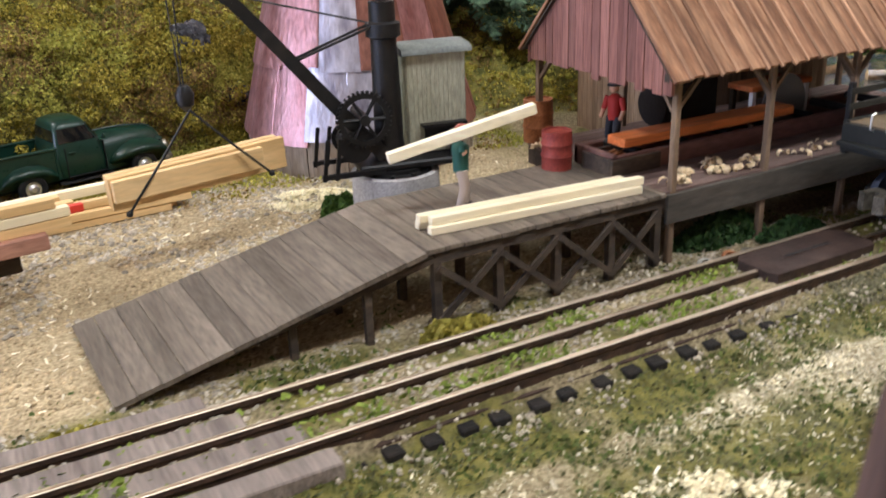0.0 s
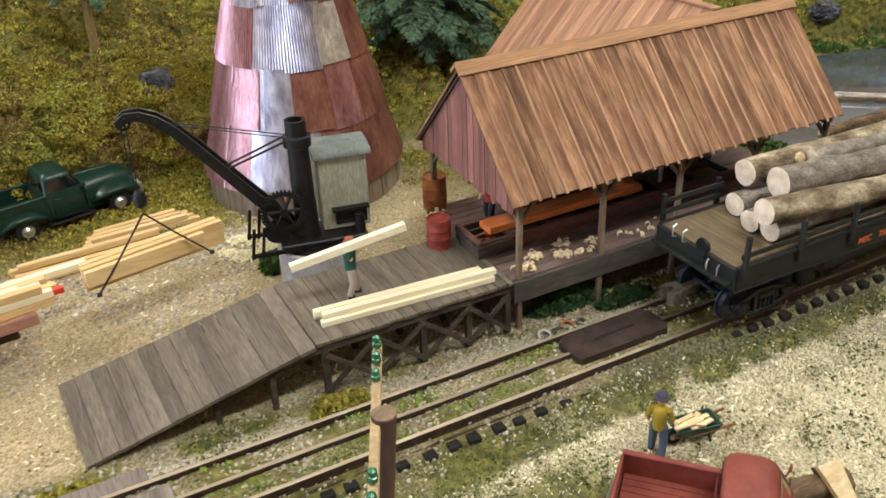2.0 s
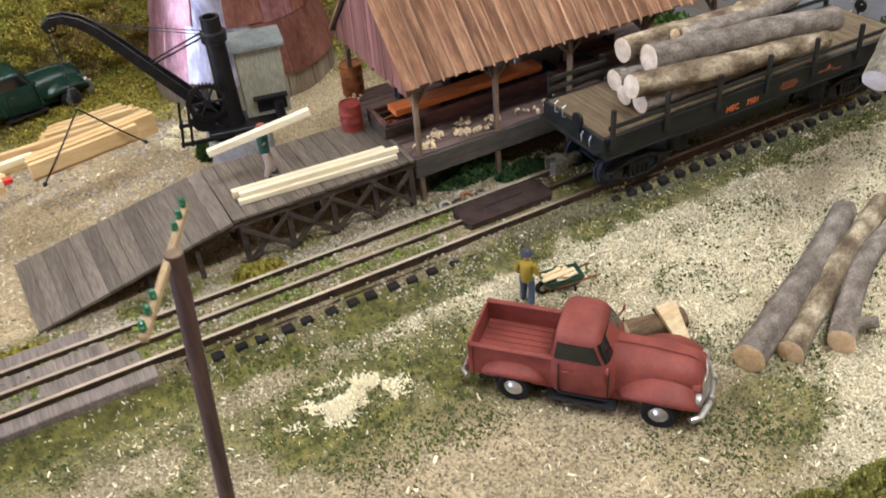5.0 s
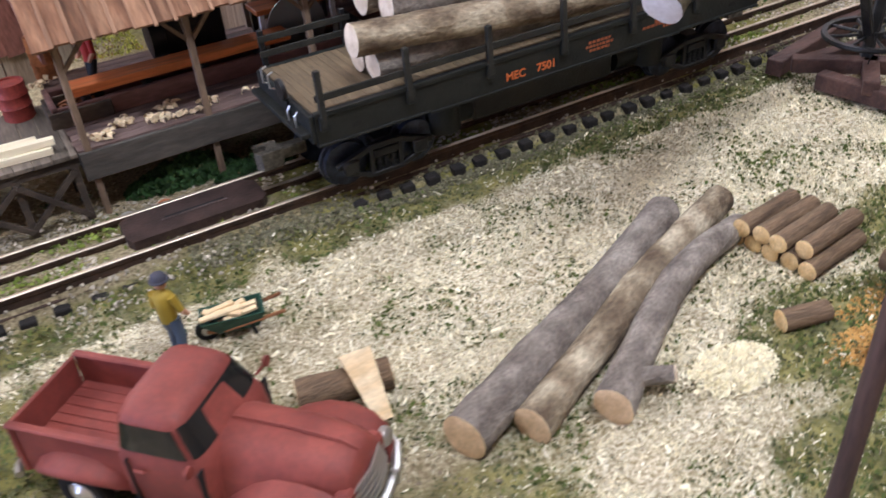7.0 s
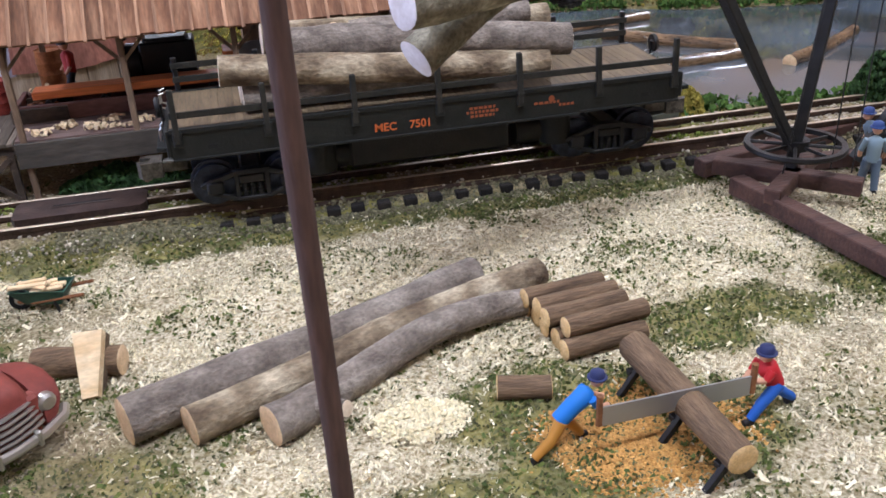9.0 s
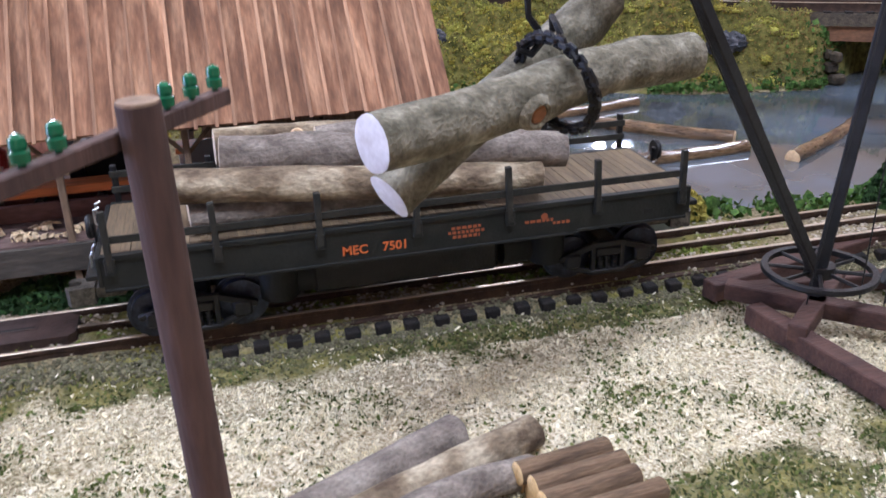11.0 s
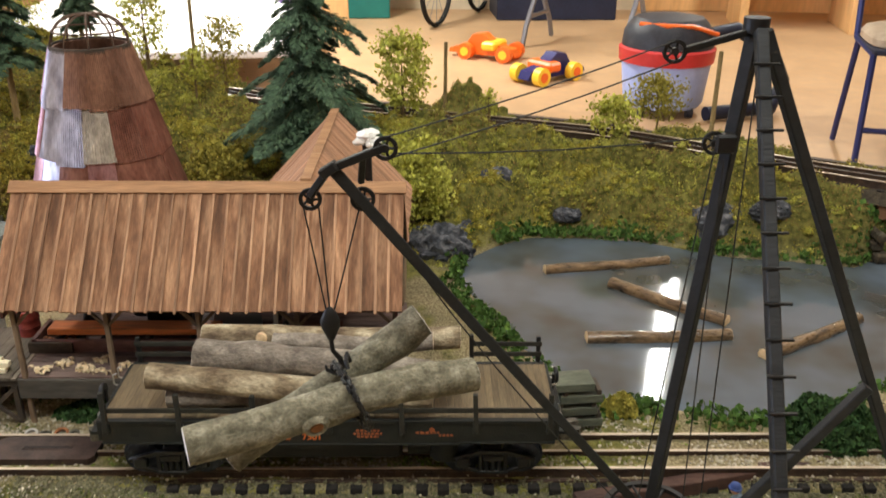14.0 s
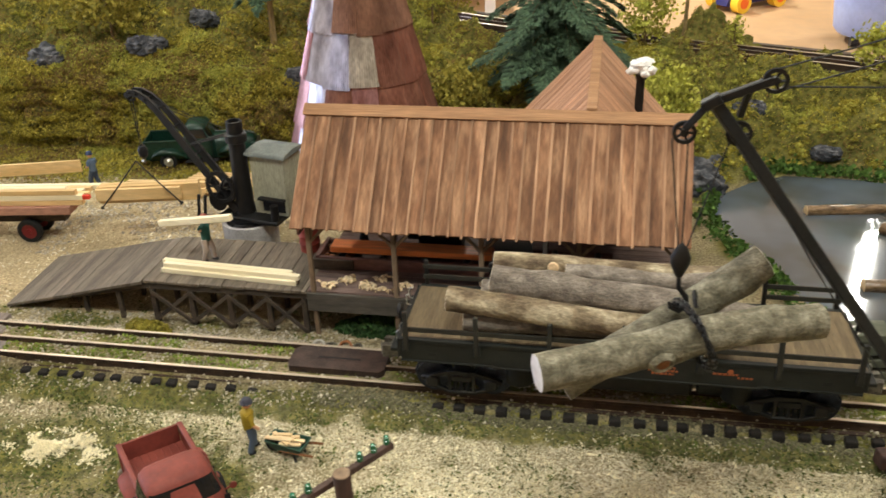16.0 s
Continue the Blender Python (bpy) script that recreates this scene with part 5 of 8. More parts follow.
def derrick():
    d = thing("derrick", 375, -68, -12, 0, "tall black timber stiff-leg derrick on dark red sills", "derrick")
    o = Vector((375, -68, -12))
    P = lambda x, y, z: Vector((x, y, z)) - o
    for a, b, w in ((P(345.0, -39.0, -8.0), P(541.0, 7.0, -8.0), 9), (P(352.0, -64.0, -8.0), P(390.0, -300.0, -8.0), 9), (P(348.0, -48.0, -3.0), P(399.0, -98.0, -3.0), 8), (P(352.0, -95.0, -3.0), P(403.0, -53.0, -3.0), 8), (P(360.0, -41.0, -10.0), P(515.0, -61.0, -9.0), 7)):
        bm = nb()
        beam(bm, a, b, w, 9 if w > 8.5 else 8, 0.5)
        part("sill_timber", bm, sill_red, d, smooth=0)
    bm = nb()
    foot = P(378.0, -71.0, 11.0)
    lathe(bm, [(21.4, 0), (24.2, 0), (24.6, 1), (24.2, 2.4), (21.4, 2.4)], 44, c=foot)
    wheel = part("bull_wheel", bm, black_iron, d, "black spoked bull wheel")
    bm = nb()
    lathe(bm, [(2, -1), (6.5, -1), (6.5, 4), (2, 4)], 18, c=foot)
    part("hub", bm, black_iron, wheel)
    for k in range(8):
        a = math.pi * k / 4 + 0.2
        bm = nb()
        cyl(bm, foot + Vector((5 * math.cos(a), 5 * math.sin(a), 1.2)), foot + Vector((22.6 * math.cos(a), 22.6 * math.sin(a), 1.2)), 0.9, seg=6)
        part("spoke", bm, black_iron, wheel)
    top = P(393.0, -86.4, 267.4)
    bm = nb()
    beam(bm, P(376.6, -71.4, -1.0), top, 5.6, 5.6, 0.6)
    part("mast", bm, derrick_black, d, smooth=0)
    lad_foot = P(386.0, -264.0, -4.0)
    bm = nb()
    beam(bm, lad_foot, P(393.1, -91.9, 265.3), 5.0, 5.0, 0.6)
    leg = part("stiff_leg", bm, derrick_black, d, "black stiff leg with ladder rungs", smooth=0)
    lad_top = P(391.3, -91.8, 265.3)
    for k in range(1, 24):
        c = lad_foot.lerp(lad_top, k / 24)
        bm = nb()
        box(bm, (c.x - 3, c.y - 4.2, c.z - 0.5), (c.x + 7.5, c.y - 3.0, c.z + 0.5), 0.1)
        part("rung", bm, black_iron, leg, smooth=0)
    bm = nb()
    beam(bm, P(396.7, -86.3, 264.5), P(527.0, -53.0, -3.0), 5.0, 5.0, 0.6)
    part("stiff_leg", bm, derrick_black, d, smooth=0)
    bm = nb()
    beam(bm, P(418.0, -66.0, -3.0), P(479.8, -69.7, 88.1), 5.4, 5.4, 0.5)
    part("strut", bm, derrick_black, d, smooth=0)
    # boom
    bm = nb()
    beam(bm, P(377.0, -71.0, 10.0), P(226.8, -131.0, 220.5), 4.6, 4.6, 0.5)
    boom = part("boom", bm, derrick_black, d, smooth=0)
    # iron work at the boom's tip
    bm = nb()
    beam(bm, P(224.0, -132.6, 220.0), P(245.7, -130.9, 228.6), 2.6, 3.2, 0.4)
    beam(bm, P(236.9, -126.1, 213.5), P(238.4, -131.4, 225.6), 2.4, 2.4, 0.4)
    beam(bm, P(225.4, -132.8, 220.4), P(217.8, -129.3, 209.2), 2.6, 2.8, 0.4)
    beam(bm, P(222.8, -132.6, 218.8), P(228.8, -133.2, 222.8), 4.8, 3.8, 0.5)
    part("tip_iron", bm, black_iron, boom)
    for c, r in ((P(246.7, -131.0, 228.4), 4.6), (P(217.8, -129.1, 207.8), 4.4), (P(237.4, -126.4, 207.0), 4.8)):
        bm = nb()
        sheave(bm, c, r)
        part("sheave", bm, black_iron, boom, "spoked black pulley")
    # mast-head iron and pulley arm
    bm = nb()
    beam(bm, top - Vector((0, 0, 3)), P(362.7, -95.7, 258.0), 2.2, 2.8, 0.3)
    sheave(bm, P(359.0, -95.5, 257.5), 4.8)
    lathe(bm, [(1, -4), (5.2, -4), (5.2, 2), (1, 2.6)], 14, c=top)
    part("mast_head", bm, black_iron, d)
    bm = nb()
    c = P(380.6, -90.9, 219.0)
    sheave(bm, c, 5.0)
    box(bm, (c.x, c.y - 3, c.z - 4), (c.x + 9, c.y + 3, c.z + 4), 1)
    part("mast_block", bm, black_iron, d)
    # lines
    for a, b, sag in ((P(246.7, -131.4, 232.7), P(358.9, -95.9, 261.8), 1.5), (P(246.7, -130.5, 224.0), P(359.1, -95.1, 253.2), 1.5), (P(249.6, -130.9, 226.4), P(379.1, -92.1, 221.9), 2), (P(380.2, -93.5, 216.0), P(366.0, -81.0, 2.0), 1), (P(384.9, -92.4, 212.2), P(391.0, -83.0, 2.0), 1), (P(391.6, -98.5, 256.3), P(397.0, -91.0, 2.0), 1), (P(240.8, -125.4, 204.5), P(302.8, -103.1, 105.5), 3), (P(302.8, -103.1, 105.5), P(370.9, -79.3, 12.2), 2)):
        bm = nb()
        tube(bm, [a.lerp(b, t) - Vector((0, 0, sag * math.sin(math.pi * t))) for t in (0, 0.25, 0.5, 0.75, 1)], 0.35, 5)
        part("cable", bm, cable_black, d)
    return d


derrick_black = material("derrick_black", lin(17, 18, 20), lin(37, 38, 40), 9, 0.6, 0.25, stretch=(0.25, 1, 1), fine=1.4, vary=0.1)
derrick()


def hook_and_load():
    h = thing("hook_block", 222.0, -121.6, 142.3, 0, "black hook block hanging from the derrick on thin lines", "hook block")
    bm = nb()
    lathe(bm, [(0.4, 0), (1.6, 1.5), (3.9, 7), (4.2, 10), (2.6, 14), (1.0, 16), (0.4, 16.4)], 14, m=Matrix.Diagonal((1, 0.62, 1, 1)))
    part("block", bm, black_iron, h)
    bm = nb()
    tube(bm, [(0, 0, 1), (0.4, 0, -4), (3.4, 0, -8), (4.2, 0, -12), (1.4, 0, -15), (-2.4, 0, -13.4), (-3.0, 0, -11)], [1.0, 1.0, 1.2, 1.3, 1.3, 0.9, 0.4], 8)
    part("hook", bm, black_iron, h)
    for dx0, dx1 in ((-8, -1.5), (-2, 0), (14, 2)):
        bm = nb()
        tube(bm, [(dx1, 0, 15), (dx0, -2 if dx0 < 0 else 2, 61)], 0.35, 5)
        part("line", bm, cable_black, h)
    top_log = log("hoisted_log", (168, -157, 115.5), (282, -111, 121.5), 8.0, 7.4, bark_lichen, cut_white, "mottled lichen-barked log hoisted in a chain sling", "logs in the sling", seed=81, bend=-3.0, knots=4, steps=20)
    log("hoisted_log", (177, -130, 91), (259, -95, 138.5), 7.6, 7.6, bark_lichen, cut_white, "mottled lichen-barked log crossing under another in the sling", "logs in the sling", seed=82, bend=1.0, knots=3, steps=18)
    bm = nb()
    lathe(bm, [(5.8, -1.6), (4.8, 0.2), (3.9, 0.7), (3.0, 0.3), (2.7, -1.5)], 20, m=Matrix.Translation((-11, -6.7, -2.8)) @ Matrix.Rotation(radians(108), 4, "X"))
    knot = part("knot", bm, bark_lichen, top_log, "swollen ring of bark round a knot")
    bm = nb()
    cyl(bm, Vector((-11, -6.4, -2.7)), Vector((-11, -7.1, -2.95)), 3.0, 2.4, seg=14)
    part("knot_heart", bm, wood_brown, knot)
    ch = thing("chain_sling", 229.0, -126.4, 124.8, 25, "dark chain looped round the hoisted logs", "chain")
    ring = []
    n = 44
    for k in range(n):
        a = 2 * math.pi * k / n
        ring.append(Vector((5 * math.sin(a) * -1 + 1, 14.5 * math.cos(a), 14.5 * math.sin(a) - 6)))
    bm = nb()
    for k in range(n):
        p, q = ring[k], ring[(k + 1) % n]
        d = (q - p).normalized()
        s = d.cross(Vector((1, 0, 0) if k % 2 else (0, 0.3, 1))).normalized()
        c = (p + q) / 2
        pts = [c + d * 2.0 * math.cos(t) + s * 1.5 * math.sin(t) for t in np.linspace(0, 2 * math.pi, 7)]
        tube(bm, pts, 0.85, 5)
    tube(bm, [(-1, -3, 9), (-1, -1, 12), (0.5, 2, 13.5), (2, 3, 9)], 1.0, 6)
    part("chain", bm, black_iron, ch)


hook_and_load()

# ---------------------------------------------------------------- yard crane


def yard_crane():
    c = thing("yard_crane", -87, 157, -15, -11.7, "black yard crane with a curved jib and pale green cabin", "crane")
    bm = nb()
    lathe(bm, [(21, 0), (22, 0), (22, 35), (19.5, 35.5), (19.5, 32.5), (1, 32.5), (1, 0)], 36)
    part("pedestal", bm, concrete, c, "round pale concrete base")
    bm = nb()
    lathe(bm, [(1, 32.6), (18.4, 32.6), (18.4, 34.6), (15, 36), (15, 38), (1, 38)], 32)
    for k in range(10):
        a = k * math.pi / 5
        cyl(bm, (8 * math.cos(a), 8 * math.sin(a), 35.4), (18 * math.cos(a), 18 * math.sin(a), 35.4), 1.1, seg=6)
    part("turntable", bm, black_iron, c)
    bm = nb()
    box(bm, (-20, -13, 38), (34, 15, 41.5), 0.8)
    part("frame", bm, black_iron, c, smooth=0)
    bm = nb()
    lathe(bm, [(0.5, 41), (8.2, 41), (7.2, 50), (6.3, 100), (8.4, 101), (8.4, 107), (6.4, 108), (6.2, 117), (4.6, 117), (4.6, 112), (0.5, 112)], 22, c=(-2, 0, 0))
    part("boiler_post", bm, black_iron, c, "tapered black post with a collar")
    # cabin
    cab = nb()
    box(cab, (8, -1, 42), (38, 25, 92), 0.5)
    cabin = part("cabin", cab, cab_green, c, "pale green boarded cabin", smooth=0)
    bm = nb()
    box(bm, (-0.15, -0.15, 43), (0.15, 0.25, 91))
    slim = mesh_of(bm, cab_batten, "batten")
    for k in range(12):
        for x in (7.85, 38.1):
            piece("batten", slim, cabin, x, 0.2 + k * 2.18)
    for k in range(14):
        for y in (-1.1, 25.1):
            piece("batten", slim, cabin, 9.2 + k * 2.2, y)
    bm = nb()
    prof = [(-4, 91), (-3.6, 93)] + [(-4 + 2 * k, 93.4 + 1.8 * math.sin(math.pi * k / 16)) for k in range(1, 16)] + [(27.6, 93), (28, 91)]
    prism(bm, prof, 5.5, 41, "x")
    part("roof", bm, roof_grey, cabin, "grey curved cabin roof", smooth=60)
    bm = nb()
    box(bm, (16, -1.8, 45), (36, -0.8, 55), 0.3)
    part("fire_door", bm, dark_inside, cabin, smooth=0)
    bm = nb()
    prism(bm, [(14, 57), (37, 57), (37, 55.5), (14, 55.5)], -6, -0.8, "y")
    part("hood", bm, black_iron, cabin, smooth=0)
    bm = nb()
    cyl(bm, (30, -8, 41), (30, -8, 54), 3.2, seg=14)
    part("water_tank", bm, black_iron, c)
    # jib: two curved side irons
    jib = [(-6, 0, 44), (-18, 0, 58), (-41, 0, 86), (-58, 0, 107), (-70, 0, 121), (-79, 0, 128.5), (-87, 0, 132), (-94, 0, 132), (-99, 0, 128)]
    bm = nb()
    for s in (-1, 1):
        rings = []
        for k, (x, y, z) in enumerate(jib):
            w = 7.0 - 2.4 * k / 8
            p0, p1 = Vector(jib[max(k - 1, 0)]), Vector(jib[min(k + 1, 8)])
            d = (p1 - p0).normalized()
            nrm = Vector((-d.z, 0, d.x))
            q = Vector((x, s * (6.5 - 4.0 * k / 8), z))
            rings.append([q + nrm * w / 2 + Vector((0, 1.1, 0)), q + nrm * w / 2 - Vector((0, 1.1, 0)), q - nrm * w / 2 - Vector((0, 1.1, 0)), q - nrm * w / 2 + Vector((0, 1.1, 0))])
        loft(bm, rings)
    for k in range(1, 8):
        x, y, z = jib[k]
        cyl(bm, (x, -6, z), (x, 6, z), 0.9, seg=6)
    jibo = part("jib", bm, black_iron, c, "curved black riveted jib")
    bm = nb()
    sheave(bm, (-96, 0, 128), 4.2)
    part("sheave", bm, black_iron, jibo)
    # winding gear
    bm = nb()
    m = Matrix.Translation((-16, -10, 64)) @ Matrix.Rotation(radians(90), 4, "X")
    lathe(bm, [(10.2, -1), (12.6, -1), (12.6, 1), (10.2, 1)], 36, m=m)
    for k in range(6):
        a = k * math.pi / 3
        cyl(bm, (-16, -10, 64), (-16 + 11 * math.cos(a), -10, 64 + 11 * math.sin(a)), 0.9, seg=6)
    for k in range(36):
        a = k * math.pi / 18
        box(bm, (-0.6, -1, 12.2), (0.6, 1, 13.8), 0, Matrix.Translation((-16, -10, 64)) @ Matrix.Rotation(a, 4, "Y"))
    part("gear_wheel", bm, black_iron, c, "large toothed gear wheel")
    bm = nb()
    cyl(bm, (-21, -9, 51), (-21, 11, 51), 6.0, seg=20)
    cyl(bm, (-21, -9.6, 51), (-21, -8.6, 51), 8.0, seg=20)
    cyl(bm, (-21, 10.6, 51), (-21, 12, 51), 8.0, seg=20)
    cyl(bm, (-16, -13, 64), (-16, 12, 64), 2.6, seg=14)
    part("winding_drum", bm, black_iron, c)
    bm = nb()
    for y in (-14, 13):
        for x in (-38, -32):
            beam(bm, (x, y, 37), (x + 3, y, 57), 1.8, 1.8)
        beam(bm, (-39, y, 39), (-8, y, 39), 2, 2.4)
    part("gear_frame", bm, black_iron, c, smooth=0)
    bm = nb()
    for y in (-3, 3):
        tube(bm, [(-3, y * 1.5, 108), (-48, y, 92)], 0.7, 5)
        tube(bm, [(-3, y, 106), (-96, y * 0.4, 131)], 0.3, 4)
    part("stay", bm, cable_black, c)
    # fall line, hook and slings down to the lumber that it has lifted
    bm = nb()
    tip = Vector((-98, 0, 126))
    tube(bm, [tip, Vector((-97, 1, 84))], 0.35, 5)
    tube(bm, [tip + Vector((3, 0, 0)), Vector((-96, 1, 84))], 0.35, 5)
    part("fall_line", bm, cable_black, c)
    bm = nb()
    lathe(bm, [(0.4, 0), (3.6, 3), (4.4, 8), (2.4, 12), (0.4, 12.5)], 12, c=(-96, 1, 74))
    part("hook_block", bm, black_iron, c)
    return c


cab_batten = material("cab_batten", lin(150, 151, 131), lin(174, 174, 153), 8, 0.7, 0.1, fine=1.4)
yard_crane()


def board(bm, a, b, w, h):
    beam(bm, a, b, w, h, 0.25)


def lumber(name, boards, mat, label, group=""):
    """A bundle of boards, each (a, b, width, height), one mesh a board."""
    base = Vector(boards[0][0])
    t = thing(name, *base, 0, label, "lumber", group)
    for a, b, w, h in boards:
        bm = nb()
        board(bm, Vector(a) - base, Vector(b) - base, w, h)
        part("board", bm, mat, t, smooth=0)
    return t


# bundle in the crane's sling, and stacks in the yard behind it
lumber("lumber_bundle", [((-222, 166, 30), (-137, 178, 33), 4.0, 15), ((-222, 171.5, 30), (-139, 183, 33), 4.4, 15), ((-221, 161, 32), (-150, 171, 34), 3.4, 10)], yellow_lumber, "bundle of yellow boards slung under the yard crane")
sl = thing("rope_sling", -182, 166, 62, 0, "black rope sling hooked over the bundle of boards", "sling")
for x, y, z in ((-34, -7.5, -40), (34, -1.0, -35)):
    bm = nb()
    tube(bm, [(0, 0, 0), (x * 0.5, y * 0.5, z * 0.5 - 0.6), (x, y, z)], 0.6, 5)
    ball(bm, (x, y, z), 1.7, 1)
    part("rope", bm, cable_black, sl)
stack = []
for k in range(5):
    stack.append(((-268 + k * 3, 262 + (k % 3) * 5, -12.5 + 4.6 * (k // 2)), (-178 + k * 4, 268 + (k % 3) * 5, -12.5 + 4.6 * (k // 2)), 4.6, 4.2))
lumber("lumber_stack", stack, yellow_lumber, "loose stack of yellow boards on the gravel", "lumber in the yard")
stack = []
for k in range(6):
    stack.append(((-212 + k * 2, 292 + (k % 3) * 5.5, -12.5 + 4.0 * (k // 3)), (-128 - k * 3, 296 + (k % 3) * 6.5, -12.5 + 4.0 * (k // 3)), 4.6, 3.6))
lumber("lumber_stack", stack, yellow_lumber, "loose stack of yellow boards beside the green truck", "lumber in the yard")
stack = [((-117, 64.6, 21.9), (-14, 57.4, 21.9), 3.8, 3.4), ((-114, 69.2, 21.9), (-15, 62, 21.9), 3.8, 3.4), ((-118, 73.8, 21.9), (-18, 66.4, 21.9), 3.8, 3.4), ((-115.5, 66.6, 25.4), (-12, 59.2, 25.4), 4.0, 3.3), ((-118.5, 71.4, 25.4), (-19, 64.2, 25.4), 4.0, 3.3)]
lumber("lumber_stack", stack, new_lumber, "stack of pale fresh-sawn beams on the loading dock")

# ---------------------------------------------------------------- figurines: one plain mesh each


def figurine(name, x, y, z, turn, colours, label, lean=0, pose_kind="stand", reach=None, size=1.0):
    """colours: boots, trousers, shirt, skin, hat."""
    mats = [plain(f"{name}_paint", col, 0.7) for col in colours]
    bm = nb()

    def blob(pts, r, mat, seg=8):
        before = len(bm.faces)
        tube(bm, pts, r, seg)
        bm.faces.ensure_lookup_table()
        for f in bm.faces[before:]:
            f.material_index = mat

    hip, neck = Vector((0, 0, 18)), Vector((lean * 0.28, 0, 30))
    if pose_kind == "lunge":
        feet = [Vector((9, 3, 0)), Vector((-13, -3, 0))]
        hip, neck = Vector((-2, 0, 14)), Vector((7 + lean * 0.1, 0, 23))
    else:
        feet = [Vector((2.5, 3, 0)), Vector((-2, -3, 0))]
    for s, f in zip((1, -1), feet):
        knee = (hip + f) / 2 + Vector((1.5, s * 1.2, 0.5))
        blob([hip + Vector((0, s * 2, 0)), knee, f + Vector((0, 0, 2))], [2.5, 2.1, 1.7], 1)
        blob([f + Vector((-1, 0, 0.9)), f + Vector((2.8, 0, 0.9))], [1.4, 1.3], 0)
    blob([hip - Vector((0, 0, 1)), hip.lerp(neck, 0.45), hip.lerp(neck, 0.85), neck], [3.3, 3.5, 3.8, 1.6], 2, 10)
    grips_at = reach or [Vector((4, 5.5, 18)), Vector((4, -5.5, 18))]
    for s, g in zip((1, -1), grips_at):
        sh = hip.lerp(neck, 0.86) + Vector((0, s * 3.9, 0))
        el = (sh + Vector(g)) / 2 + Vector((-1.2, s * 1.2, -1.2))
        blob([sh, el], [1.7, 1.4], 2)
        blob([el, Vector(g)], [1.25, 1.0], 3)
    head = neck + Vector((0.8 + lean * 0.04, 0, 3.6))
    before = len(bm.faces)
    ball(bm, head, 2.7, 2, (1, 0.9, 1.15))
    bm.faces.ensure_lookup_table()
    for f in bm.faces[before:]:
        f.material_index = 3
    before = len(bm.faces)
    lathe(bm, [(3.7, 0.8), (3.7, 1.2), (2.8, 1.4), (2.6, 3.2), (1.6, 3.9), (0.2, 4.0)], 14, c=head)
    bm.faces.ensure_lookup_table()
    for f in bm.faces[before:]:
        f.material_index = 4
    ob = part(name, bm, mats, None, label, smooth=60, category="figurine")
    ob.matrix_basis = pose(x * MM, y * MM, z * MM, 0, 0, turn) @ Matrix.Scale(size, 4)
    return ob


SKIN, BLACK, NAVY, GREYT = lin(206, 156, 124), lin(24, 22, 22), lin(30, 40, 84), lin(122, 126, 132)
figurine("worker_figurine", -90, 85, 20, -14, (BLACK, lin(168, 152, 140), lin(30, 86, 76), SKIN, lin(150, 76, 60)), "painted worker figurine in a green shirt carrying a beam", reach=[Vector((1, 5, 29)), Vector((1, -5, 27))])
lumber("carried_beam", [((-124, 85, 48.5), (-61.5, 71, 63), 4.2, 4.4)], new_lumber, "long pale beam on a figurine's shoulder")
figurine("worker_figurine", -1, -73, -15, 40, (BLACK, lin(72, 84, 100), lin(158, 132, 34), SKIN, lin(60, 60, 72)), "painted worker figurine in a yellow waistcoat beside a wheelbarrow")
figurine("sawyer_figurine", 199, -222, -15, 8, (BLACK, lin(176, 122, 40), lin(28, 112, 196), SKIN, NAVY), "painted sawyer figurine in a blue shirt at a crosscut saw", pose_kind="lunge", lean=40, reach=[Vector((17.5, 1.5, 17)), Vector((17.5, -1.5, 15))], size=0.88)
figurine("sawyer_figurine", 270, -225, -15, 184, (BLACK, lin(34, 92, 180), lin(182, 28, 34), SKIN, NAVY), "painted sawyer figurine in a red shirt at a crosscut saw", pose_kind="lunge", lean=-30, reach=[Vector((10.5, 2, 18)), Vector((10.5, -2, 16))], size=0.92)
figurine("worker_figurine", 416, -81, -15, 60, (BLACK, lin(88, 104, 122), lin(120, 140, 150), SKIN, lin(44, 66, 120)), "painted worker figurine in grey dungarees beside the derrick")
figurine("worker_figurine", 430, -63, -15, 150, (BLACK, lin(60, 72, 92), lin(86, 100, 112), SKIN, lin(40, 60, 112)), "painted worker figurine in dark dungarees beside the derrick", lean=12)
figurine("worker_figurine", -297, 278, -15, 170, (BLACK, lin(58, 72, 92), lin(82, 100, 122), SKIN, lin(44, 58, 90)), "painted worker figurine in blue overalls carrying a plank", reach=[Vector((3, 5, 22)), Vector((3, -5, 22))])
lumber("carried_plank", [((-304, 271, 10), (-408, 255, 5), 2.4, 12)], yellow_lumber, "wide yellow plank carried by a figurine")
figurine("mill_figurine", 20, 118, 20, 200, (BLACK, lin(40, 42, 50), lin(172, 44, 34), SKIN, lin(60, 50, 46)), "painted mill-hand figurine in a red shirt inside the saw shed")

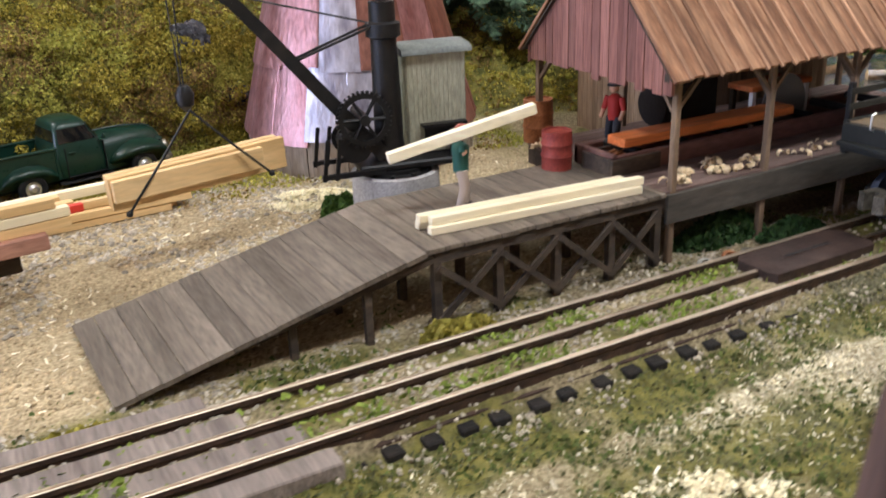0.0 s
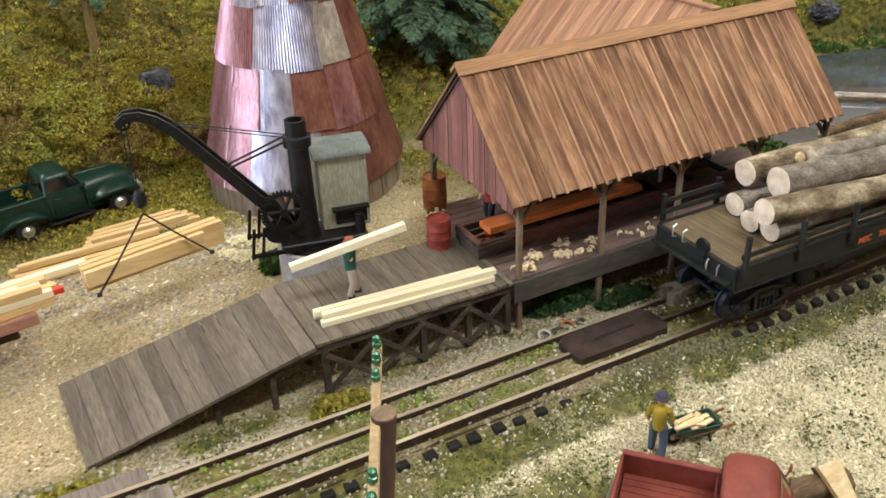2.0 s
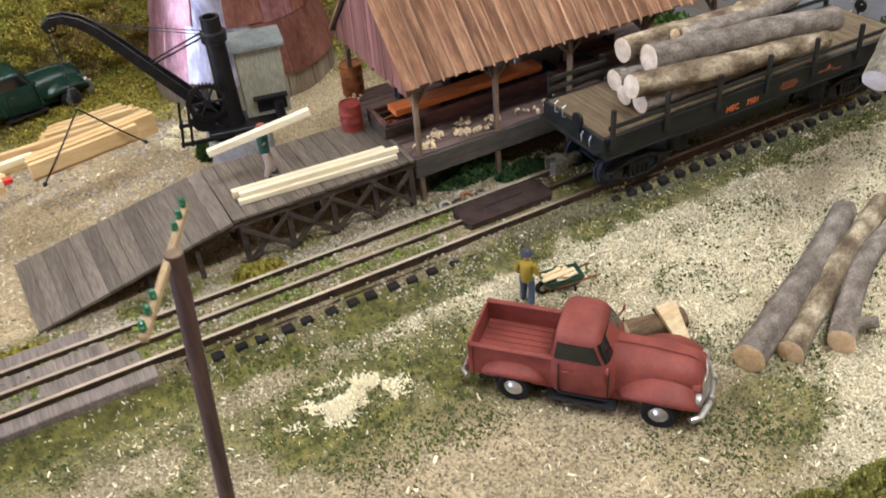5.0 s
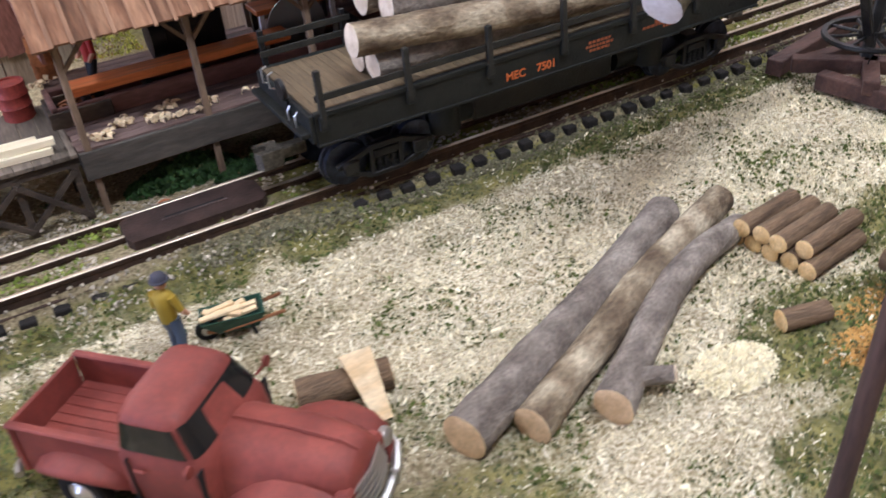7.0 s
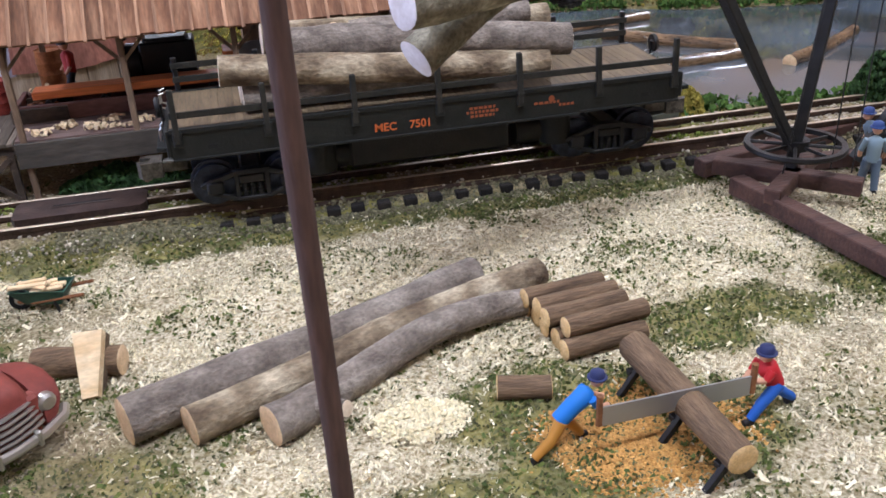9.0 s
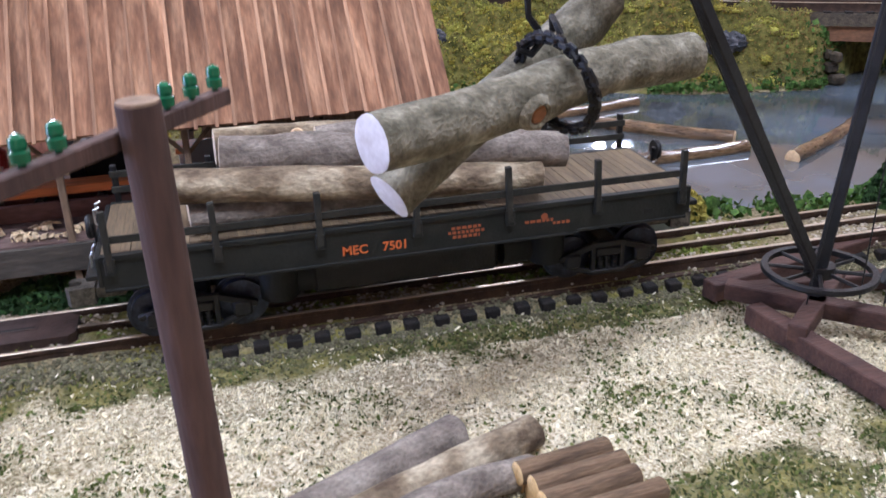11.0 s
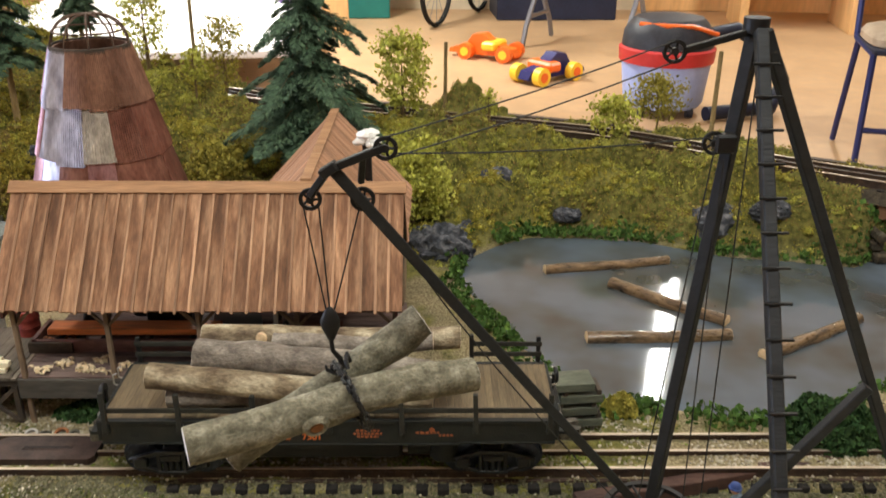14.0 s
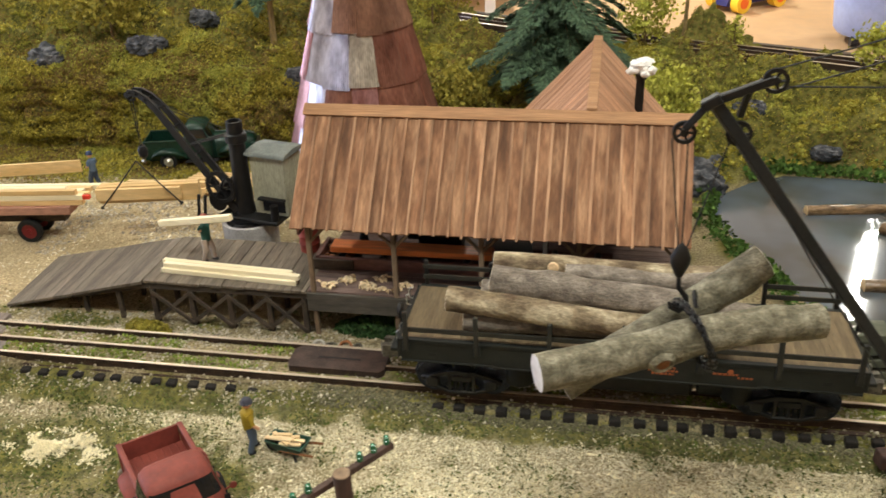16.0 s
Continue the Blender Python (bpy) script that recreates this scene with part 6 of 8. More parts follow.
# crosscut saw, its log and trestles
saw = thing("crosscut_saw", 234, -229.5, 1.5, 1.2, "long two-man crosscut saw with a grey blade", "saw")
bm = nb()
box(bm, (-26, -0.3, -3.6), (26, 0.3, 3.6))
part("blade", bm, steel_blade, saw, smooth=0)
for s in (-1, 1):
    bm = nb()
    cyl(bm, (s * 26.5, 0, -3), (s * 26.5, 0, 8), 1.1, seg=8)
    part("handle", bm, wood_brown, saw)
log("saw_log", (235.5, -194, -0.5), (241, -257, -1.5), 5.6, 5.2, bark_brown, cut_yellow, "brown log resting on low black trestles under the saw", "", seed=91, seg=16, steps=8)
for tx, ty in ((235.5, -199), (238, -226), (240.5, -250)):
    tr = thing("saw_trestle", tx, ty, -15, 8, "small black saw trestle", "trestle", "saw trestles")
    for s in (-1, 1):
        bm = nb()
        beam(bm, (s * 8.5, -2, 0), (-s * 3.6, 2 * s, 15.5), 2.2, 2.2, 0.2)
        part("leg", bm, black_iron, tr, smooth=0)
    bm = nb()
    box(bm, (-4, -1.6, 6), (4, 1.6, 8.4), 0.3)
    part("crosspiece", bm, black_iron, tr, smooth=0)

# ---------------------------------------------------------------- wheelbarrow


def wheelbarrow():
    w = thing("wheelbarrow", 12, -71, -15, -13, "green wheelbarrow filled with pale wood offcuts", "wheelbarrow")
    w.scale = (0.84, 0.84, 0.84)
    bm = nb()
    outer = [[Vector(p) for p in r] for r in ([(4, -4.5, 5), (22, -5.5, 5), (22, 5.5, 5), (4, 4.5, 5)], [(-3, -7, 13), (26, -8, 13.4), (26, 8, 13.4), (-3, 7, 13)])]
    loft(bm, outer, True, False)
    inner = [[p * 1.0 + Vector((0.9 if p.x < 10 else -0.9, 0.9 if p.y < 0 else -0.9, 0.6 if k == 0 else 0)) for p in r] for k, r in enumerate(outer)]
    loft(bm, inner, True, False)
    for i in range(4):
        j = (i + 1) % 4
        bm.faces.new([bm.verts.new(outer[1][i]), bm.verts.new(outer[1][j]), bm.verts.new(inner[1][j]), bm.verts.new(inner[1][i])])
    part("tray", bm, barrow_green, w, smooth=0)
    bm = nb()
    lathe(bm, [(2.6, -1.2), (5.2, -1.2), (5.6, 0), (5.2, 1.2), (2.6, 1.2)], 22, c=(0, 0, 0), m=Matrix.Translation((-1, 0, 5.4)) @ Matrix.Rotation(radians(90), 4, "X"))
    wheel = part("wheel", bm, tyre_rubber, w)
    bm = nb()
    cyl(bm, (-1, -1, 5.4), (-1, 1, 5.4), 2.7, seg=14)
    part("hub", bm, dull_chrome, wheel)
    for s in (-1, 1):
        bm = nb()
        tube(bm, [(-1, s * 2, 5.4), (8, s * 4.5, 6), (26, s * 6.5, 9.5), (35, s * 7, 11)], 0.9, 6)
        part("handle", bm, wood_brown, w)
        bm = nb()
        tube(bm, [(19, s * 5.5, 7.5), (20.5, s * 5.8, 0.2)], 0.9, 6)
        part("leg", bm, black_iron, w)
    rnd = random.Random(5)
    for k in range(7):
        bm = nb()
        a = rnd.uniform(-0.5, 0.5)
        c = Vector((10 + rnd.uniform(-5, 6), rnd.uniform(-3.4, 3.4), 12 + k * 0.5))
        d = Vector((math.cos(a), math.sin(a), 0.05)) * rnd.uniform(6, 10)
        beam(bm, c - d, c + d, 3.0, 1.4, 0.2)
        part("offcut", bm, split_tan, w, "pale split offcut", smooth=0)


wheelbarrow()

# ---------------------------------------------------------------- pick-up trucks


def pickup(name, x, y, z, turn, paint, bed_mat, label, wheelbase=70.0):
    """A rounded pick-up of about 1950. Its front looks along +x."""
    t = thing(name, x, y, z, turn, label, "pickup truck")
    rw, fw = -34.5, 35.5
    # cab: rounded rings stacked up
    levels = [(9.5, 0.5, 17, 18.6, 7), (12, 0.5, 17.4, 19.8, 7), (20, 0, 17.4, 20.4, 7), (28, -0.5, 17, 20.0, 7), (30.5, -1, 16.0, 19.0, 6.5), (36, -2.2, 14.0, 17.8, 6), (40.5, -3.0, 12.6, 16.6, 5.5), (43.0, -3.3, 11.2, 15.0, 4.6), (44.4, -3.5, 8, 11.0, 3.6)]
    levels = [(h, cx - 2, hx - 1.5, hy, p) for h, cx, hx, hy, p in levels]
    bm = nb()
    loft(bm, [sweep_round(cx, 0, h, hx, hy, p, 36) for h, cx, hx, hy, p in levels])
    cab = part("cab", bm, paint, t, smooth=50)

    def at_level(h):
        for a, b in zip(levels, levels[1:]):
            if a[0] <= h <= b[0]:
                f = (h - a[0]) / (b[0] - a[0])
                return [p + (q - p) * f for p, q in zip(a, b)]

    def pane(a0, a1, h0, h1, label=""):
        bm = nb()
        rings = []
        for h in np.linspace(h0, h1, 5):
            _, cx, hx, hy, p = at_level(h)
            row_ = []
            for a in np.linspace(radians(a0), radians(a1), 8):
                ca, sa = math.cos(a), math.sin(a)
                row_.append(Vector((cx + (hx + 0.35) * math.copysign(abs(ca) ** (2 / p), ca), (hy + 0.35) * math.copysign(abs(sa) ** (2 / p), sa), h)))
            rings.append(row_)
        loft(bm, rings, False, False, closed=False)
        return bm

    part("windscreen", pane(-52, 52, 31.5, 40.5), dark_pane, cab, smooth=80)
    part("rear_window", pane(148, 212, 32.5, 39.5), dark_pane, cab, smooth=80)
    part("windscreen_post", pane(-3, 3, 31.0, 41.0), paint, cab, smooth=80)
    for s in (-1, 1):
        # open side windows: a dark pane stands in for the shaded cab inside
        part("side_window", pane(s * 66, s * 120, 31.5, 40.0), dark_pane, cab, smooth=80)
        bm = nb()
        for xx in (-12.4, 11.4):
            box(bm, (xx - 0.2, s * 18.0 if xx > 0 else s * 18.0, 11), (xx + 0.2, s * 20.9, 29.0))
        box(bm, (-12.4, s * 18, 10.6), (11.4, s * 20.9, 11.0))
        part("door_gap", bm, dark_inside, cab, smooth=0)
        bm = nb()
        box(bm, (-10.5, s * 20.6, 25.2), (-6.5, s * 21.8, 26.2), 0.3)
        part("door_handle", bm, paint, cab)
    # bonnet
    def hood_ring(xx, w, top, low, power=2.6):
        out = []
        for k in range(20):
            a = math.pi * k / 19
            ca, sa = math.cos(a), math.sin(a)
            out.append(Vector((xx, w * math.copysign(abs(ca) ** (2 / power), ca), low + (top - low) * abs(sa) ** (2 / power))))
        return out

    bm = nb()
    loft(bm, [hood_ring(8, 16.4, 31.4, 9), hood_ring(20, 15.6, 31.6, 9), hood_ring(34, 14.2, 31.0, 9, 3.2), hood_ring(46, 13.2, 29.4, 9, 3.2), hood_ring(51, 12.2, 27.6, 9, 3.2), hood_ring(53, 11.2, 24.5, 9, 3.2)])
    part("bonnet", bm, paint, t, smooth=60)
    bm = nb()
    tube(bm, [(12, 0, 31.9), (30, 0, 31.7), (46, 0, 29.9), (51.6, 0, 27.4)], 0.5, 5)
    part("bonnet_trim", bm, paint, t)
    # wings
    for s in (-1, 1):
        bm = nb()
        rings = []
        for xx, w, top in ((14, 2.0, 15), (18, 6.5, 18), (24, 9.4, 21.8), (31, 11, 24), (39, 11.4, 24.2), (46, 10.4, 22.6), (51.5, 8.0, 19.4), (54, 4.6, 15.0)):
            ring = []
            for k in range(11):
                a = math.pi * k / 10
                ring.append(Vector((xx, s * (13.0 + w * abs(math.sin(a)) ** 0.8), 8.4 + (top - 8.4) * (1 - k / 10) ** 0.55 if k < 10 else 8.4)))
            rings.append(ring)
        loft(bm, rings)
        part("front_wing", bm, paint, t, smooth=70)
        bm = nb()
        rings = []
        for xx, w, top in ((-52, 1.2, 13), (-49, 4.6, 18), (-43, 6.6, 21.6), (-35, 7.2, 22.8), (-27, 6.6, 21.6), (-21, 4.6, 17.6), (-17, 1.2, 12.5)):
            ring = []
            for k in range(11):
                a = math.pi * k / 10
                ring.append(Vector((xx, s * (16.4 + w * abs(math.sin(a)) ** 0.8), 9.0 + (top - 9.0) * (1 - k / 10) ** 0.55 if k < 10 else 9.0)))
            rings.append(ring)
        loft(bm, rings)
        part("rear_wing", bm, paint, t, smooth=70)
        bm = nb()
        box(bm, (-18, s * 15, 6.8), (16, s * 22.4, 8.2), 0.5)
        part("running_board", bm, tyre_rubber, t, smooth=0)
        # headlight
        bm = nb()
        lathe(bm, [(0.2, 2.2), (2.2, 2.0), (3.3, 1.0), (3.5, 0), (3.3, -1.2), (0.2, -1.4)], 18, m=Matrix.Translation((52.2, s * 15.2, 17.2)) @ Matrix.Rotation(radians(90), 4, "Y"))
        part("headlight", bm, dull_chrome, t)
        bm = nb()
        cyl(bm, (-58.4, s * 15.5, 15), (-59.6, s * 15.5, 15), 1.5, seg=12)
        part("tail_light", bm, red_drum, t)
        bm = nb()
        tube(bm, [(9, s * 19.5, 30), (11, s * 23, 32.4)], 0.5, 5)
        cyl(bm, (10.6, s * 23.4, 32.8), (11.6, s * 23.4, 32.8), 1.9, seg=12)
        part("wing_mirror", bm, paint, t)
    # bed
    bm = nb()
    box(bm, (-57, -16.5, 10), (-15.6, 16.5, 17.4), 0.4)
    part("bed_floor", bm, bed_mat, t, smooth=0)
    bm = nb()
    for k in range(8):
        box(bm, (-56.6, -15.4 + k * 4.0, 17.4), (-16, -15.4 + k * 4.0 + 3.3, 17.9), 0.15)
    part("bed_slat", bm, bed_mat, t, smooth=0)
    for s in (-1, 1):
        bm = nb()
        box(bm, (-58, s * 15.8, 10), (-15.4, s * 17.2, 29), 0.3)
        box(bm, (-58.2, s * 15.2, 28.2), (-15.4, s * 18.2, 29.8), 0.5)
        for xx in (-56.5, -17):
            box(bm, (xx - 1, s * 17.0, 10), (xx + 1, s * 18.0, 29), 0.3)
        part("bed_side", bm, paint, t, smooth=0)
    bm = nb()
    box(bm, (-16.2, -16, 16), (-14.8, 16, 29.4), 0.3)
    part("bed_front", bm, paint, t, smooth=0)
    bm = nb()
    box(bm, (-58.8, -15.6, 12), (-57.4, 15.6, 28.6), 0.3)
    box(bm, (-59.3, -12, 15), (-58.7, 12, 26), 0.3)
    part("tailgate", bm, paint, t, smooth=0)
    # bumpers and grille
    bm = nb()
    tube(bm, [(50, -22.0, 10.2), (54, -19, 10.0), (57, -10, 9.8), (57.8, 0, 9.8), (57, 10, 9.8), (54, 19, 10.0), (50, 22.0, 10.2)], 1.7, 8)
    for y in (-7, 7):
        box(bm, (56.6, y - 0.8, 7.6), (59.6, y + 0.8, 13.4), 0.5)
    part("front_bumper", bm, dull_chrome, t)
    bm = nb()
    tube(bm, [(-58, -20, 10), (-61, -17, 10), (-61.6, 0, 10), (-61, 17, 10), (-58, 20, 10)], 1.4, 8)
    part("rear_bumper", bm, dull_chrome, t)
    for k in range(5):
        z = 12.0 + k * 2.15
        bow = 55.0 - 0.35 * k
        bm = nb()
        tube(bm, [(bow - 2.0, -12.4, z), (bow, -7, z + 0.1), (bow + 0.9, 0, z + 0.1), (bow, 7, z + 0.1), (bow - 2.0, 12.4, z)], 0.75, 6)
        part("grille_bar", bm, dull_chrome, t)
    bm = nb()
    box(bm, (48, -13.5, 9.5), (53.2, 13.5, 22.4), 1.2)
    part("grille_back", bm, paint, t, smooth=0)
    bm = nb()
    box(bm, (-56, -13, 6.5), (50, 13, 11), 1)
    part("chassis", bm, dark_inside, t, smooth=0)
    # wheels
    for xx in (rw, fw):
        for s in (-1, 1):
            m = Matrix.Translation((xx, s * 18.6, 8.4)) @ Matrix.Rotation(radians(-90 * s), 4, "X")
            bm = nb()
            lathe(bm, [(5.0, -2.6), (7.4, -2.8), (8.4, -2.0), (8.4, 2.0), (7.4, 2.8), (5.0, 2.6), (5.0, 1.2), (5, -1.2)], 30, m=m)
            wheel = part("wheel", bm, tyre_rubber, t)
            bm = nb()
            lathe(bm, [(0.2, 3.6), (1.6, 3.5), (2.6, 2.6), (3.2, 2.0), (4.4, 2.2), (5.1, 1.6), (5.1, 0), (0.2, 0)], 26, m=m)
            part("hubcap", bm, chrome, wheel, "shiny hubcap")
    bm = nb()
    lathe(bm, [(4.2, -2.4), (7.2, -2.4), (8.2, 0), (7.2, 2.4), (4.2, 2.4)], 26, m=Matrix.Translation((-10, 21.0, 17)) @ Matrix.Rotation(radians(90), 4, "X"))
    part("spare_wheel", bm, tyre_rubber, t)
    return t


pickup("pickup_truck", -8, -142, -15.3, -47.6, truck_red, truck_red, "dull red pickup truck parked on sawdust", 71)
pickup("pickup_truck", -215, 356, -15.0, 13.5, truck_green, truck_green, "glossy dark green pickup truck parked by the hill", 74)

# ---------------------------------------------------------------- lumber wagon


def wagon():
    w = thing("lumber_wagon", -249, 178, -15, 8, "red-wheeled flat wagon loaded with pale lumber", "wagon")
    bm = nb()
    box(bm, (-150, -16, 27.0), (-3, 16, 34), 0.4)
    part("bed", bm, material("wagon_bed", lin(146, 104, 88), lin(178, 134, 114), 12, 0.8, 0.3, stretch=(0.2, 1, 1), fine=1.6), w, smooth=0)
    bm = nb()
    box(bm, (-146, -5, 16), (-14, 5, 28.6), 0.4)
    part("reach", bm, dark_timber, w, smooth=0)
    for x in (-44, -124):
        bm = nb()
        cyl(bm, (x, -12, 10.5), (x, 12, 10.5), 1.8, seg=8)
        part("axle", bm, black_iron, w)
        for s in (-1, 1):
            m = Matrix.Translation((x, s * 11, 10.5)) @ Matrix.Rotation(radians(-90 * s), 4, "X")
            bm = nb()
            lathe(bm, [(6.6, -3), (9.6, -3), (10.5, -2), (10.5, 2), (9.6, 3), (6.6, 3)], 28, m=m)
            wheel = part("wheel", bm, tyre_rubber, w)
            bm = nb()
            lathe(bm, [(0.2, 3.2), (2.2, 3.2), (2.6, 1.4), (6.7, 2.2), (6.7, -1), (0.2, -1)], 24, m=m)
            part("rim", bm, plain("rim_red", lin(112, 24, 24), 0.6), wheel, "red wheel rim")
    rnd = random.Random(9)
    ld = thing("wagon_lumber", -249, 178, 19.1, 8, "pale boards stacked on the flat wagon", "lumber")
    for layer in range(3):
        for k in range(5 if layer < 2 else 2):
            bm = nb()
            x1 = 34 if (layer, k) == (1, 4) else rnd.uniform(4, 13) if layer < 2 else rnd.uniform(-8, 10)
            y = -12 + k * 5.6
            box(bm, (-140, y, layer * 4.6), (x1, y + 5.0, layer * 4.6 + 4.2), 0.25)
            part("board", bm, new_lumber if (k + layer) % 2 else yellow_lumber, ld, smooth=0)
    bm = nb()
    box(bm, (8, -11.6, 5), (14.5, -8, 8.4), 0.2)
    part("red_tag", bm, plain("tag_red", lin(220, 60, 40), 0.6), ld, smooth=0)


wagon()

# ---------------------------------------------------------------- inside the saw shed


def drum(x, y, z, mat, label, r=7.4, h=19):
    d = thing("drum", x, y, z, 0, label, "drum", "drums by the saw shed")
    bm = nb()
    prof = [(0.2, 0), (r, 0)]
    for q in (0.05, 0.31, 0.36, 0.41, 0.62, 0.67, 0.72, 0.97):
        prof.append((r + (0.5 if q in (0.36, 0.67) else 0), h * q))
    prof += [(r, h), (r - 0.8, h), (r - 0.8, h - 0.8), (0.2, h - 0.8)]
    lathe(bm, prof, 26)
    part("body", bm, mat, d)
    return d


drum(-21, 111, 20, red_drum, "dull red oil drum on the dock")
d2 = drum(2, 160, 19.8, rust_drum, "rusty brown barrel full of offcuts", 8.0, 23)


def saw_carriage():
    c = thing("saw_carriage", 0, 0, 19.9, 0, "long dark saw carriage carrying a bright orange plank", "sawmill machine")
    bm = nb()
    box(bm, (-8, 84, 0), (200, 87, 9), 0.4)
    box(bm, (-8, 111, 0), (200, 114, 9), 0.4)
    box(bm, (-8, 84, 0), (-5, 114, 10), 0.4)
    part("bed_frame", bm, red_deck, c, smooth=0)
    for x in (10, 40, 70, 100, 130, 160, 190):
        bm = nb()
        cyl(bm, (x, 87, 8), (x, 111, 8), 2.4, seg=12)
        part("roller", bm, black_iron, c)
    bm = nb()
    box(bm, (2, 88, 11), (118, 101, 15.5), 0.4)
    part("sawn_cant", bm, orange_plank, c, "bright orange sawn cant", smooth=0)
    bm = nb()
    lathe(bm, [(0.3, -0.4), (17, -0.3), (17, 0.3), (0.3, 0.4)], 40, m=Matrix.Translation((128, 104, 12)) @ Matrix.Rotation(radians(90), 4, "X"))
    part("saw_blade", bm, steel_blade, c)
    bm = nb()
    box(bm, (60, 118, 0), (92, 136, 30), 1)
    box(bm, (64, 116, 30), (88, 138, 33), 0.6)
    cyl(bm, (52, 126, 18), (60, 126, 18), 11, seg=22)
    part("engine_block", bm, black_iron, c)
    bench = thing("mill_bench", 132, 118, 19.9, 0, "low orange-topped bench in the saw shed", "bench")
    bm = nb()
    box(bm, (-24, -9, 20), (24, 9, 23), 0.4)
    part("top", bm, orange_plank, bench, smooth=0)
    for x in (-21, 21):
        for y in (-7, 7):
            bm = nb()
            box(bm, (x - 1.4, y - 1.4, 0), (x + 1.4, y + 1.4, 20), 0.2)
            part("leg", bm, white_fluff if y < 0 else dark_timber, bench, smooth=0)
    trough = thing("offcut_box", 4, 95, 19.9, 0, "low wooden box of bark offcuts", "box")
    bm = nb()
    box(bm, (-14, -13, 0), (16, -11, 8), 0.3)
    box(bm, (-14, 9, 0), (16, 11, 8), 0.3)
    box(bm, (-14, -11, 0), (-12, 9, 8), 0.3)
    box(bm, (-12, -11, 0.2), (16, 9, 1.4))
    part("box", bm, dark_timber, trough, smooth=0)
    bm = nb()
    rnd = random.Random(3)
    for k in range(26):
        p = Vector((rnd.uniform(-10, 12), rnd.uniform(-9, 7), 2.5 + rnd.uniform(0, 5)))
        d = Vector((rnd.uniform(-1, 1), rnd.uniform(-1, 1), rnd.uniform(-0.3, 0.3))) * 4
        beam(bm, p - d, p + d, 2.2, 0.8)
    part("offcuts", bm, rust_drum, trough, smooth=0)


saw_carriage()

# ---------------------------------------------------------------- line-side poles


arm_tan = material("arm_tan", lin(142, 120, 88), lin(174, 150, 112), 9, 0.8, 0.3, fine=1.4)


def line_pole(x, y, z, h, r0, r1, arm_turn, label, lean=(0, 0), half=22, arm_mat=None, drop=4, side=0.9, shift=0.0, pitch=5):
    p = thing("telegraph_pole", x, y, z, 0, label, "telegraph pole", "poles along the line")
    bm = nb()
    top = Vector((lean[0], lean[1], h))
    loft(bm, [ring_round(Vector((0, 0, -3)).lerp(top, t) if t else Vector((0, 0, -3)), top, r0 + (r1 - r0) * t, 18) for t in (0, 0.3, 0.6, 0.9, 1.0)])
    part("pole", bm, pole_brown, p)
    bm = nb()
    cyl(bm, top - Vector((0, 0, 0.1)), top + Vector((0, 0, 0.25)), r1 * 0.96, seg=18)
    part("pole_top", bm, post_wood, p)
    a = radians(arm_turn)
    d, s = Vector((math.cos(a), math.sin(a), 0)), Vector((-math.sin(a), math.cos(a), 0))
    c = top - Vector((0, 0, drop)) + s * (r1 + side) - d * shift
    bm = nb()
    beam(bm, c - d * half, c + d * half, 2.0, 2.2, 0.2)
    arm = part("crossarm", bm, arm_mat, p, smooth=0)
    for u in (-half + 2, -half + 2 + pitch, -half + 2 + 2 * pitch, half - 2 - 2 * pitch, half - 2 - pitch, half - 2):
        q = c + d * u
        bm = nb()
        lathe(bm, [(0.4, 1.0), (0.4, 1.5), (1.0, 1.6), (1.05, 2.7), (0.75, 2.9), (0.95, 3.2), (0.85, 4.1), (0.3, 4.5)], 12, c=q)
        part("insulator", bm, insulator, arm, "green glass insulator")
    return p


line_pole(-199, -180, -15, 186, 2.7, 2.6, 64.5, "brown telegraph pole with a crossarm of green insulators", (13, -7), 29, arm_tan, 2, -0.8, 3.0, 6)
line_pole(126, -261, -15, 171.5, 2.8, 2.5, 54, "brown telegraph pole standing in front of the log yard", (-3, -7), 21, pole_brown, 4.4)

stub = thing("branch_stub", 125, -186, -8, 0, "cut branch stub on the grey log", "log")
bm = nb()
cyl(bm, (0, 0, 0), (9, -7, 2), 3.6, 3.2, seg=12)
part("bark", bm, bark_grey, stub)
bm = nb()
cyl(bm, (9, -7, 2), (9.3, -7.3, 2.1), 3.0, 2.8, seg=12)
part("cut_end", bm, cut_pale, stub)


def grey_chute():
    c = thing("board_stack", 352, 48, -14, 6, "stack of weathered grey-green boards at the pond's edge", "lumber")
    for k, (z, dx) in enumerate(((3, 4), (12, 0), (21, 3), (30, -3))):
        bm = nb()
        box(bm, (-10 + dx, -9, z), (18 + dx, 9, z + 5.5), 0.3)
        part("board", bm, skirt_green, c, smooth=0)
        bm = nb()
        for x in (-8, 14):
            box(bm, (x + dx, -8, z + 5.5), (x + dx + 3, 8, z + 9.0), 0.2)
        if k < 3:
            part("spacer", bm, dark_timber, c, smooth=0)
        else:
            bm.free()
    for x in (-8, 14):
        bm = nb()
        box(bm, (x, -8, -2), (x + 3, 8, 3), 0.2)
        part("bearer", bm, dark_timber, c, smooth=0)


skirt_green = material("skirt_green", lin(70, 74, 62), lin(110, 112, 96), 10, 0.85, 0.3, stretch=(0.3, 1, 1), fine=1.6)
grey_chute()


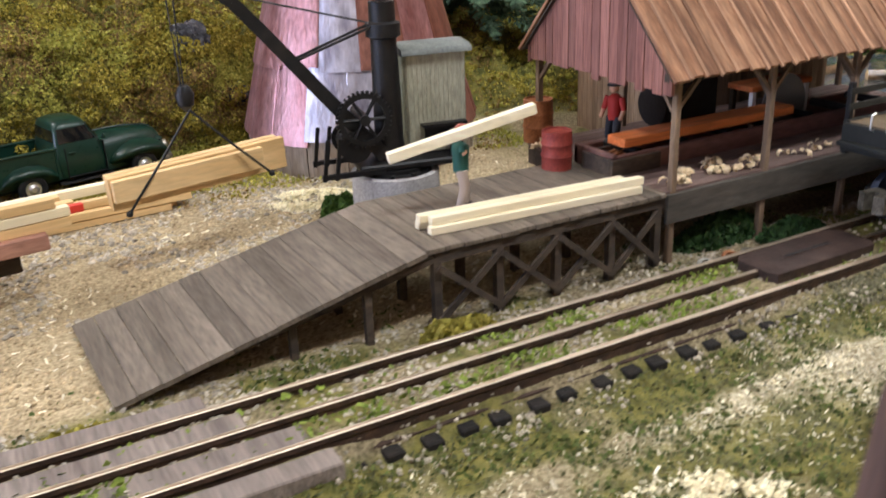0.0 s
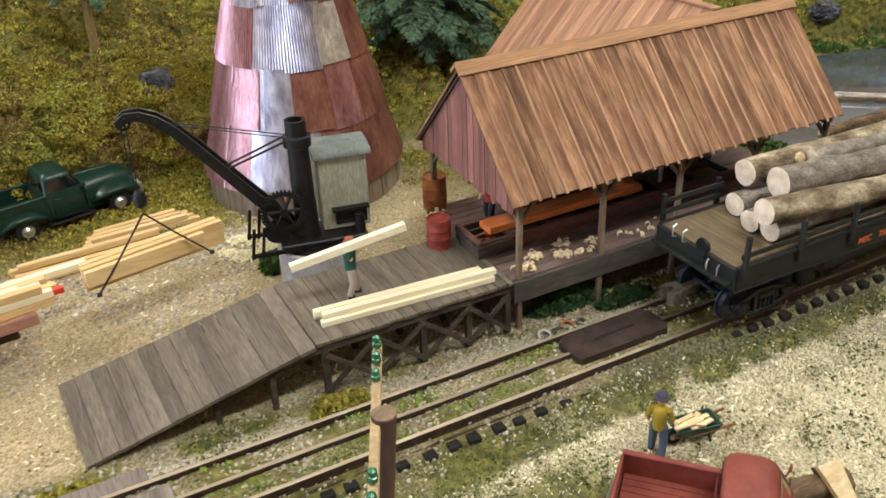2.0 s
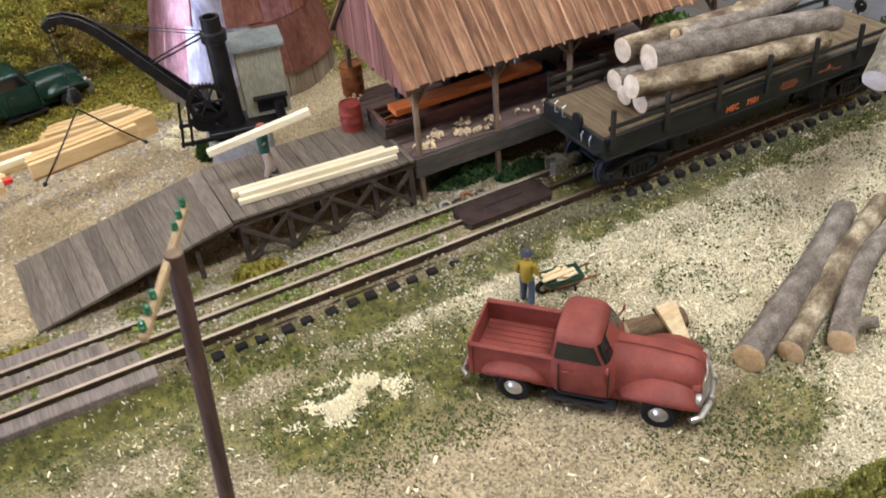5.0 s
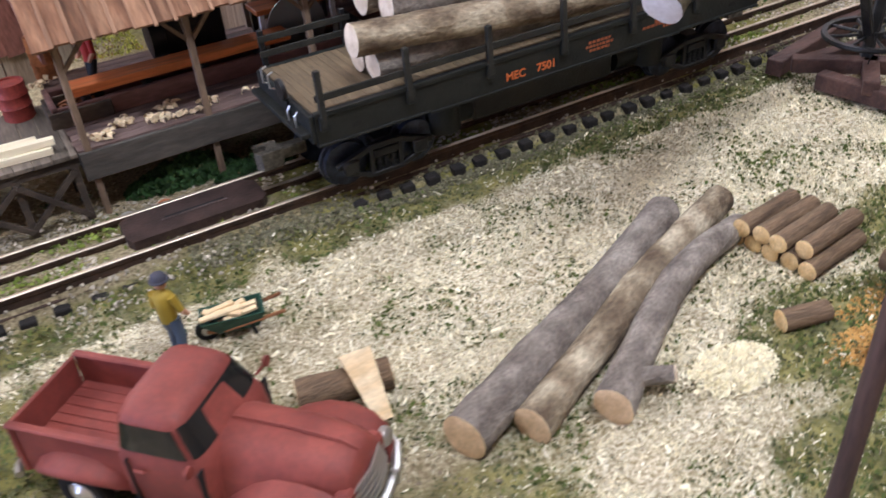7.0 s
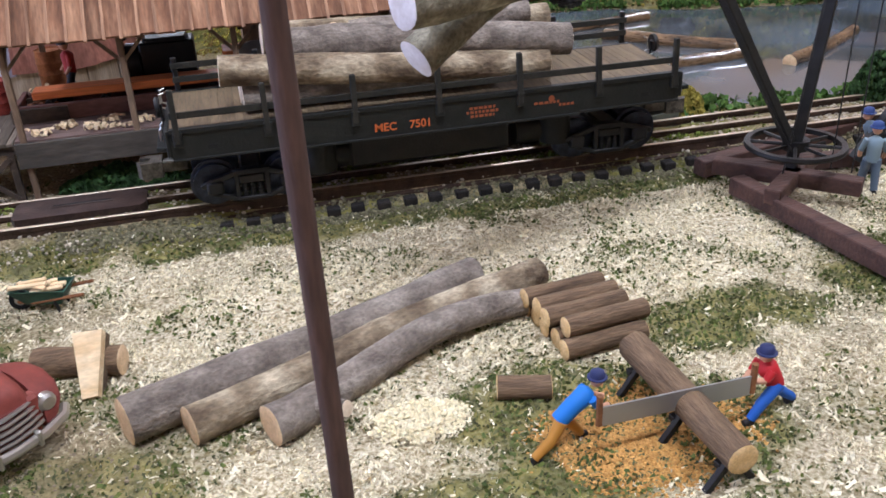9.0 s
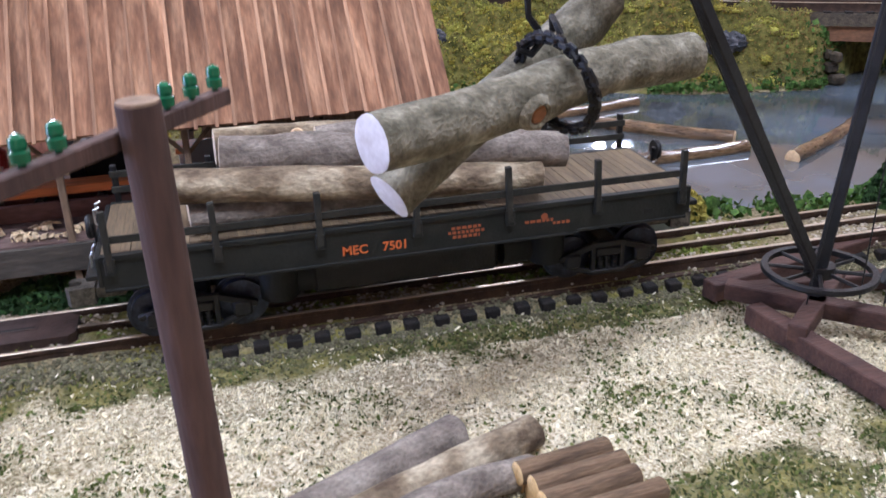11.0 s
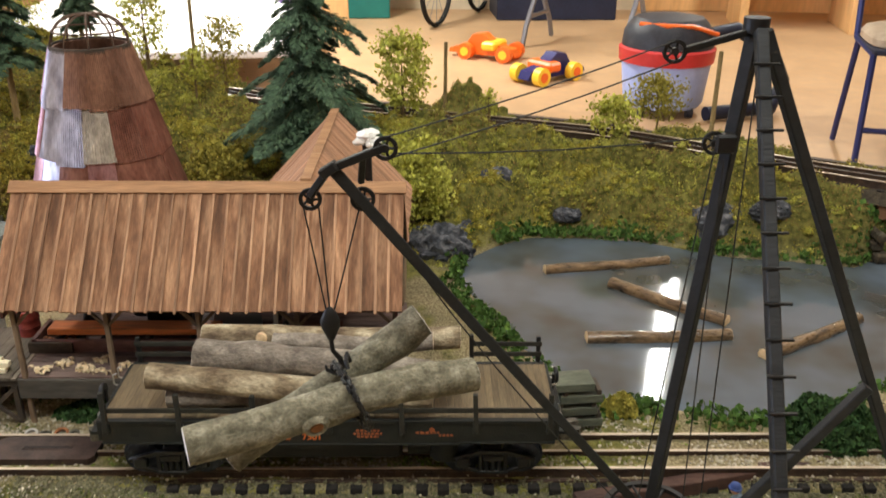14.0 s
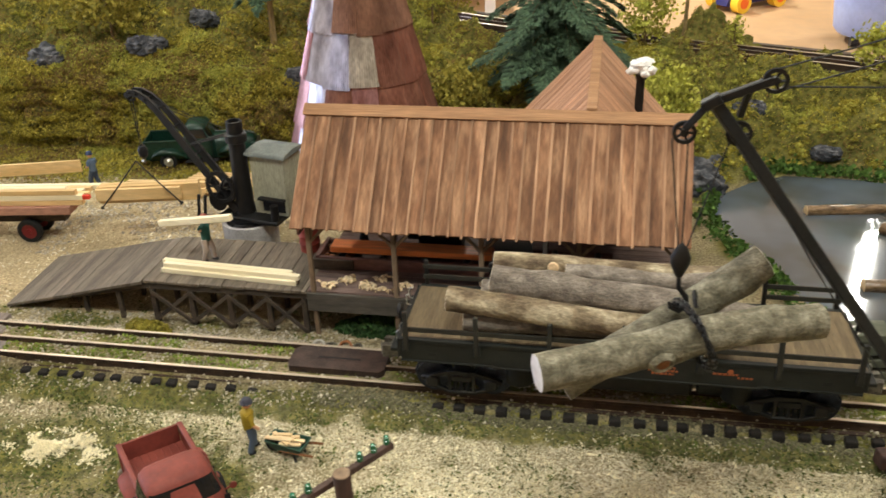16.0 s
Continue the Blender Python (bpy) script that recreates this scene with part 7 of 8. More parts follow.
def shavings():
    """Curled shavings in drifts on the shed's deck."""
    rnd = random.Random(12)
    verts, faces = [], []
    for cx, cy, sx, sy, n in ((8, 58, 6, 4, 18), (20, 68, 8, 4, 24), (36, 61, 8, 4, 26), (42, 72, 7, 4, 12), (46, 58, 5, 3, 8), (56, 64, 12, 6, 12), (100, 60, 30, 5, 12), (-4, 150, 8, 6, 14)):
        for _ in range(n):
            x, y = rnd.gauss(cx, sx * 0.5), rnd.gauss(cy, sy * 0.5)
            if y < 53.5:
                continue
            z = 20.0 + abs(rnd.gauss(0, 0.4))
            a, r, w, turn = rnd.uniform(0, 6.28), rnd.uniform(0.8, 2.2), rnd.uniform(0.6, 1.6), rnd.uniform(2.0, 5.5)
            d = Vector((math.cos(a), math.sin(a), rnd.uniform(-0.3, 0.3)))
            s = Vector((-math.sin(a), math.cos(a), 0))
            prev = None
            for q in range(7):
                t = turn * q / 6
                p = Vector((x, y, z + 0.8)) + s * r * math.cos(t) + Vector((0, 0, 1)) * r * math.sin(t) + d * q * 0.25
                verts += [(p - d * w)[:], (p + d * w)[:]]
                k = len(verts)
                if prev is not None:
                    faces.append((prev, prev + 1, k - 1, k - 2))
                prev = k - 2
    me = raw_mesh("wood_shavings", verts, faces, pale_shaving)
    tagged(new("wood_shavings", me), "curly pale wood shavings on the saw shed's deck", "wood shavings", kind="stuff")


shavings()


def scrap():
    """Spare wheels and a buckled hoop thrown down beside the dock."""
    for x, y, r, tilt, mt in ((6, 34, 4.4, 24, dull_chrome), (15, 33, 4.0, -18, coupler_iron), (24, 37, 4.6, 30, rust_drum), (33, 35, 3.4, 10, coupler_iron)):
        ob = thing("scrap_wheel", x, y, at_ground(x, y) + 0.4, 0, "small worn metal wheel lying in the weeds", "wheel", "scrap beside the track", rx=tilt)
        bm = nb()
        lathe(bm, [(r - 1.4, 0), (r, 0), (r + 0.3, 1.2), (r, 2.2), (r - 1.4, 2.2)], 22)
        part("ring", bm, mt, ob)


scrap()

# ---------------------------------------------------------------- loose cover: chips, stones, moss, leaves
rng = np.random.default_rng(7)


def stuff(name, me, label, category):
    return tagged(new(name, me), label, category, kind="stuff")


def rot_rand(n, flat=1.0):
    """n random frames; flat below 1 keeps the third axis near upright."""
    z = rng.normal(size=(n, 3)) * [flat, flat, 1.0 if flat >= 1 else 1.0]
    if flat < 1:
        z[:, 2] = 1.0
    z /= np.linalg.norm(z, axis=1, keepdims=True)
    x = rng.normal(size=(n, 3))
    x -= z * (x * z).sum(1, keepdims=True)
    x /= np.linalg.norm(x, axis=1, keepdims=True)
    return x, np.cross(z, x), z


def flakes(name, pos, size, aspect, flat, mat, label, category, lift=0.3):
    """Small four-cornered chips."""
    n = len(pos)
    x, y, z = rot_rand(n, flat)
    s = size * rng.uniform(0.5, 1.5, n)[:, None]
    a = s / aspect * rng.uniform(0.7, 1.3, n)[:, None]
    c = pos + [0, 0, lift] + z * 0
    v = np.stack([c - x * s - y * a, c + x * s - y * a * 0.8, c + x * s * 0.9 + y * a, c - x * s * 0.9 + y * a * 0.9], 1).reshape(-1, 3)
    f = np.arange(4 * n).reshape(-1, 4)
    return stuff(name, raw_mesh(name, v, f, mat), label, category)


ICO = nb()
bmesh.ops.create_icosphere(ICO, subdivisions=1, radius=1.0)
ICO_V = np.array([v.co[:] for v in ICO.verts])
ICO_F = np.array([[v.index for v in f.verts] for f in ICO.faces])
ICO.free()


def lumps(name, pos, size, squash, rough, mat, label, category, base=(ICO_V, ICO_F), smooth_faces=False):
    """Uneven little clods or stones."""
    n = len(pos)
    V, F = base
    k = len(V)
    x, y, z = rot_rand(n, 1.0)
    s = (size * rng.uniform(0.55, 1.5, n))[:, None, None]
    w = V[None] * (1 + rough * rng.uniform(-1, 1, (n, k, 1)))
    v = (w[..., 0:1] * x[:, None] + w[..., 1:2] * y[:, None] + w[..., 2:3] * z[:, None]) * s
    v[..., 2] *= squash
    v = (v + pos[:, None]).reshape(-1, 3)
    f = (F[None] + (np.arange(n) * k)[:, None, None]).reshape(-1, 3)
    return stuff(name, raw_mesh(name, v, f, mat, smooth_faces), label, category)


def scatter(n, x0, x1, y0, y1, weight):
    x, y = rng.uniform(x0, x1, n), rng.uniform(y0, y1, n)
    keep = rng.uniform(0, 1, n) < weight(x, y)
    x, y = x[keep], y[keep]
    return np.stack([x, y, ground_z(x, y)], -1)


def off_track(x, y):
    return (np.abs(y) > 19).astype(float) + 0.0


def dry(x, y):
    return (pond_distance(x, y) > 2).astype(float)


# sawdust and wood chips of the log yard
orange_pit = lambda x, y: (1 - smooth(np.hypot((x - 228) / 46, (y + 222) / 32), 0.5, 1.05)) * smooth(fbm(x, y, 18, 68), 0.25, 0.5)
p = scatter(420000, -330, 520, -300, -20, lambda x, y: np.clip(cover(x, y)[0] * 1.15 + 0.04, 0, 1) * (np.abs(y) > 29) * (1 - 0.5 * cover(x, y)[1]) * smooth(fbm(x, y, 12, 61), 0.2, 0.7) * (1 - 0.9 * orange_pit(x, y)))
flakes("wood_chips", p, 0.78, 3.2, 1.1, saw_chip, "pale wood chips and sawdust over the log yard", "wood chips", 0.35)
p = scatter(26000, -330, 520, -300, -26, lambda x, y: (0.07 + 0.75 * cover(x, y)[0]) * (0.3 + smooth(fbm(x, y, 9, 84), 0.4, 0.65)) * (1 - 0.7 * cover(x, y)[1]))
p = np.concatenate([p, scatter(1500, -330, 30, 60, 300, lambda x, y: smooth(fbm(x, y, 40, 80), 0.4, 0.6))])
flakes("wood_slivers", p, 1.65, 3.4, 0.8, saw_chip, "long pale slivers of wood on the ground", "wood chips", 0.6)
p = scatter(26000, -300, 420, 20, 62, lambda x, y: np.clip(cover(x, y)[0] * 0.9 + 0.22, 0, 1) * smooth(fbm(x, y, 10, 62), 0.3, 0.65) * dry(x, y))
flakes("trackside_chips", p, 1.2, 1.9, 0.5, stone_chip, "pale stone chips beside the track", "gravel", 0.3)
p = scatter(4200, -330, -60, 140, 300, lambda x, y: cover(x, y)[2] * smooth(fbm(x, y, 30, 83), 0.4, 0.6))
lumps("road_stones", p, 1.35, 0.75, 0.35, stone_chip, "larger pale stones strewn over the yard road", "gravel")
p = scatter(30000, -440, 60, 62, 330, lambda x, y: cover(x, y)[2] * smooth(fbm(x, y, 12, 63), 0.25, 0.65))
lumps("road_gravel", p, 0.85, 0.7, 0.25, road_chip, "tan gravel of the yard road", "gravel")
p = scatter(30000, -300, 140, -330, -60, lambda x, y: cover(x, y)[2] * 0.8)
lumps("dirt_gravel", p, 0.65, 0.7, 0.25, dirt_chip, "grey-tan gravel of the dirt patch", "gravel")
p = scatter(22000, -620, 900, -34, 34, lambda x, y: 0.85 * smooth(fbm(x, y, 18, 65), 0.3, 0.6) * dry(x, y) * np.where(np.abs(y) < 18, 0.9, 0.75) * np.where((y < -18) & (x > 40), 0.15, 1))
lumps("ballast", p, 0.85, 0.8, 0.3, stone_chip, "pale ballast stones between and beside the rails", "gravel")
p = scatter(150000, -330, 520, -300, -19.5, lambda x, y: 0.014 + 0.07 * smooth(fbm(x, y, 30, 64), 0.48, 0.65) + 0.55 * cover(x, y)[1] + 0.5 * (y > -34))
flakes("dark_bits", p, 0.55, 1.9, 0.9, turf_dark, "dark green flecks among the chips", "grass", 0.5)
p = scatter(9000, 20, 620, -32, -18.5, lambda x, y: np.interp(y, [-32, -27, -18], [0.15, 0.9, 0.9]))
lumps("dark_ballast", p, 0.95, 0.8, 0.3, ballast_dark, "dark earthy ballast between the tie ends", "gravel")
p = scatter(24000, 170, 290, -270, -180, orange_pit)
lumps("saw_dust_heap", p, 0.7, 0.6, 0.3, saw_orange, "orange sawdust round the saw trestles", "sawdust")
pale_heap = lambda x, y: np.maximum.reduce([(1 - smooth(np.hypot((x + 104) / 30, (y - 236) / 26), 0.3, 1.0)) * smooth(fbm(x, y, 13, 79), 0.36, 0.56), 1 - smooth(np.hypot((x - 158) / 20, (y + 196) / 13), 0.5, 1.0), (1 - smooth(np.hypot((x + 117) / 38, (y + 87) / 19), 0.2, 1.0)) * smooth(fbm(x, y, 11, 78), 0.42, 0.58)])
p = np.concatenate([scatter(14000, 136, 181, -212, -180, pale_heap), scatter(22000, -158, -76, -108, -66, pale_heap), scatter(40000, -140, -70, 205, 270, pale_heap)])
p[:, 2] += 3.2 * rng.uniform(0.3, 1.0, len(p)) * pale_heap(p[:, 0], p[:, 1])
flakes("pale_sawdust", p, 0.7, 1.8, 0.8, new_dust, "small heap of fresh pale sawdust", "sawdust", 0.5)
# tufts between the rails and over the yard
p = scatter(140000, -340, 900, -320, 80, lambda x, y: np.clip(np.clip(cover(x, y)[1] * 1.1, 0, 1) * smooth(fbm(x, y, 20, 66), 0.3, 0.6) + 0.16 * (y < -26) * smooth(fbm(x, y, 42, 69), 0.52, 0.64) * (1 - orange_pit(x, y)), 0, 1) * dry(x, y) * (np.abs(y) > 26))
flakes("ground_turf", p, 0.85, 1.8, 1.1, turf_green, "fine green ground turf", "grass", 0.7)
p = scatter(16000, -420, 420, -15, 15, lambda x, y: (0.04 + 0.6 * smooth(fbm(x, y, 26, 67), 0.54, 0.68)) * ((np.abs(y) > 3)))
p[:, 2] += 0.4
flakes("track_weeds", p, 0.9, 1.8, 1.0, turf_lime, "lime green weeds between the rails", "grass", 1.0)
# moss and foam over the hill
on_hill = lambda x, y: smooth(y - hill_foot(x), -14, 14) * (y < track2_y(x) - 27) * dry(x, y)
beyond = lambda x, y: (y > track2_y(x) + 28) * (y < track2_y(x) + 58) * 1.0
hill_w = lambda x, y: np.clip(on_hill(x, y) + beyond(x, y), 0, 1)
# foam mounds: rounded clumps that overhang one another, furred with fine leaves
m = scatter(11000, -520, 760, 285, 790, lambda x, y: smooth(y - hill_foot(x), -8, 8) * (y < track2_y(x) - 48) * (pond_distance(x, y) > 14))
m = m[np.hypot(m[:, 0] + 31, m[:, 1] - 326) > 92]
m = m[(np.abs(m[:, 0] - 180) > 74) | (m[:, 1] > 300)][:2600]
mr = rng.uniform(3.0, 8.0, len(m))
m[:, 2] -= mr * rng.uniform(0.0, 0.4, len(m))
tone = rng.normal(0, 0.03, len(m))
squash = rng.uniform(0.45, 0.85, len(m))
V, F = ICO_V, ICO_F
core = (m[:, None] + V[None] * (mr * 0.7)[:, None, None] * np.stack([np.ones(len(m)), np.ones(len(m)), squash], -1)[:, None]).reshape(-1, 3)
stuff("foam_mounds", raw_mesh("foam_mounds", core, (F[None] + (np.arange(len(m)) * len(V))[:, None, None]).reshape(-1, 3), moss_green, True), "rounded clods under the hillside foam", "shrubs")
n_each = (2.4 * mr * mr).astype(int)
who = np.repeat(np.arange(len(m)), n_each)
d = rng.normal(size=(len(who), 3))
d /= np.linalg.norm(d, axis=1, keepdims=True)
d[:, 2] = np.abs(d[:, 2]) * 1.05 - 0.12
wob = 1 + 1.15 * (vnoise(d[:, 0] * 10 + who * 37.0, d[:, 1] * 10 + d[:, 2] * 7, 3.4, 51) - 0.5)
fur = m[who] + d * (mr[who] * wob * rng.uniform(0.78, 1.16, len(who)))[:, None] * np.stack([np.ones(len(who)), np.ones(len(who)), squash[who]], -1)
# leaves on the underside of a mound
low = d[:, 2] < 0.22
# the steep bank behind the yard: leaves stand off it in ledges
n = 90000
wx, wu = rng.uniform(-470, 70, n), rng.uniform(0, 1, n)
steps = np.linspace(-12, 46, 15)
prof = np.maximum.accumulate(np.stack([ground_z(wx, hill_foot(wx) + k) for k in steps]), axis=0)
wz = prof[0] + (prof[-1] - prof[0]) * wu
i = np.clip((prof < wz).sum(0), 1, len(steps) - 1)
pick = np.arange(n)
f = (wz - prof[i - 1, pick]) / np.maximum(prof[i, pick] - prof[i - 1, pick], 0.1)
wy = hill_foot(wx) + steps[i - 1] + (steps[i] - steps[i - 1]) * f
ledge = 15 * np.abs(2 * vnoise(wx, wz * 1.5, 26, 93) - 1) + 7 * np.abs(2 * vnoise(wx, wz * 1.3, 11, 94) - 1)
bank = np.stack([wx, wy - ledge * np.clip(wu * 6, 0, 1) - rng.uniform(0, 1.5, n), wz], -1)[np.hypot(wx + 31, wy - ledge - 326) > 84]
bank_mix = fbm(bank[:, 0], bank[:, 2] * 1.6, 40, 95) + rng.normal(0, 0.05, len(bank))
bank_brown = 0.7 * smooth(fbm(bank[:, 0], bank[:, 2] * 1.6, 34, 96), 0.46, 0.62) > rng.uniform(0.15, 1.0, len(bank))
slope_of = lambda x, y: np.hypot(ground_z(x + 2, y) - ground_z(x - 2, y), ground_z(x, y + 2) - ground_z(x, y - 2)) / 4.0
p = np.concatenate([scatter(560000, -520, 760, 250, 830, lambda x, y: hill_w(x, y) * np.clip(0.27 * np.sqrt(1 + slope_of(x, y) ** 2), 0, 1)), scatter(100000, -470, 120, 372, 460, lambda x, y: on_hill(x, y) * 0.5 * smooth(slope_of(x, y), 1.2, 3.5)), scatter(60000, -460, 70, 262, 415, lambda x, y: cover(x, y)[1] * (np.hypot(x + 31, y - 326) > 80) * (y < hill_foot(x) + 12))])
p[:, 2] += rng.uniform(0.0, 3.0, len(p)) * (0.4 + 1.2 * vnoise(p[:, 0], p[:, 1], 8, 92))
steep = np.abs(ground_z(p[:, 0], p[:, 1] + 3) - ground_z(p[:, 0], p[:, 1] - 3)) / 6.0
# brown in patches, and more of it on steep faces
brown = 0.75 * np.maximum(smooth(fbm(p[:, 0], p[:, 1], 60, 71), 0.44, 0.58), smooth(p[:, 0], 600, 640)) + 0.6 * smooth(steep, 0.9, 2.0) > rng.uniform(0.2, 1.1, len(p))
mix = fbm(p[:, 0], p[:, 1], 55, 91) + rng.normal(0, 0.06, len(p))
fur_mix = fbm(m[:, 0], m[:, 1], 55, 91)[who] + tone[who] + rng.normal(0, 0.03, len(who))
# mounds turn browner in patches and towards their undersides
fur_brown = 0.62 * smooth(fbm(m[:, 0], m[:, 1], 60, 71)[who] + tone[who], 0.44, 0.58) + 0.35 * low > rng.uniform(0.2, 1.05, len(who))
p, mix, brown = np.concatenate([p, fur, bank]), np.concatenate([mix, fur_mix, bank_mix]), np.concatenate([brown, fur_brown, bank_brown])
flakes("brown_leaves", p[brown], 0.82, 1.6, 1.5, moss_brown, "fine brown leaves of the hillside foam, thicker on undersides and steep faces", "shrubs", 0.4)
p, mix = p[~brown], mix[~brown]
flakes("green_leaves", p[mix <= 0.47], 0.82, 1.6, 1.5, moss_green, "fine green leaves of the hillside foam", "shrubs", 0.4)
flakes("moss_leaves", p[mix > 0.47], 0.82, 1.6, 1.5, moss, "fine yellow-green leaves of the hillside foam", "shrubs", 0.4)
# green plants along the shore
shore = lambda x, y: (1 - smooth(pond_distance(x, y), 6, 30)) * dry(x, y) * (np.abs(y) > 34) * np.where(y < 120, 0.75, 1.0)
p = scatter(90000, 270, 880, 30, 440, lambda x, y: shore(x, y) * smooth(fbm(x, y, 24, 73), 0.3, 0.55))
p[:, 2] += rng.uniform(0, 9, len(p)) * (fbm(p[:, 0], p[:, 1], 14, 74) + 0.25)
flakes("shore_plants", p, 1.9, 1.35, 1.8, leaf_green, "green leafy plants along the pond's shore", "plants", 0.6)


def leafy_patch(name, x, y, rx, ry, h, n, mat, label, size=1.6):
    th = thing(name, x, y, at_ground(x, y) - 0.5, 0, label, "bush")
    a, r = rng.uniform(0, 6.283, n), np.sqrt(rng.uniform(0, 1, n))
    u, v = r * np.cos(a), r * np.sin(a)
    top = h * np.sqrt(np.clip(1 - r * r, 0, 1)) * (0.55 + 0.9 * fbm(u * rx + x, v * ry + y, max(rx, 4) * 0.7, 81))
    pos = np.stack([u * rx, v * ry, top * rng.uniform(0.25, 1.0, n) ** 0.5], -1)
    X, Y, Z = rot_rand(n, 2.0)
    s = size * rng.uniform(0.5, 1.5, n)[:, None]
    vv = np.stack([pos - X * s - Y * s * 0.6, pos + X * s - Y * s * 0.6, pos + X * s * 0.9 + Y * s * 0.7, pos - X * s * 0.9 + Y * s * 0.7], 1).reshape(-1, 3)
    ob = new("leaves", raw_mesh("leaves", vv, np.arange(4 * n).reshape(-1, 4), mat))
    ob.parent = th
    bm = nb()
    for k in range(5):
        aa = k * 1.3
        tube(bm, [(0, 0, 0), (rx * 0.3 * math.cos(aa), ry * 0.3 * math.sin(aa), h * 0.4), (rx * 0.6 * math.cos(aa), ry * 0.6 * math.sin(aa), h * 0.75)], [0.8, 0.5, 0.25], 5)
    part("stem", bm, twig, th)
    return th


leafy_patch("bush", -121, 36, 17, 8, 11, 900, leaf_yellow, "dry yellow-brown bush beside the trestle")
leafy_patch("bush", -102, 196, 11, 10, 14, 900, leaf_green, "small round green bush by the crane base")
leafy_patch("bush", 40, 60, 30, 9, 12, 1600, leaf_dark, "dark green bush under the saw shed's edge")
leafy_patch("bush", 72, 44, 22, 7, 7, 700, leaf_dark, "low dark green plants beside the track")
leafy_patch("bush", 515, 20, 34, 24, 34, 5200, leaf_dark, "dense green bush beside the track")
leafy_patch("bush", 575, 6, 40, 26, 30, 5000, leaf_dark, "dense green bush beyond the derrick")
leafy_patch("bush", 390, 62, 12, 8, 14, 800, leaf_yellow, "yellowish bush at the pond's corner")
leafy_patch("bush", 22, -254, 16, 9, 10, 2600, leaf_olive, "low olive bush at the front of the layout", 1.0)
leafy_patch("bush", 58, -262, 24, 12, 14, 5200, leaf_olive, "olive green bush at the front of the layout", 1.0)
leafy_patch("bush", 92, -270, 12, 8, 9, 1800, leaf_olive, "low green bush at the front of the layout", 1.0)
leafy_patch("bush", -262, 42, 22, 7, 5, 500, leaf_yellow, "low dry weeds by the ramp's foot")


# ---------------------------------------------------------------- rocks
for k, (x, y, r, sq) in enumerate([(-133, 446, 20, 0.8), (-124, 403, 15, 0.9), (-290, 412, 20, 0.6), (269, 336, 30, 0.85), (549, 376, 25, 0.95), (330, 428, 16, 0.7), (588, 352, 18, 0.75), (-400, 410, 26, 0.6), (-268, 500, 20, 0.6), (300, 382, 18, 0.6), (400, 400, 14, 0.6), (-97, 392, 11, 0.9)]):
    rk = thing("rock", x, y, at_ground(x, y) - 0.25 * r, 0, "dark grey rock half sunk in the hillside", "rock", "rocks on the hill")
    bm = nb()
    vs = ball(bm, (0, 0, r * 0.12), r * 0.85, 4, (1.2, 0.95, sq), 0.0, k)
    for v in vs:
        v.co *= 1 + 0.3 * noise.noise(v.co * 0.09 + Vector((k * 5, 0, 0))) + 0.2 * abs(noise.noise(v.co * 0.22)) + 0.14 * noise.noise(v.co * 0.5) + 0.08 * noise.noise(v.co * 1.1)
    part("stone", bm, rock_dark, rk, smooth=25)


# ---------------------------------------------------------------- trees


def conifer(x, y, h, r, bare, label, seed, mat, trunk_mat, gap=0.034):
    rnd = np.random.default_rng(seed)
    z0 = at_ground(x, y) - 2
    th = thing("conifer_tree", x, y, z0, 0, label, "tree", "trees on the hill")
    bm = nb()
    tube(bm, [(0, 0, 0), (0.5, 0, h * 0.4), (0, 0.5, h * 0.8), (0, 0, h)], [h * 0.022, h * 0.017, h * 0.008, 0.3], 8)
    trunk = part("trunk", bm, trunk_mat, th)
    bm = nb()
    quads = []
    z = bare
    while z < h * 0.98:
        f = (z - bare) / (h - bare)
        rr = r * (1 - f) ** 0.75 * rnd.uniform(0.6, 1.12)
        n = max(4, int(8 - 3 * f))
        a0 = rnd.uniform(0, 6.28)
        for k in range(n):
            a = a0 + 2 * math.pi * k / n + rnd.uniform(-0.25, 0.25)
            L = rr * rnd.uniform(0.55, 1.15)
            dr = rnd.uniform(0.22, 0.55)
            d = Vector((math.cos(a), math.sin(a), 0))
            tip = Vector((0, 0, z)) + d * L + Vector((0, 0, -dr * L))
            tube(bm, [Vector((0, 0, z)), Vector((0, 0, z)) + d * L * 0.5 + Vector((0, 0, -0.06 * L)), tip], [0.7, 0.45, 0.2], 4)
            s = Vector((-d.y, d.x, 0))
            m = max(7, int(L * 1.6))
            for j in range(m):
                t = (j + 0.6) / m
                w = (0.34 * L * math.sin(math.pi * min(1, t * 0.85 + 0.14)) + 1.2)
                for sd in (-1, -0.4, 0, 0.4, 1):
                    c = Vector((0, 0, z)) + d * L * t + Vector((0, 0, -dr * L * t * t)) + s * sd * w * rnd.uniform(0.35, 0.8) + Vector((0, 0, rnd.uniform(-3.4, 1.6)))
                    e1 = (d * rnd.uniform(0.4, 1) + s * sd * 0.8 + Vector((0, 0, -0.35 + rnd.uniform(-0.2, 0.2)))).normalized() * rnd.uniform(1.9, 3.4)
                    e2 = (s + Vector((0, 0, rnd.uniform(-0.5, 0.5)))).normalized() * rnd.uniform(1.0, 1.9)
                    quads.append([c - e1 - e2, c + e1 - e2 * 0.6, c + e1 * 1.1 + e2 * 0.6, c - e1 + e2])
        z += h * gap * (1.15 - 0.5 * f)
    part("limb", bm, trunk_mat, th)
    v = np.array([[p[:] for p in q] for q in quads]).reshape(-1, 3)
    ob = new("crown", raw_mesh("crown", v, np.arange(len(v)).reshape(-1, 4), mat))
    ob.parent = th
    return th


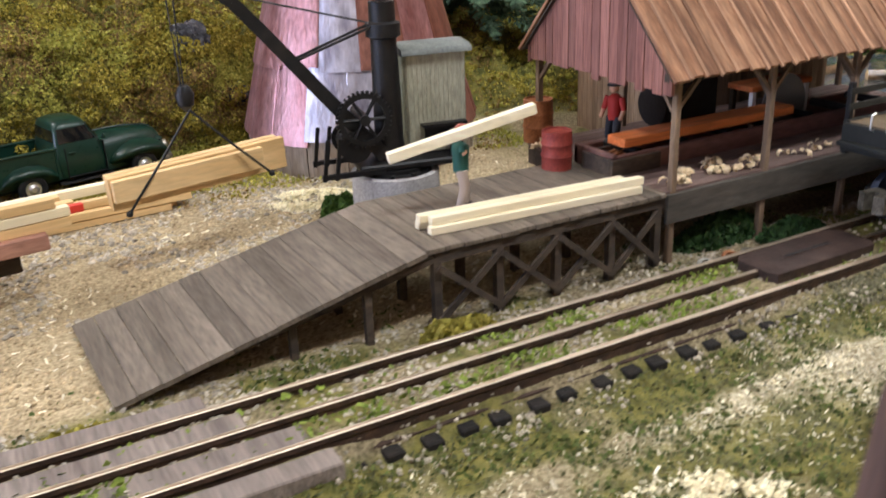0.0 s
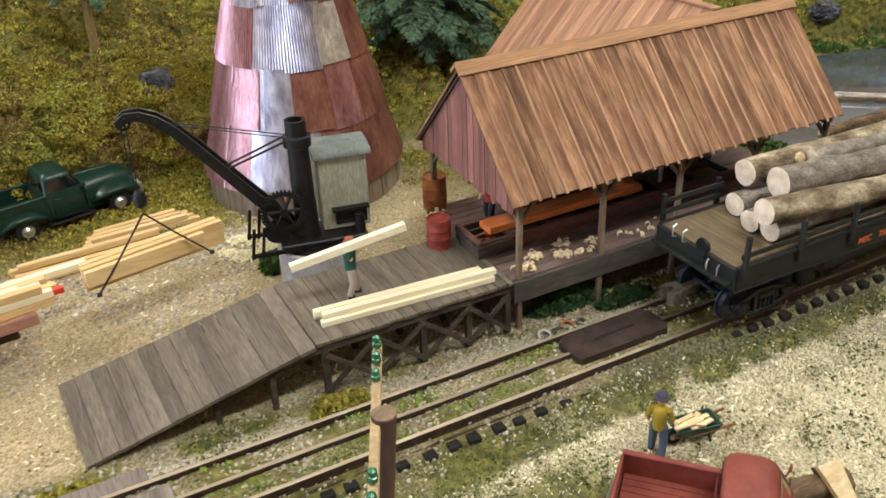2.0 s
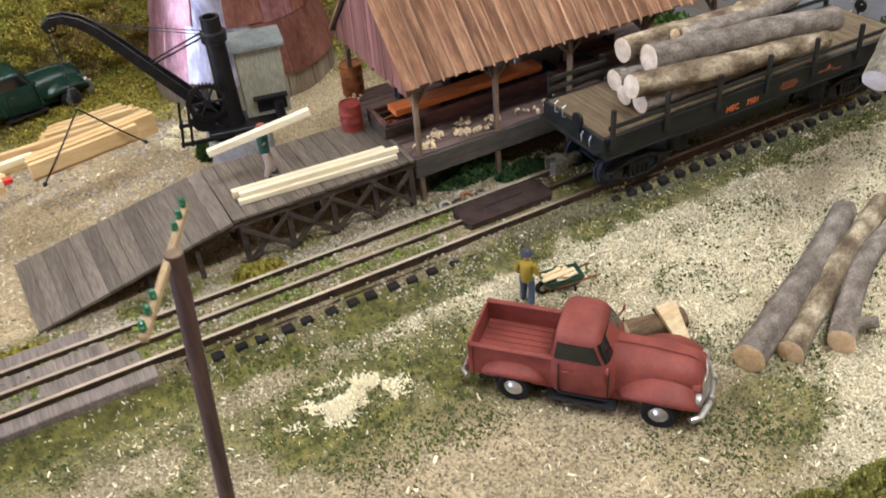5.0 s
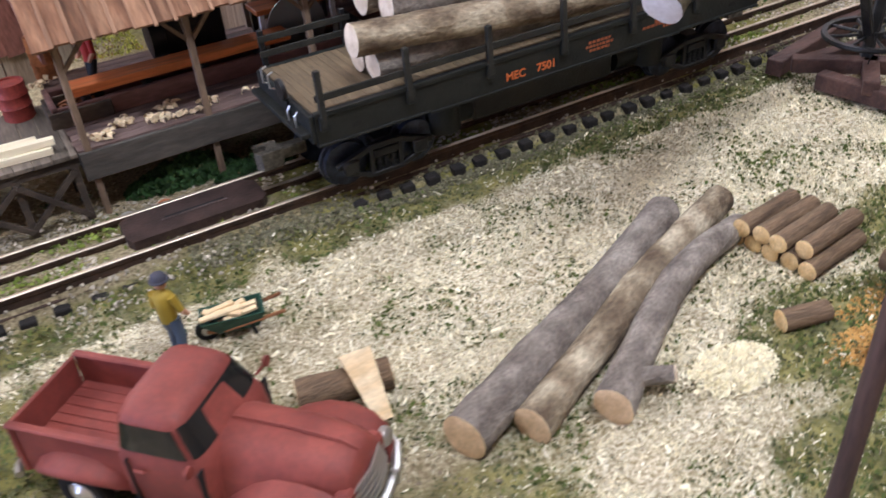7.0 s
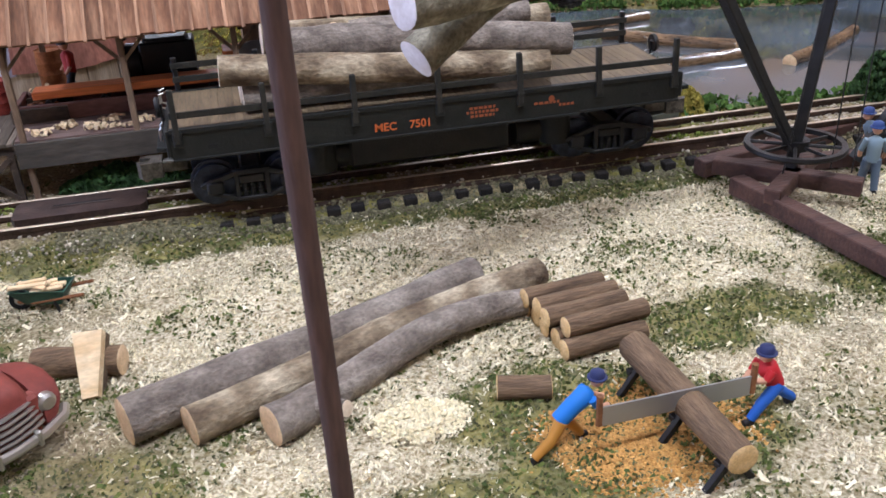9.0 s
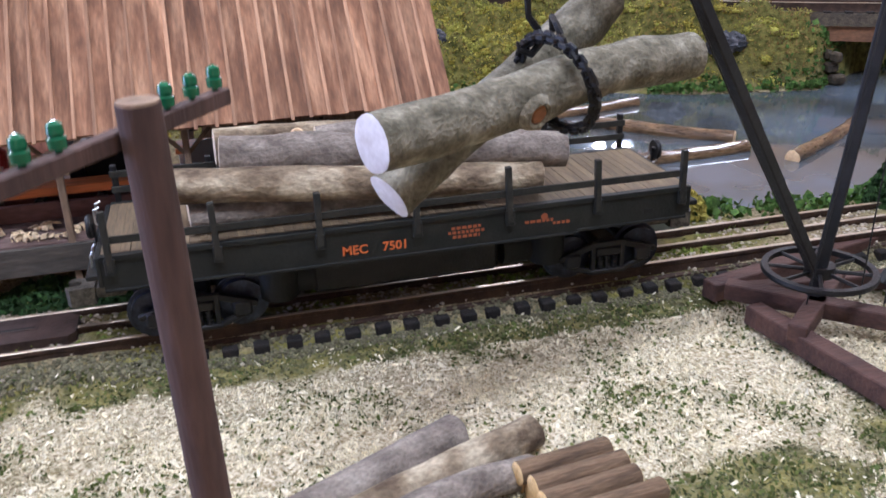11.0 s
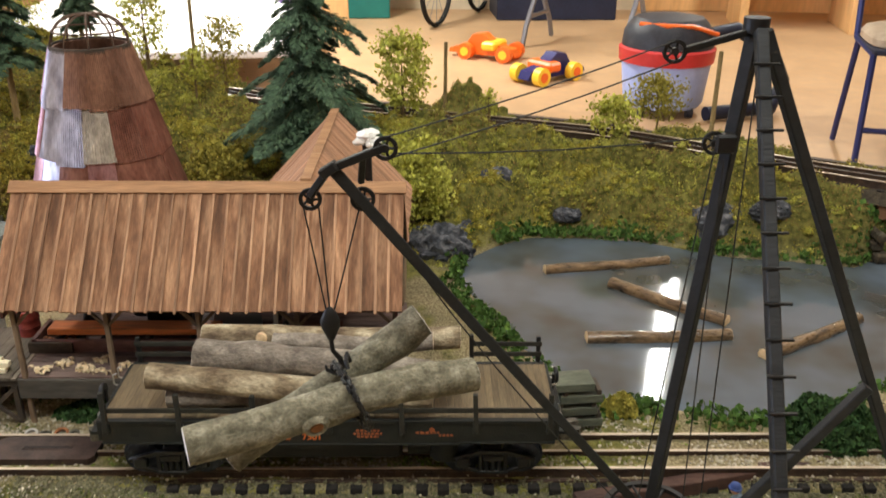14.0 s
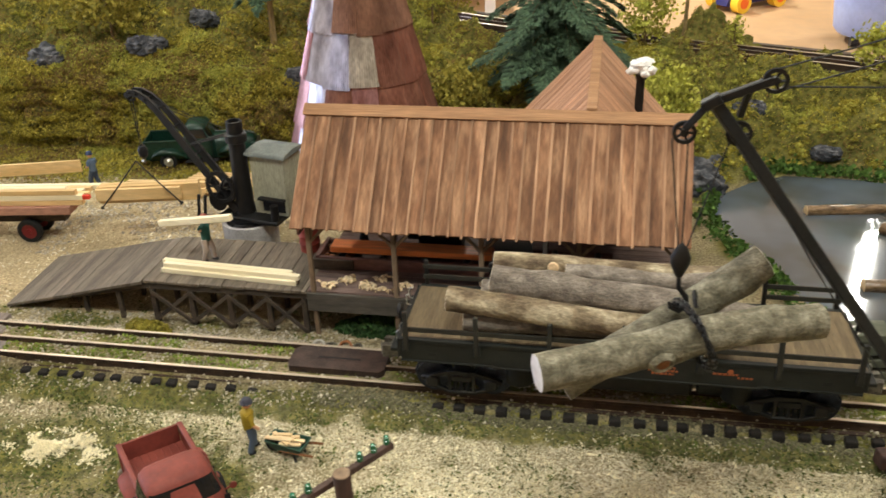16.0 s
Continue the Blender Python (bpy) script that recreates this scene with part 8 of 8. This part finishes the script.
conifer(138, 450, 270, 98, 30, "tall dark green conifer with layered boughs", 1, leaf_conifer, twig, 0.042)
conifer(-159, 438, 172, 58, 74, "small conifer with a bare tan trunk", 2, leaf_conifer, trunk_tan, 0.07)
conifer(-330, 700, 210, 48, 50, "dark conifer at the back of the hill", 3, leaf_conifer, trunk_tan)
conifer(-195, 730, 170, 30, 40, "slender dark conifer behind the hill", 6, leaf_conifer, trunk_tan)


def broadleaf(x, y, h, r, n, mat, label, seed, bare=0.35, size=1.5, z_drop=2.0):
    rnd = np.random.default_rng(seed)
    th = thing("small_tree", x, y, at_ground(x, y) - z_drop, 0, label, "tree", "trees on the hill")
    bm = nb()
    ends = []
    tube(bm, [(0, 0, 0), (0.6, 0.3, h * 0.3), (-0.5, 0.4, h * 0.6), (0, 0, h * 0.9)], [h * 0.018 + 0.5, h * 0.014 + 0.4, 0.6, 0.3], 7)
    for k in range(int(12 + h / 8)):
        t = bare + (1 - bare) * (k + rnd.uniform(0, 1)) / (12 + h / 8)
        a = k * 2.4 + rnd.uniform(-0.4, 0.4)
        L = r * (0.55 + 0.6 * math.sin(math.pi * min(1, (t - bare) / (1 - bare) * 0.8 + 0.2))) * rnd.uniform(0.7, 1.1)
        p0 = Vector((0, 0, h * t * 0.9))
        p2 = p0 + Vector((math.cos(a) * L, math.sin(a) * L, L * 0.55))
        p1 = p0.lerp(p2, 0.5) + Vector((0, 0, -L * 0.06))
        tube(bm, [p0, p1, p2], [0.6, 0.4, 0.18], 4)
        ends += [p1, p2, p0.lerp(p2, 0.75)]
    ends.append(Vector((0, 0, h * 0.95)))
    part("trunk", bm, twig, th)
    ends = np.array([e[:] for e in ends])
    c = ends[rnd.integers(0, len(ends), n)] + rnd.normal(size=(n, 3)) * [r * 0.17, r * 0.17, r * 0.15]
    X, Y, Z = rot_rand(n, 2.0)
    s = size * rnd.uniform(0.5, 1.4, n)[:, None]
    v = np.stack([c - X * s - Y * s * 0.6, c + X * s - Y * s * 0.6, c + X * s + Y * s * 0.7, c - X * s + Y * s * 0.7], 1).reshape(-1, 3)
    ob = new("crown", raw_mesh("crown", v, np.arange(4 * n).reshape(-1, 4), mat))
    ob.parent = th
    return th


broadleaf(243, 372, 88, 34, 5200, leaf_lime, "bushy yellow-green tree on the hill", 11, 0.08, 1.7)
broadleaf(228, 554, 100, 28, 2600, leaf_lime, "bushy yellow-green tree behind the engine house", 12, 0.1, 1.7)
broadleaf(46, 429, 62, 30, 2600, leaf_yellow, "thin yellow-leaved tree beside the burner", 13, 0.15, 1.6)
broadleaf(-22, 611, 66, 16, 500, leaf_lime, "spindly sapling with few leaves", 14, 0.45, 1.6)
broadleaf(-88, 651, 120, 26, 1500, leaf_lime, "tall thin-leaved sapling behind the burner", 15, 0.2, 1.5)
broadleaf(-250, 656, 130, 34, 2000, leaf_lime, "tall thin-leaved tree at the back of the hill", 16, 0.2, 1.5)
broadleaf(-345, 440, 84, 40, 3600, leaf_yellow, "spreading yellow-green tree on the hill", 17, 0.3, 1.7)
broadleaf(458, 485, 46, 22, 1300, leaf_lime, "small yellow-green bush by the back track", 18, 0.1, 1.6)
broadleaf(520, 544, 74, 26, 1700, leaf_yellow, "small yellow-brown tree by the back track", 19, 0.35, 1.4, 4)
broadleaf(330, 598, 44, 12, 260, leaf_lime, "spindly sapling by the back track", 20, 0.2, 1.5, 4)
broadleaf(-10, 714, 110, 28, 1500, leaf_yellow, "thin golden tree at the back of the hill", 22, 0.2, 1.5)

# slim poles along the back track
for x, dy, h in ((-70, 44, 175), (278, 44, 92), (548, -34, 120), (-480, 30, 150)):
    y = float(track2_y(x)) + dy
    pl = thing("back_pole", x, y, min(at_ground(x, y), 42) - 2, 0, "slim tan pole beside the back track", "pole", "poles of the back track")
    bm = nb()
    cyl(bm, (0, 0, 0), (0.6, 0, h), 2.6, 2.2, seg=10)
    part("pole", bm, trunk_tan, pl)

# ---------------------------------------------------------------- the room beyond the layout
blue_tube = plain("blue_tube", lin(46, 52, 104), 0.35, 0.3)
grey_tube = plain("grey_tube", lin(132, 132, 140), 0.35, 0.6)
dark_plastic = material("dark_plastic", lin(34, 36, 44), lin(56, 58, 66), 60, 0.5, 0.1, fine=12)
red_plastic = material("red_plastic", lin(186, 44, 46), lin(206, 62, 60), 80, 0.45, 0.05, fine=14, streak=0.1)
lilac_plastic = material("lilac_plastic", lin(150, 168, 222), lin(172, 190, 236), 90, 0.45, 0.0, fine=14, streak=0.1)
ply = material("ply", lin(198, 152, 98), lin(222, 180, 126), 220, 0.65, 0.1, stretch=(1, 1, 0.2), fine=30, streak=0.25)
green_board = material("green_board", lin(16, 92, 88), lin(26, 112, 104), 200, 0.6, 0.05, fine=30, streak=0.1)
navy_bin = material("navy_bin", lin(22, 28, 48), lin(34, 40, 62), 120, 0.5, 0.05, fine=20)
toy_orange = plain("toy_orange", lin(244, 110, 34), 0.4)
toy_yellow = plain("toy_yellow", lin(250, 206, 58), 0.4)
toy_navy = plain("toy_navy", lin(34, 34, 96), 0.4)
white_top = material("white_top", lin(236, 234, 232), lin(246, 245, 243), 300, 0.5, 0.02, fine=40, streak=0.05)
FLOOR = -700


def shop_vac():
    v = thing("shop_vacuum", 1320, 3590, FLOOR, 0, "workshop vacuum with a pale tub and red rim", "vacuum cleaner")
    bm = nb()
    lathe(bm, [(1, 40), (165, 40), (180, 60), (200, 240), (196, 250), (1, 250)], 40)
    part("tub", bm, lilac_plastic, v, "pale lilac plastic tub")
    bm = nb()
    lathe(bm, [(192, 236), (212, 242), (216, 300), (202, 310), (192, 306)], 40)
    part("rim", bm, red_plastic, v, "red plastic rim band")
    bm = nb()
    lathe(bm, [(1, 304), (205, 304), (198, 372), (170, 412), (150, 432), (60, 446), (1, 448)], 36)
    part("motor_head", bm, dark_plastic, v, "dark grey motor head")
    bm = nb()
    tube(bm, [(-150, -80, 412), (-50, -160, 414), (60, -165, 412), (190, -110, 372)], 10, 8)
    part("strap", bm, toy_orange, v, "orange strap")
    bm = nb()
    tube(bm, [(170, 0, 350), (300, -10, 380), (470, -20, 290), (540, -20, 150), (480, -80, 40), (150, -190, 38)], 32, 12)
    part("hose", bm, navy_bin, v, "dark blue hose")
    for k in range(4):
        a = k * math.pi / 2 + 0.7
        bm = nb()
        cyl(bm, (150 * math.cos(a) - 14, 150 * math.sin(a), 26), (150 * math.cos(a) + 14, 150 * math.sin(a), 26), 26, seg=16)
        part("castor", bm, dark_plastic, v)


shop_vac()


def toy(x, y, turn, a, b, c, name, label):
    t = thing(name, x, y, FLOOR, turn, label, "toy", "toys on the floor")
    bm = nb()
    prism(bm, [(-170, 30), (-150, 70), (-40, 90), (40, 150), (110, 140), (150, 80), (260, 50), (270, 25), (-160, 25)], -38, 38, "y")
    part("body", bm, a, t, smooth=30)
    bm = nb()
    box(bm, (-60, -90, 60), (30, 90, 110), 12)
    part("side_pod", bm, b, t)
    for x0 in (-120, 130):
        for s in (-1, 1):
            bm = nb()
            cyl(bm, (x0, s * 60, 48), (x0, s * 105, 48), 48, seg=20)
            wheel = part("wheel", bm, c, t)
            bm = nb()
            cyl(bm, (x0, s * 104, 48), (x0, s * 108, 48), 26, seg=16)
            part("hub", bm, b, wheel)


toy(605, 4838, 150, toy_orange, toy_yellow, toy_orange, "toy_car", "large orange and yellow toy car on the floor")
toy(856, 4239, 40, toy_navy, toy_orange, toy_yellow, "toy_car", "navy toy car with orange wheels on the floor")


def tube_legs(name, x, y, turn, w, h, r, mat, label, top_mat, cat):
    t = thing(name, x, y, FLOOR, turn, label, cat)
    for s in (-1, 1):
        bm = nb()
        tube(bm, [(s * w, -230, 12), (s * w, -190, 120), (s * w, -40, h * 0.45), (s * w, -40, h), (s * w, 40, h), (s * w, 40, h * 0.45), (s * w, 190, 120), (s * w, 230, 12)], r, 8)
        part("leg", bm, mat, t)
        bm = nb()
        tube(bm, [(s * w, -150, 180), (s * w, 150, 180)], r * 0.8, 8)
        part("stretcher", bm, mat, t)
    bm = nb()
    box(bm, (-w - 160, -300, h), (w + 160, 300, h + 35), 8)
    part("top", bm, top_mat, t)


tube_legs("folding_table", 1225, 5253, -30, 330, 720, 17, grey_tube, "folding table on grey tube legs", dark_plastic, "table")


def chair():
    c = thing("stacking_chair", 2045, 2830, FLOOR, -14, "chair with a grey-tan padded seat on a dark blue tube frame", "chair")
    c.scale = (0.8, 0.9, 1)
    for s in (-1, 1):
        bm = nb()
        tube(bm, [(s * 230, -230, 10), (s * 225, -190, 430), (s * 225, 180, 440), (s * 220, 250, 620), (s * 215, 290, 850)], 15, 8)
        part("side_frame", bm, blue_tube, c)
        bm = nb()
        tube(bm, [(s * 235, 260, 10), (s * 228, 120, 430)], 15, 8)
        part("back_leg", bm, blue_tube, c)
    bm = nb()
    tube(bm, [(-232, -215, 160), (232, -215, 160)], 11, 8)
    part("stretcher", bm, blue_tube, c)
    bm = nb()
    box(bm, (-235, -230, 432), (235, 210, 452), 8, seg=2)
    part("seat_pan", bm, navy_bin, c, "dark blue seat pan")
    bm = nb()
    loft(bm, [sweep_round(0, -10, z, hx, hy, 4.0, 36) for z, hx, hy in ((450, 224, 208), (458, 234, 218), (480, 234, 218), (497, 220, 204), (506, 188, 174), (509, 90, 80))])
    part("seat", bm, seat_cloth, c, "grey-tan padded seat")
    bm = nb()
    box(bm, (-225, 240, 640), (225, 275, 860), 14, seg=3)
    part("backrest", bm, ply, c)


seat_cloth = material("seat_cloth", lin(150, 132, 112), lin(184, 166, 144), 60, 0.9, 0.1, fine=6, streak=0.2)
chair()


def bicycle():
    b = thing("bicycle", 450, 6396, FLOOR, 246, "small bicycle with dark tyres and pale fork", "bicycle")
    b.scale = (0.8, 0.8, 0.8)
    for x in (-520, 520):
        bm = nb()
        lathe(bm, [(296, -18), (318, -20), (330, 0), (318, 20), (296, 18)], 40, m=Matrix.Translation((x, 0, 330)) @ Matrix.Rotation(radians(90), 4, "X"))
        wheel = part("tyre", bm, tyre_rubber, b)
        bm = nb()
        cyl(bm, (x, -30, 330), (x, 30, 330), 24, seg=12)
        for k in range(12):
            a = k * math.pi / 6
            cyl(bm, (x, 0, 330), (x + 298 * math.cos(a), 0, 330 + 298 * math.sin(a)), 3, seg=4)
        part("spokes", bm, grey_tube, wheel)
    for pts, mt in (([(-520, 0, 330), (-60, 0, 310), (-130, 0, 760), (-520, 0, 330)], dark_plastic), ([(-60, 0, 310), (380, 0, 780), (-120, 0, 740)], dark_plastic), ([(520, 0, 330), (390, 0, 700), (360, 0, 900)], white_top)):
        bm = nb()
        tube(bm, pts, 20, 8)
        part("frame_tube", bm, mt, b)
    bm = nb()
    tube(bm, [(340, -280, 930), (360, 0, 910), (340, 280, 930)], 14, 8)
    part("handlebar", bm, dark_plastic, b)
    bm = nb()
    box(bm, (-250, -70, 830), (0, 70, 880), 20, seg=2)
    part("saddle", bm, dark_plastic, b)


bicycle()


def crate(name, x, y, turn, sx, sy, sz, mat, label, cat, z=FLOOR):
    c = thing(name, x, y, z, turn, label, cat)
    bm = nb()
    box(bm, (-sx / 2, -sy / 2, 0), (sx / 2, sy / 2, sz), 10)
    part("body", bm, mat, c)
    bm = nb()
    box(bm, (-sx / 2 - 8, -sy / 2 - 8, sz - 40), (sx / 2 + 8, sy / 2 + 8, sz + 4), 8)
    part("lid", bm, mat, c)
    return c


crate("storage_cabinet", -393, 6574, 4, 620, 420, 1100, green_board, "teal green cabinet by the wall", "cabinet")
crate("storage_bin", 1167, 6580, 3, 900, 520, 900, navy_bin, "large dark blue storage bin by the wall", "bin")
crate("cardboard_box", -525, 5685, 20, 360, 300, 320, ply, "open tan cardboard box on the floor", "box")
crate("wooden_chest", -2213, 6068, 8, 900, 480, 560, ply, "orange-tan wooden chest by the wall", "chest")


# white slab added where glare whitens the floor; its legs are made up
def white_table():
    t = thing("white_table", -959, 4804, FLOOR, 6, "broad low white slab added for the bright glare on the floor", "table")
    bm = nb()
    box(bm, (-1200, -1150, 220), (560, 1150, 260), 8)
    part("top", bm, white_top, t)
    for x in (-1120, 480):
        for y in (-1070, 1070):
            bm = nb()
            box(bm, (x - 25, y - 25, 0), (x + 25, y + 25, 220), 3)
            part("leg", bm, white_top, t)
    d = thing("plastic_toy", -985, 5300, FLOOR + 260, 0, "white toy tower on the white slab", "toy")
    bm = nb()
    box(bm, (-70, -50, 0), (70, 50, 40), 8)
    box(bm, (-40, -35, 40), (40, 35, 260), 14)
    part("tower", bm, white_top, d)
    e = thing("plastic_toy", -620, 5300, FLOOR + 260, 0, "pink and violet toy on the white slab", "toy")
    bm = nb()
    box(bm, (-90, -50, 0), (90, 50, 60), 12)
    part("base", bm, plain("toy_violet", lin(150, 110, 200), 0.4), e)
    bm = nb()
    box(bm, (-60, -40, 60), (70, 40, 110), 14)
    part("top", bm, plain("toy_pink", lin(232, 90, 170), 0.4), e)


white_table()


def workbench():
    w = thing("plywood_bench", 3210, 6041, FLOOR, -10, "plain tan plywood workbench by the wall", "workbench")
    bm = nb()
    box(bm, (-800, -350, 700), (900, 350, 740), 4)
    part("top", bm, ply, w)
    for x in (-740, 0, 840):
        bm = nb()
        box(bm, (x - 30, -320, 0), (x + 30, 320, 700), 3)
        part("side_panel", bm, ply, w)
    bm = nb()
    box(bm, (-740, 280, 60), (840, 300, 690), 2)
    part("back_panel", bm, ply, w)


workbench()
bm = nb()
box(bm, (1900, 6840, -700), (4400, 6890, 900), 6)
part("wall_panel", bm, ply, None, "tan plywood panel along the wall", kind="structure", category="wall panel")


table_green = material("table_green", lin(26, 40, 24), lin(52, 66, 40), 60, 0.9, 0.2, fine=8)


def display_table():
    """A table beside the layout: red cloth down its front, bunting along its edge, a white model house on it."""
    x0, y0, turn, long = 2135, 2604, -18.5, 1000
    drop = lambda u: -10 - 285 * u
    t = thing("display_table", x0, y0, FLOOR, turn, "dark-topped table with a bright red cloth down its front", "table")
    bm = nb()
    box(bm, (20, 30, 620), (long, 460, 645), 6)
    part("top", bm, table_green, t)
    for x in (60, long - 40):
        for y in (80, 420):
            bm = nb()
            box(bm, (x - 20, y - 20, 0), (x + 20, y + 20, 620), 3)
            part("leg", bm, grey_tube, t)
    bm = nb()
    n = 48
    rows = []
    for k in range(n + 1):
        u = k / n
        rows.append((long * u, 9 * math.sin(k * 0.9) + 4 * math.sin(k * 2.3), drop(u) - FLOOR))
    low = [Vector((x, y * 1.6, 8)) for x, y, z in rows]
    mid = [Vector((x, y, 8 + (z - 8) * 0.6)) for x, y, z in rows]
    top = [Vector((x, y * 0.5, z)) for x, y, z in rows]
    back = Vector((0, 5, 0))
    loft(bm, [r + [p + back for p in reversed(r)] for r in (low, mid, top)])
    cloth = part("cloth", bm, material("cloth_red", lin(196, 18, 34), lin(218, 34, 48), 120, 0.8, 0.1, fine=8, streak=0.15, vary=0.02), t, "bright red hanging cloth", smooth=60)
    bm = nb()
    cyl(bm, (345, -14, 480), (345, -11, 480), 84, seg=36)
    part("round_patch", bm, white_top, cloth, "white round patch")
    b = thing("bunting", x0, y0, 0, turn, "row of small white pennants along the table's edge", "bunting")
    for k in range(17):
        x = 30 + 46 * k
        z = drop(x / long) + 66 - 8 * math.sin(k * 1.2)
        bm = nb()
        prism(bm, [(x - 25, z), (x + 25, z - 12), (x + 10, z - 56), (x - 6, z - 52)], -13, -11, "y")
        part("pennant", bm, white_top, b)
    bm = nb()
    tube(bm, [Vector((30 + 46 * k, -10, drop((30 + 46 * k) / long) + 64)) for k in range(17)], 3, 6)
    part("cord", bm, white_top, b)
    h = thing("model_house", x0 + 790, y0 - 90, FLOOR + 645, turn, "small white model house with a red roof", "house")
    bm = nb()
    box(bm, (-110, -70, 0), (110, 70, 130), 3)
    wall = part("wall", bm, white_top, h)
    bm = nb()
    prism(bm, [(-84, 128), (84, 128), (0, 190)], -120, 120, "x")
    part("roof", bm, red_plastic, h)
    for k in range(4):
        bm = nb()
        box(bm, (-88 + 50 * k, -73, 46), (-62 + 50 * k, -69, 96), 1)
        part("window", bm, navy_bin, wall)


display_table()
# window in the west wall
win = thing("window_1", -4195, 300, 350, -90, "wide window with white frame letting daylight in", "window", kind="structure")
bm = nb()
for a, b in (((-1300, 0, -700), (1300, 40, -640)), ((-1300, 0, 640), (1300, 40, 700)), ((-1300, 0, -640), (-1250, 40, 640)), ((1250, 0, -640), (1300, 40, 640)), ((-25, 0, -640), (25, 40, 640))):
    box(bm, a, b, 4)
part("window_frame", bm, white_top, win)
bm = nb()
box(bm, (-1250, 4, -640), (1250, 8, 640))
part("pane", bm, plain("window_sky", lin(196, 214, 240), 0.3, emit=1.2), win)
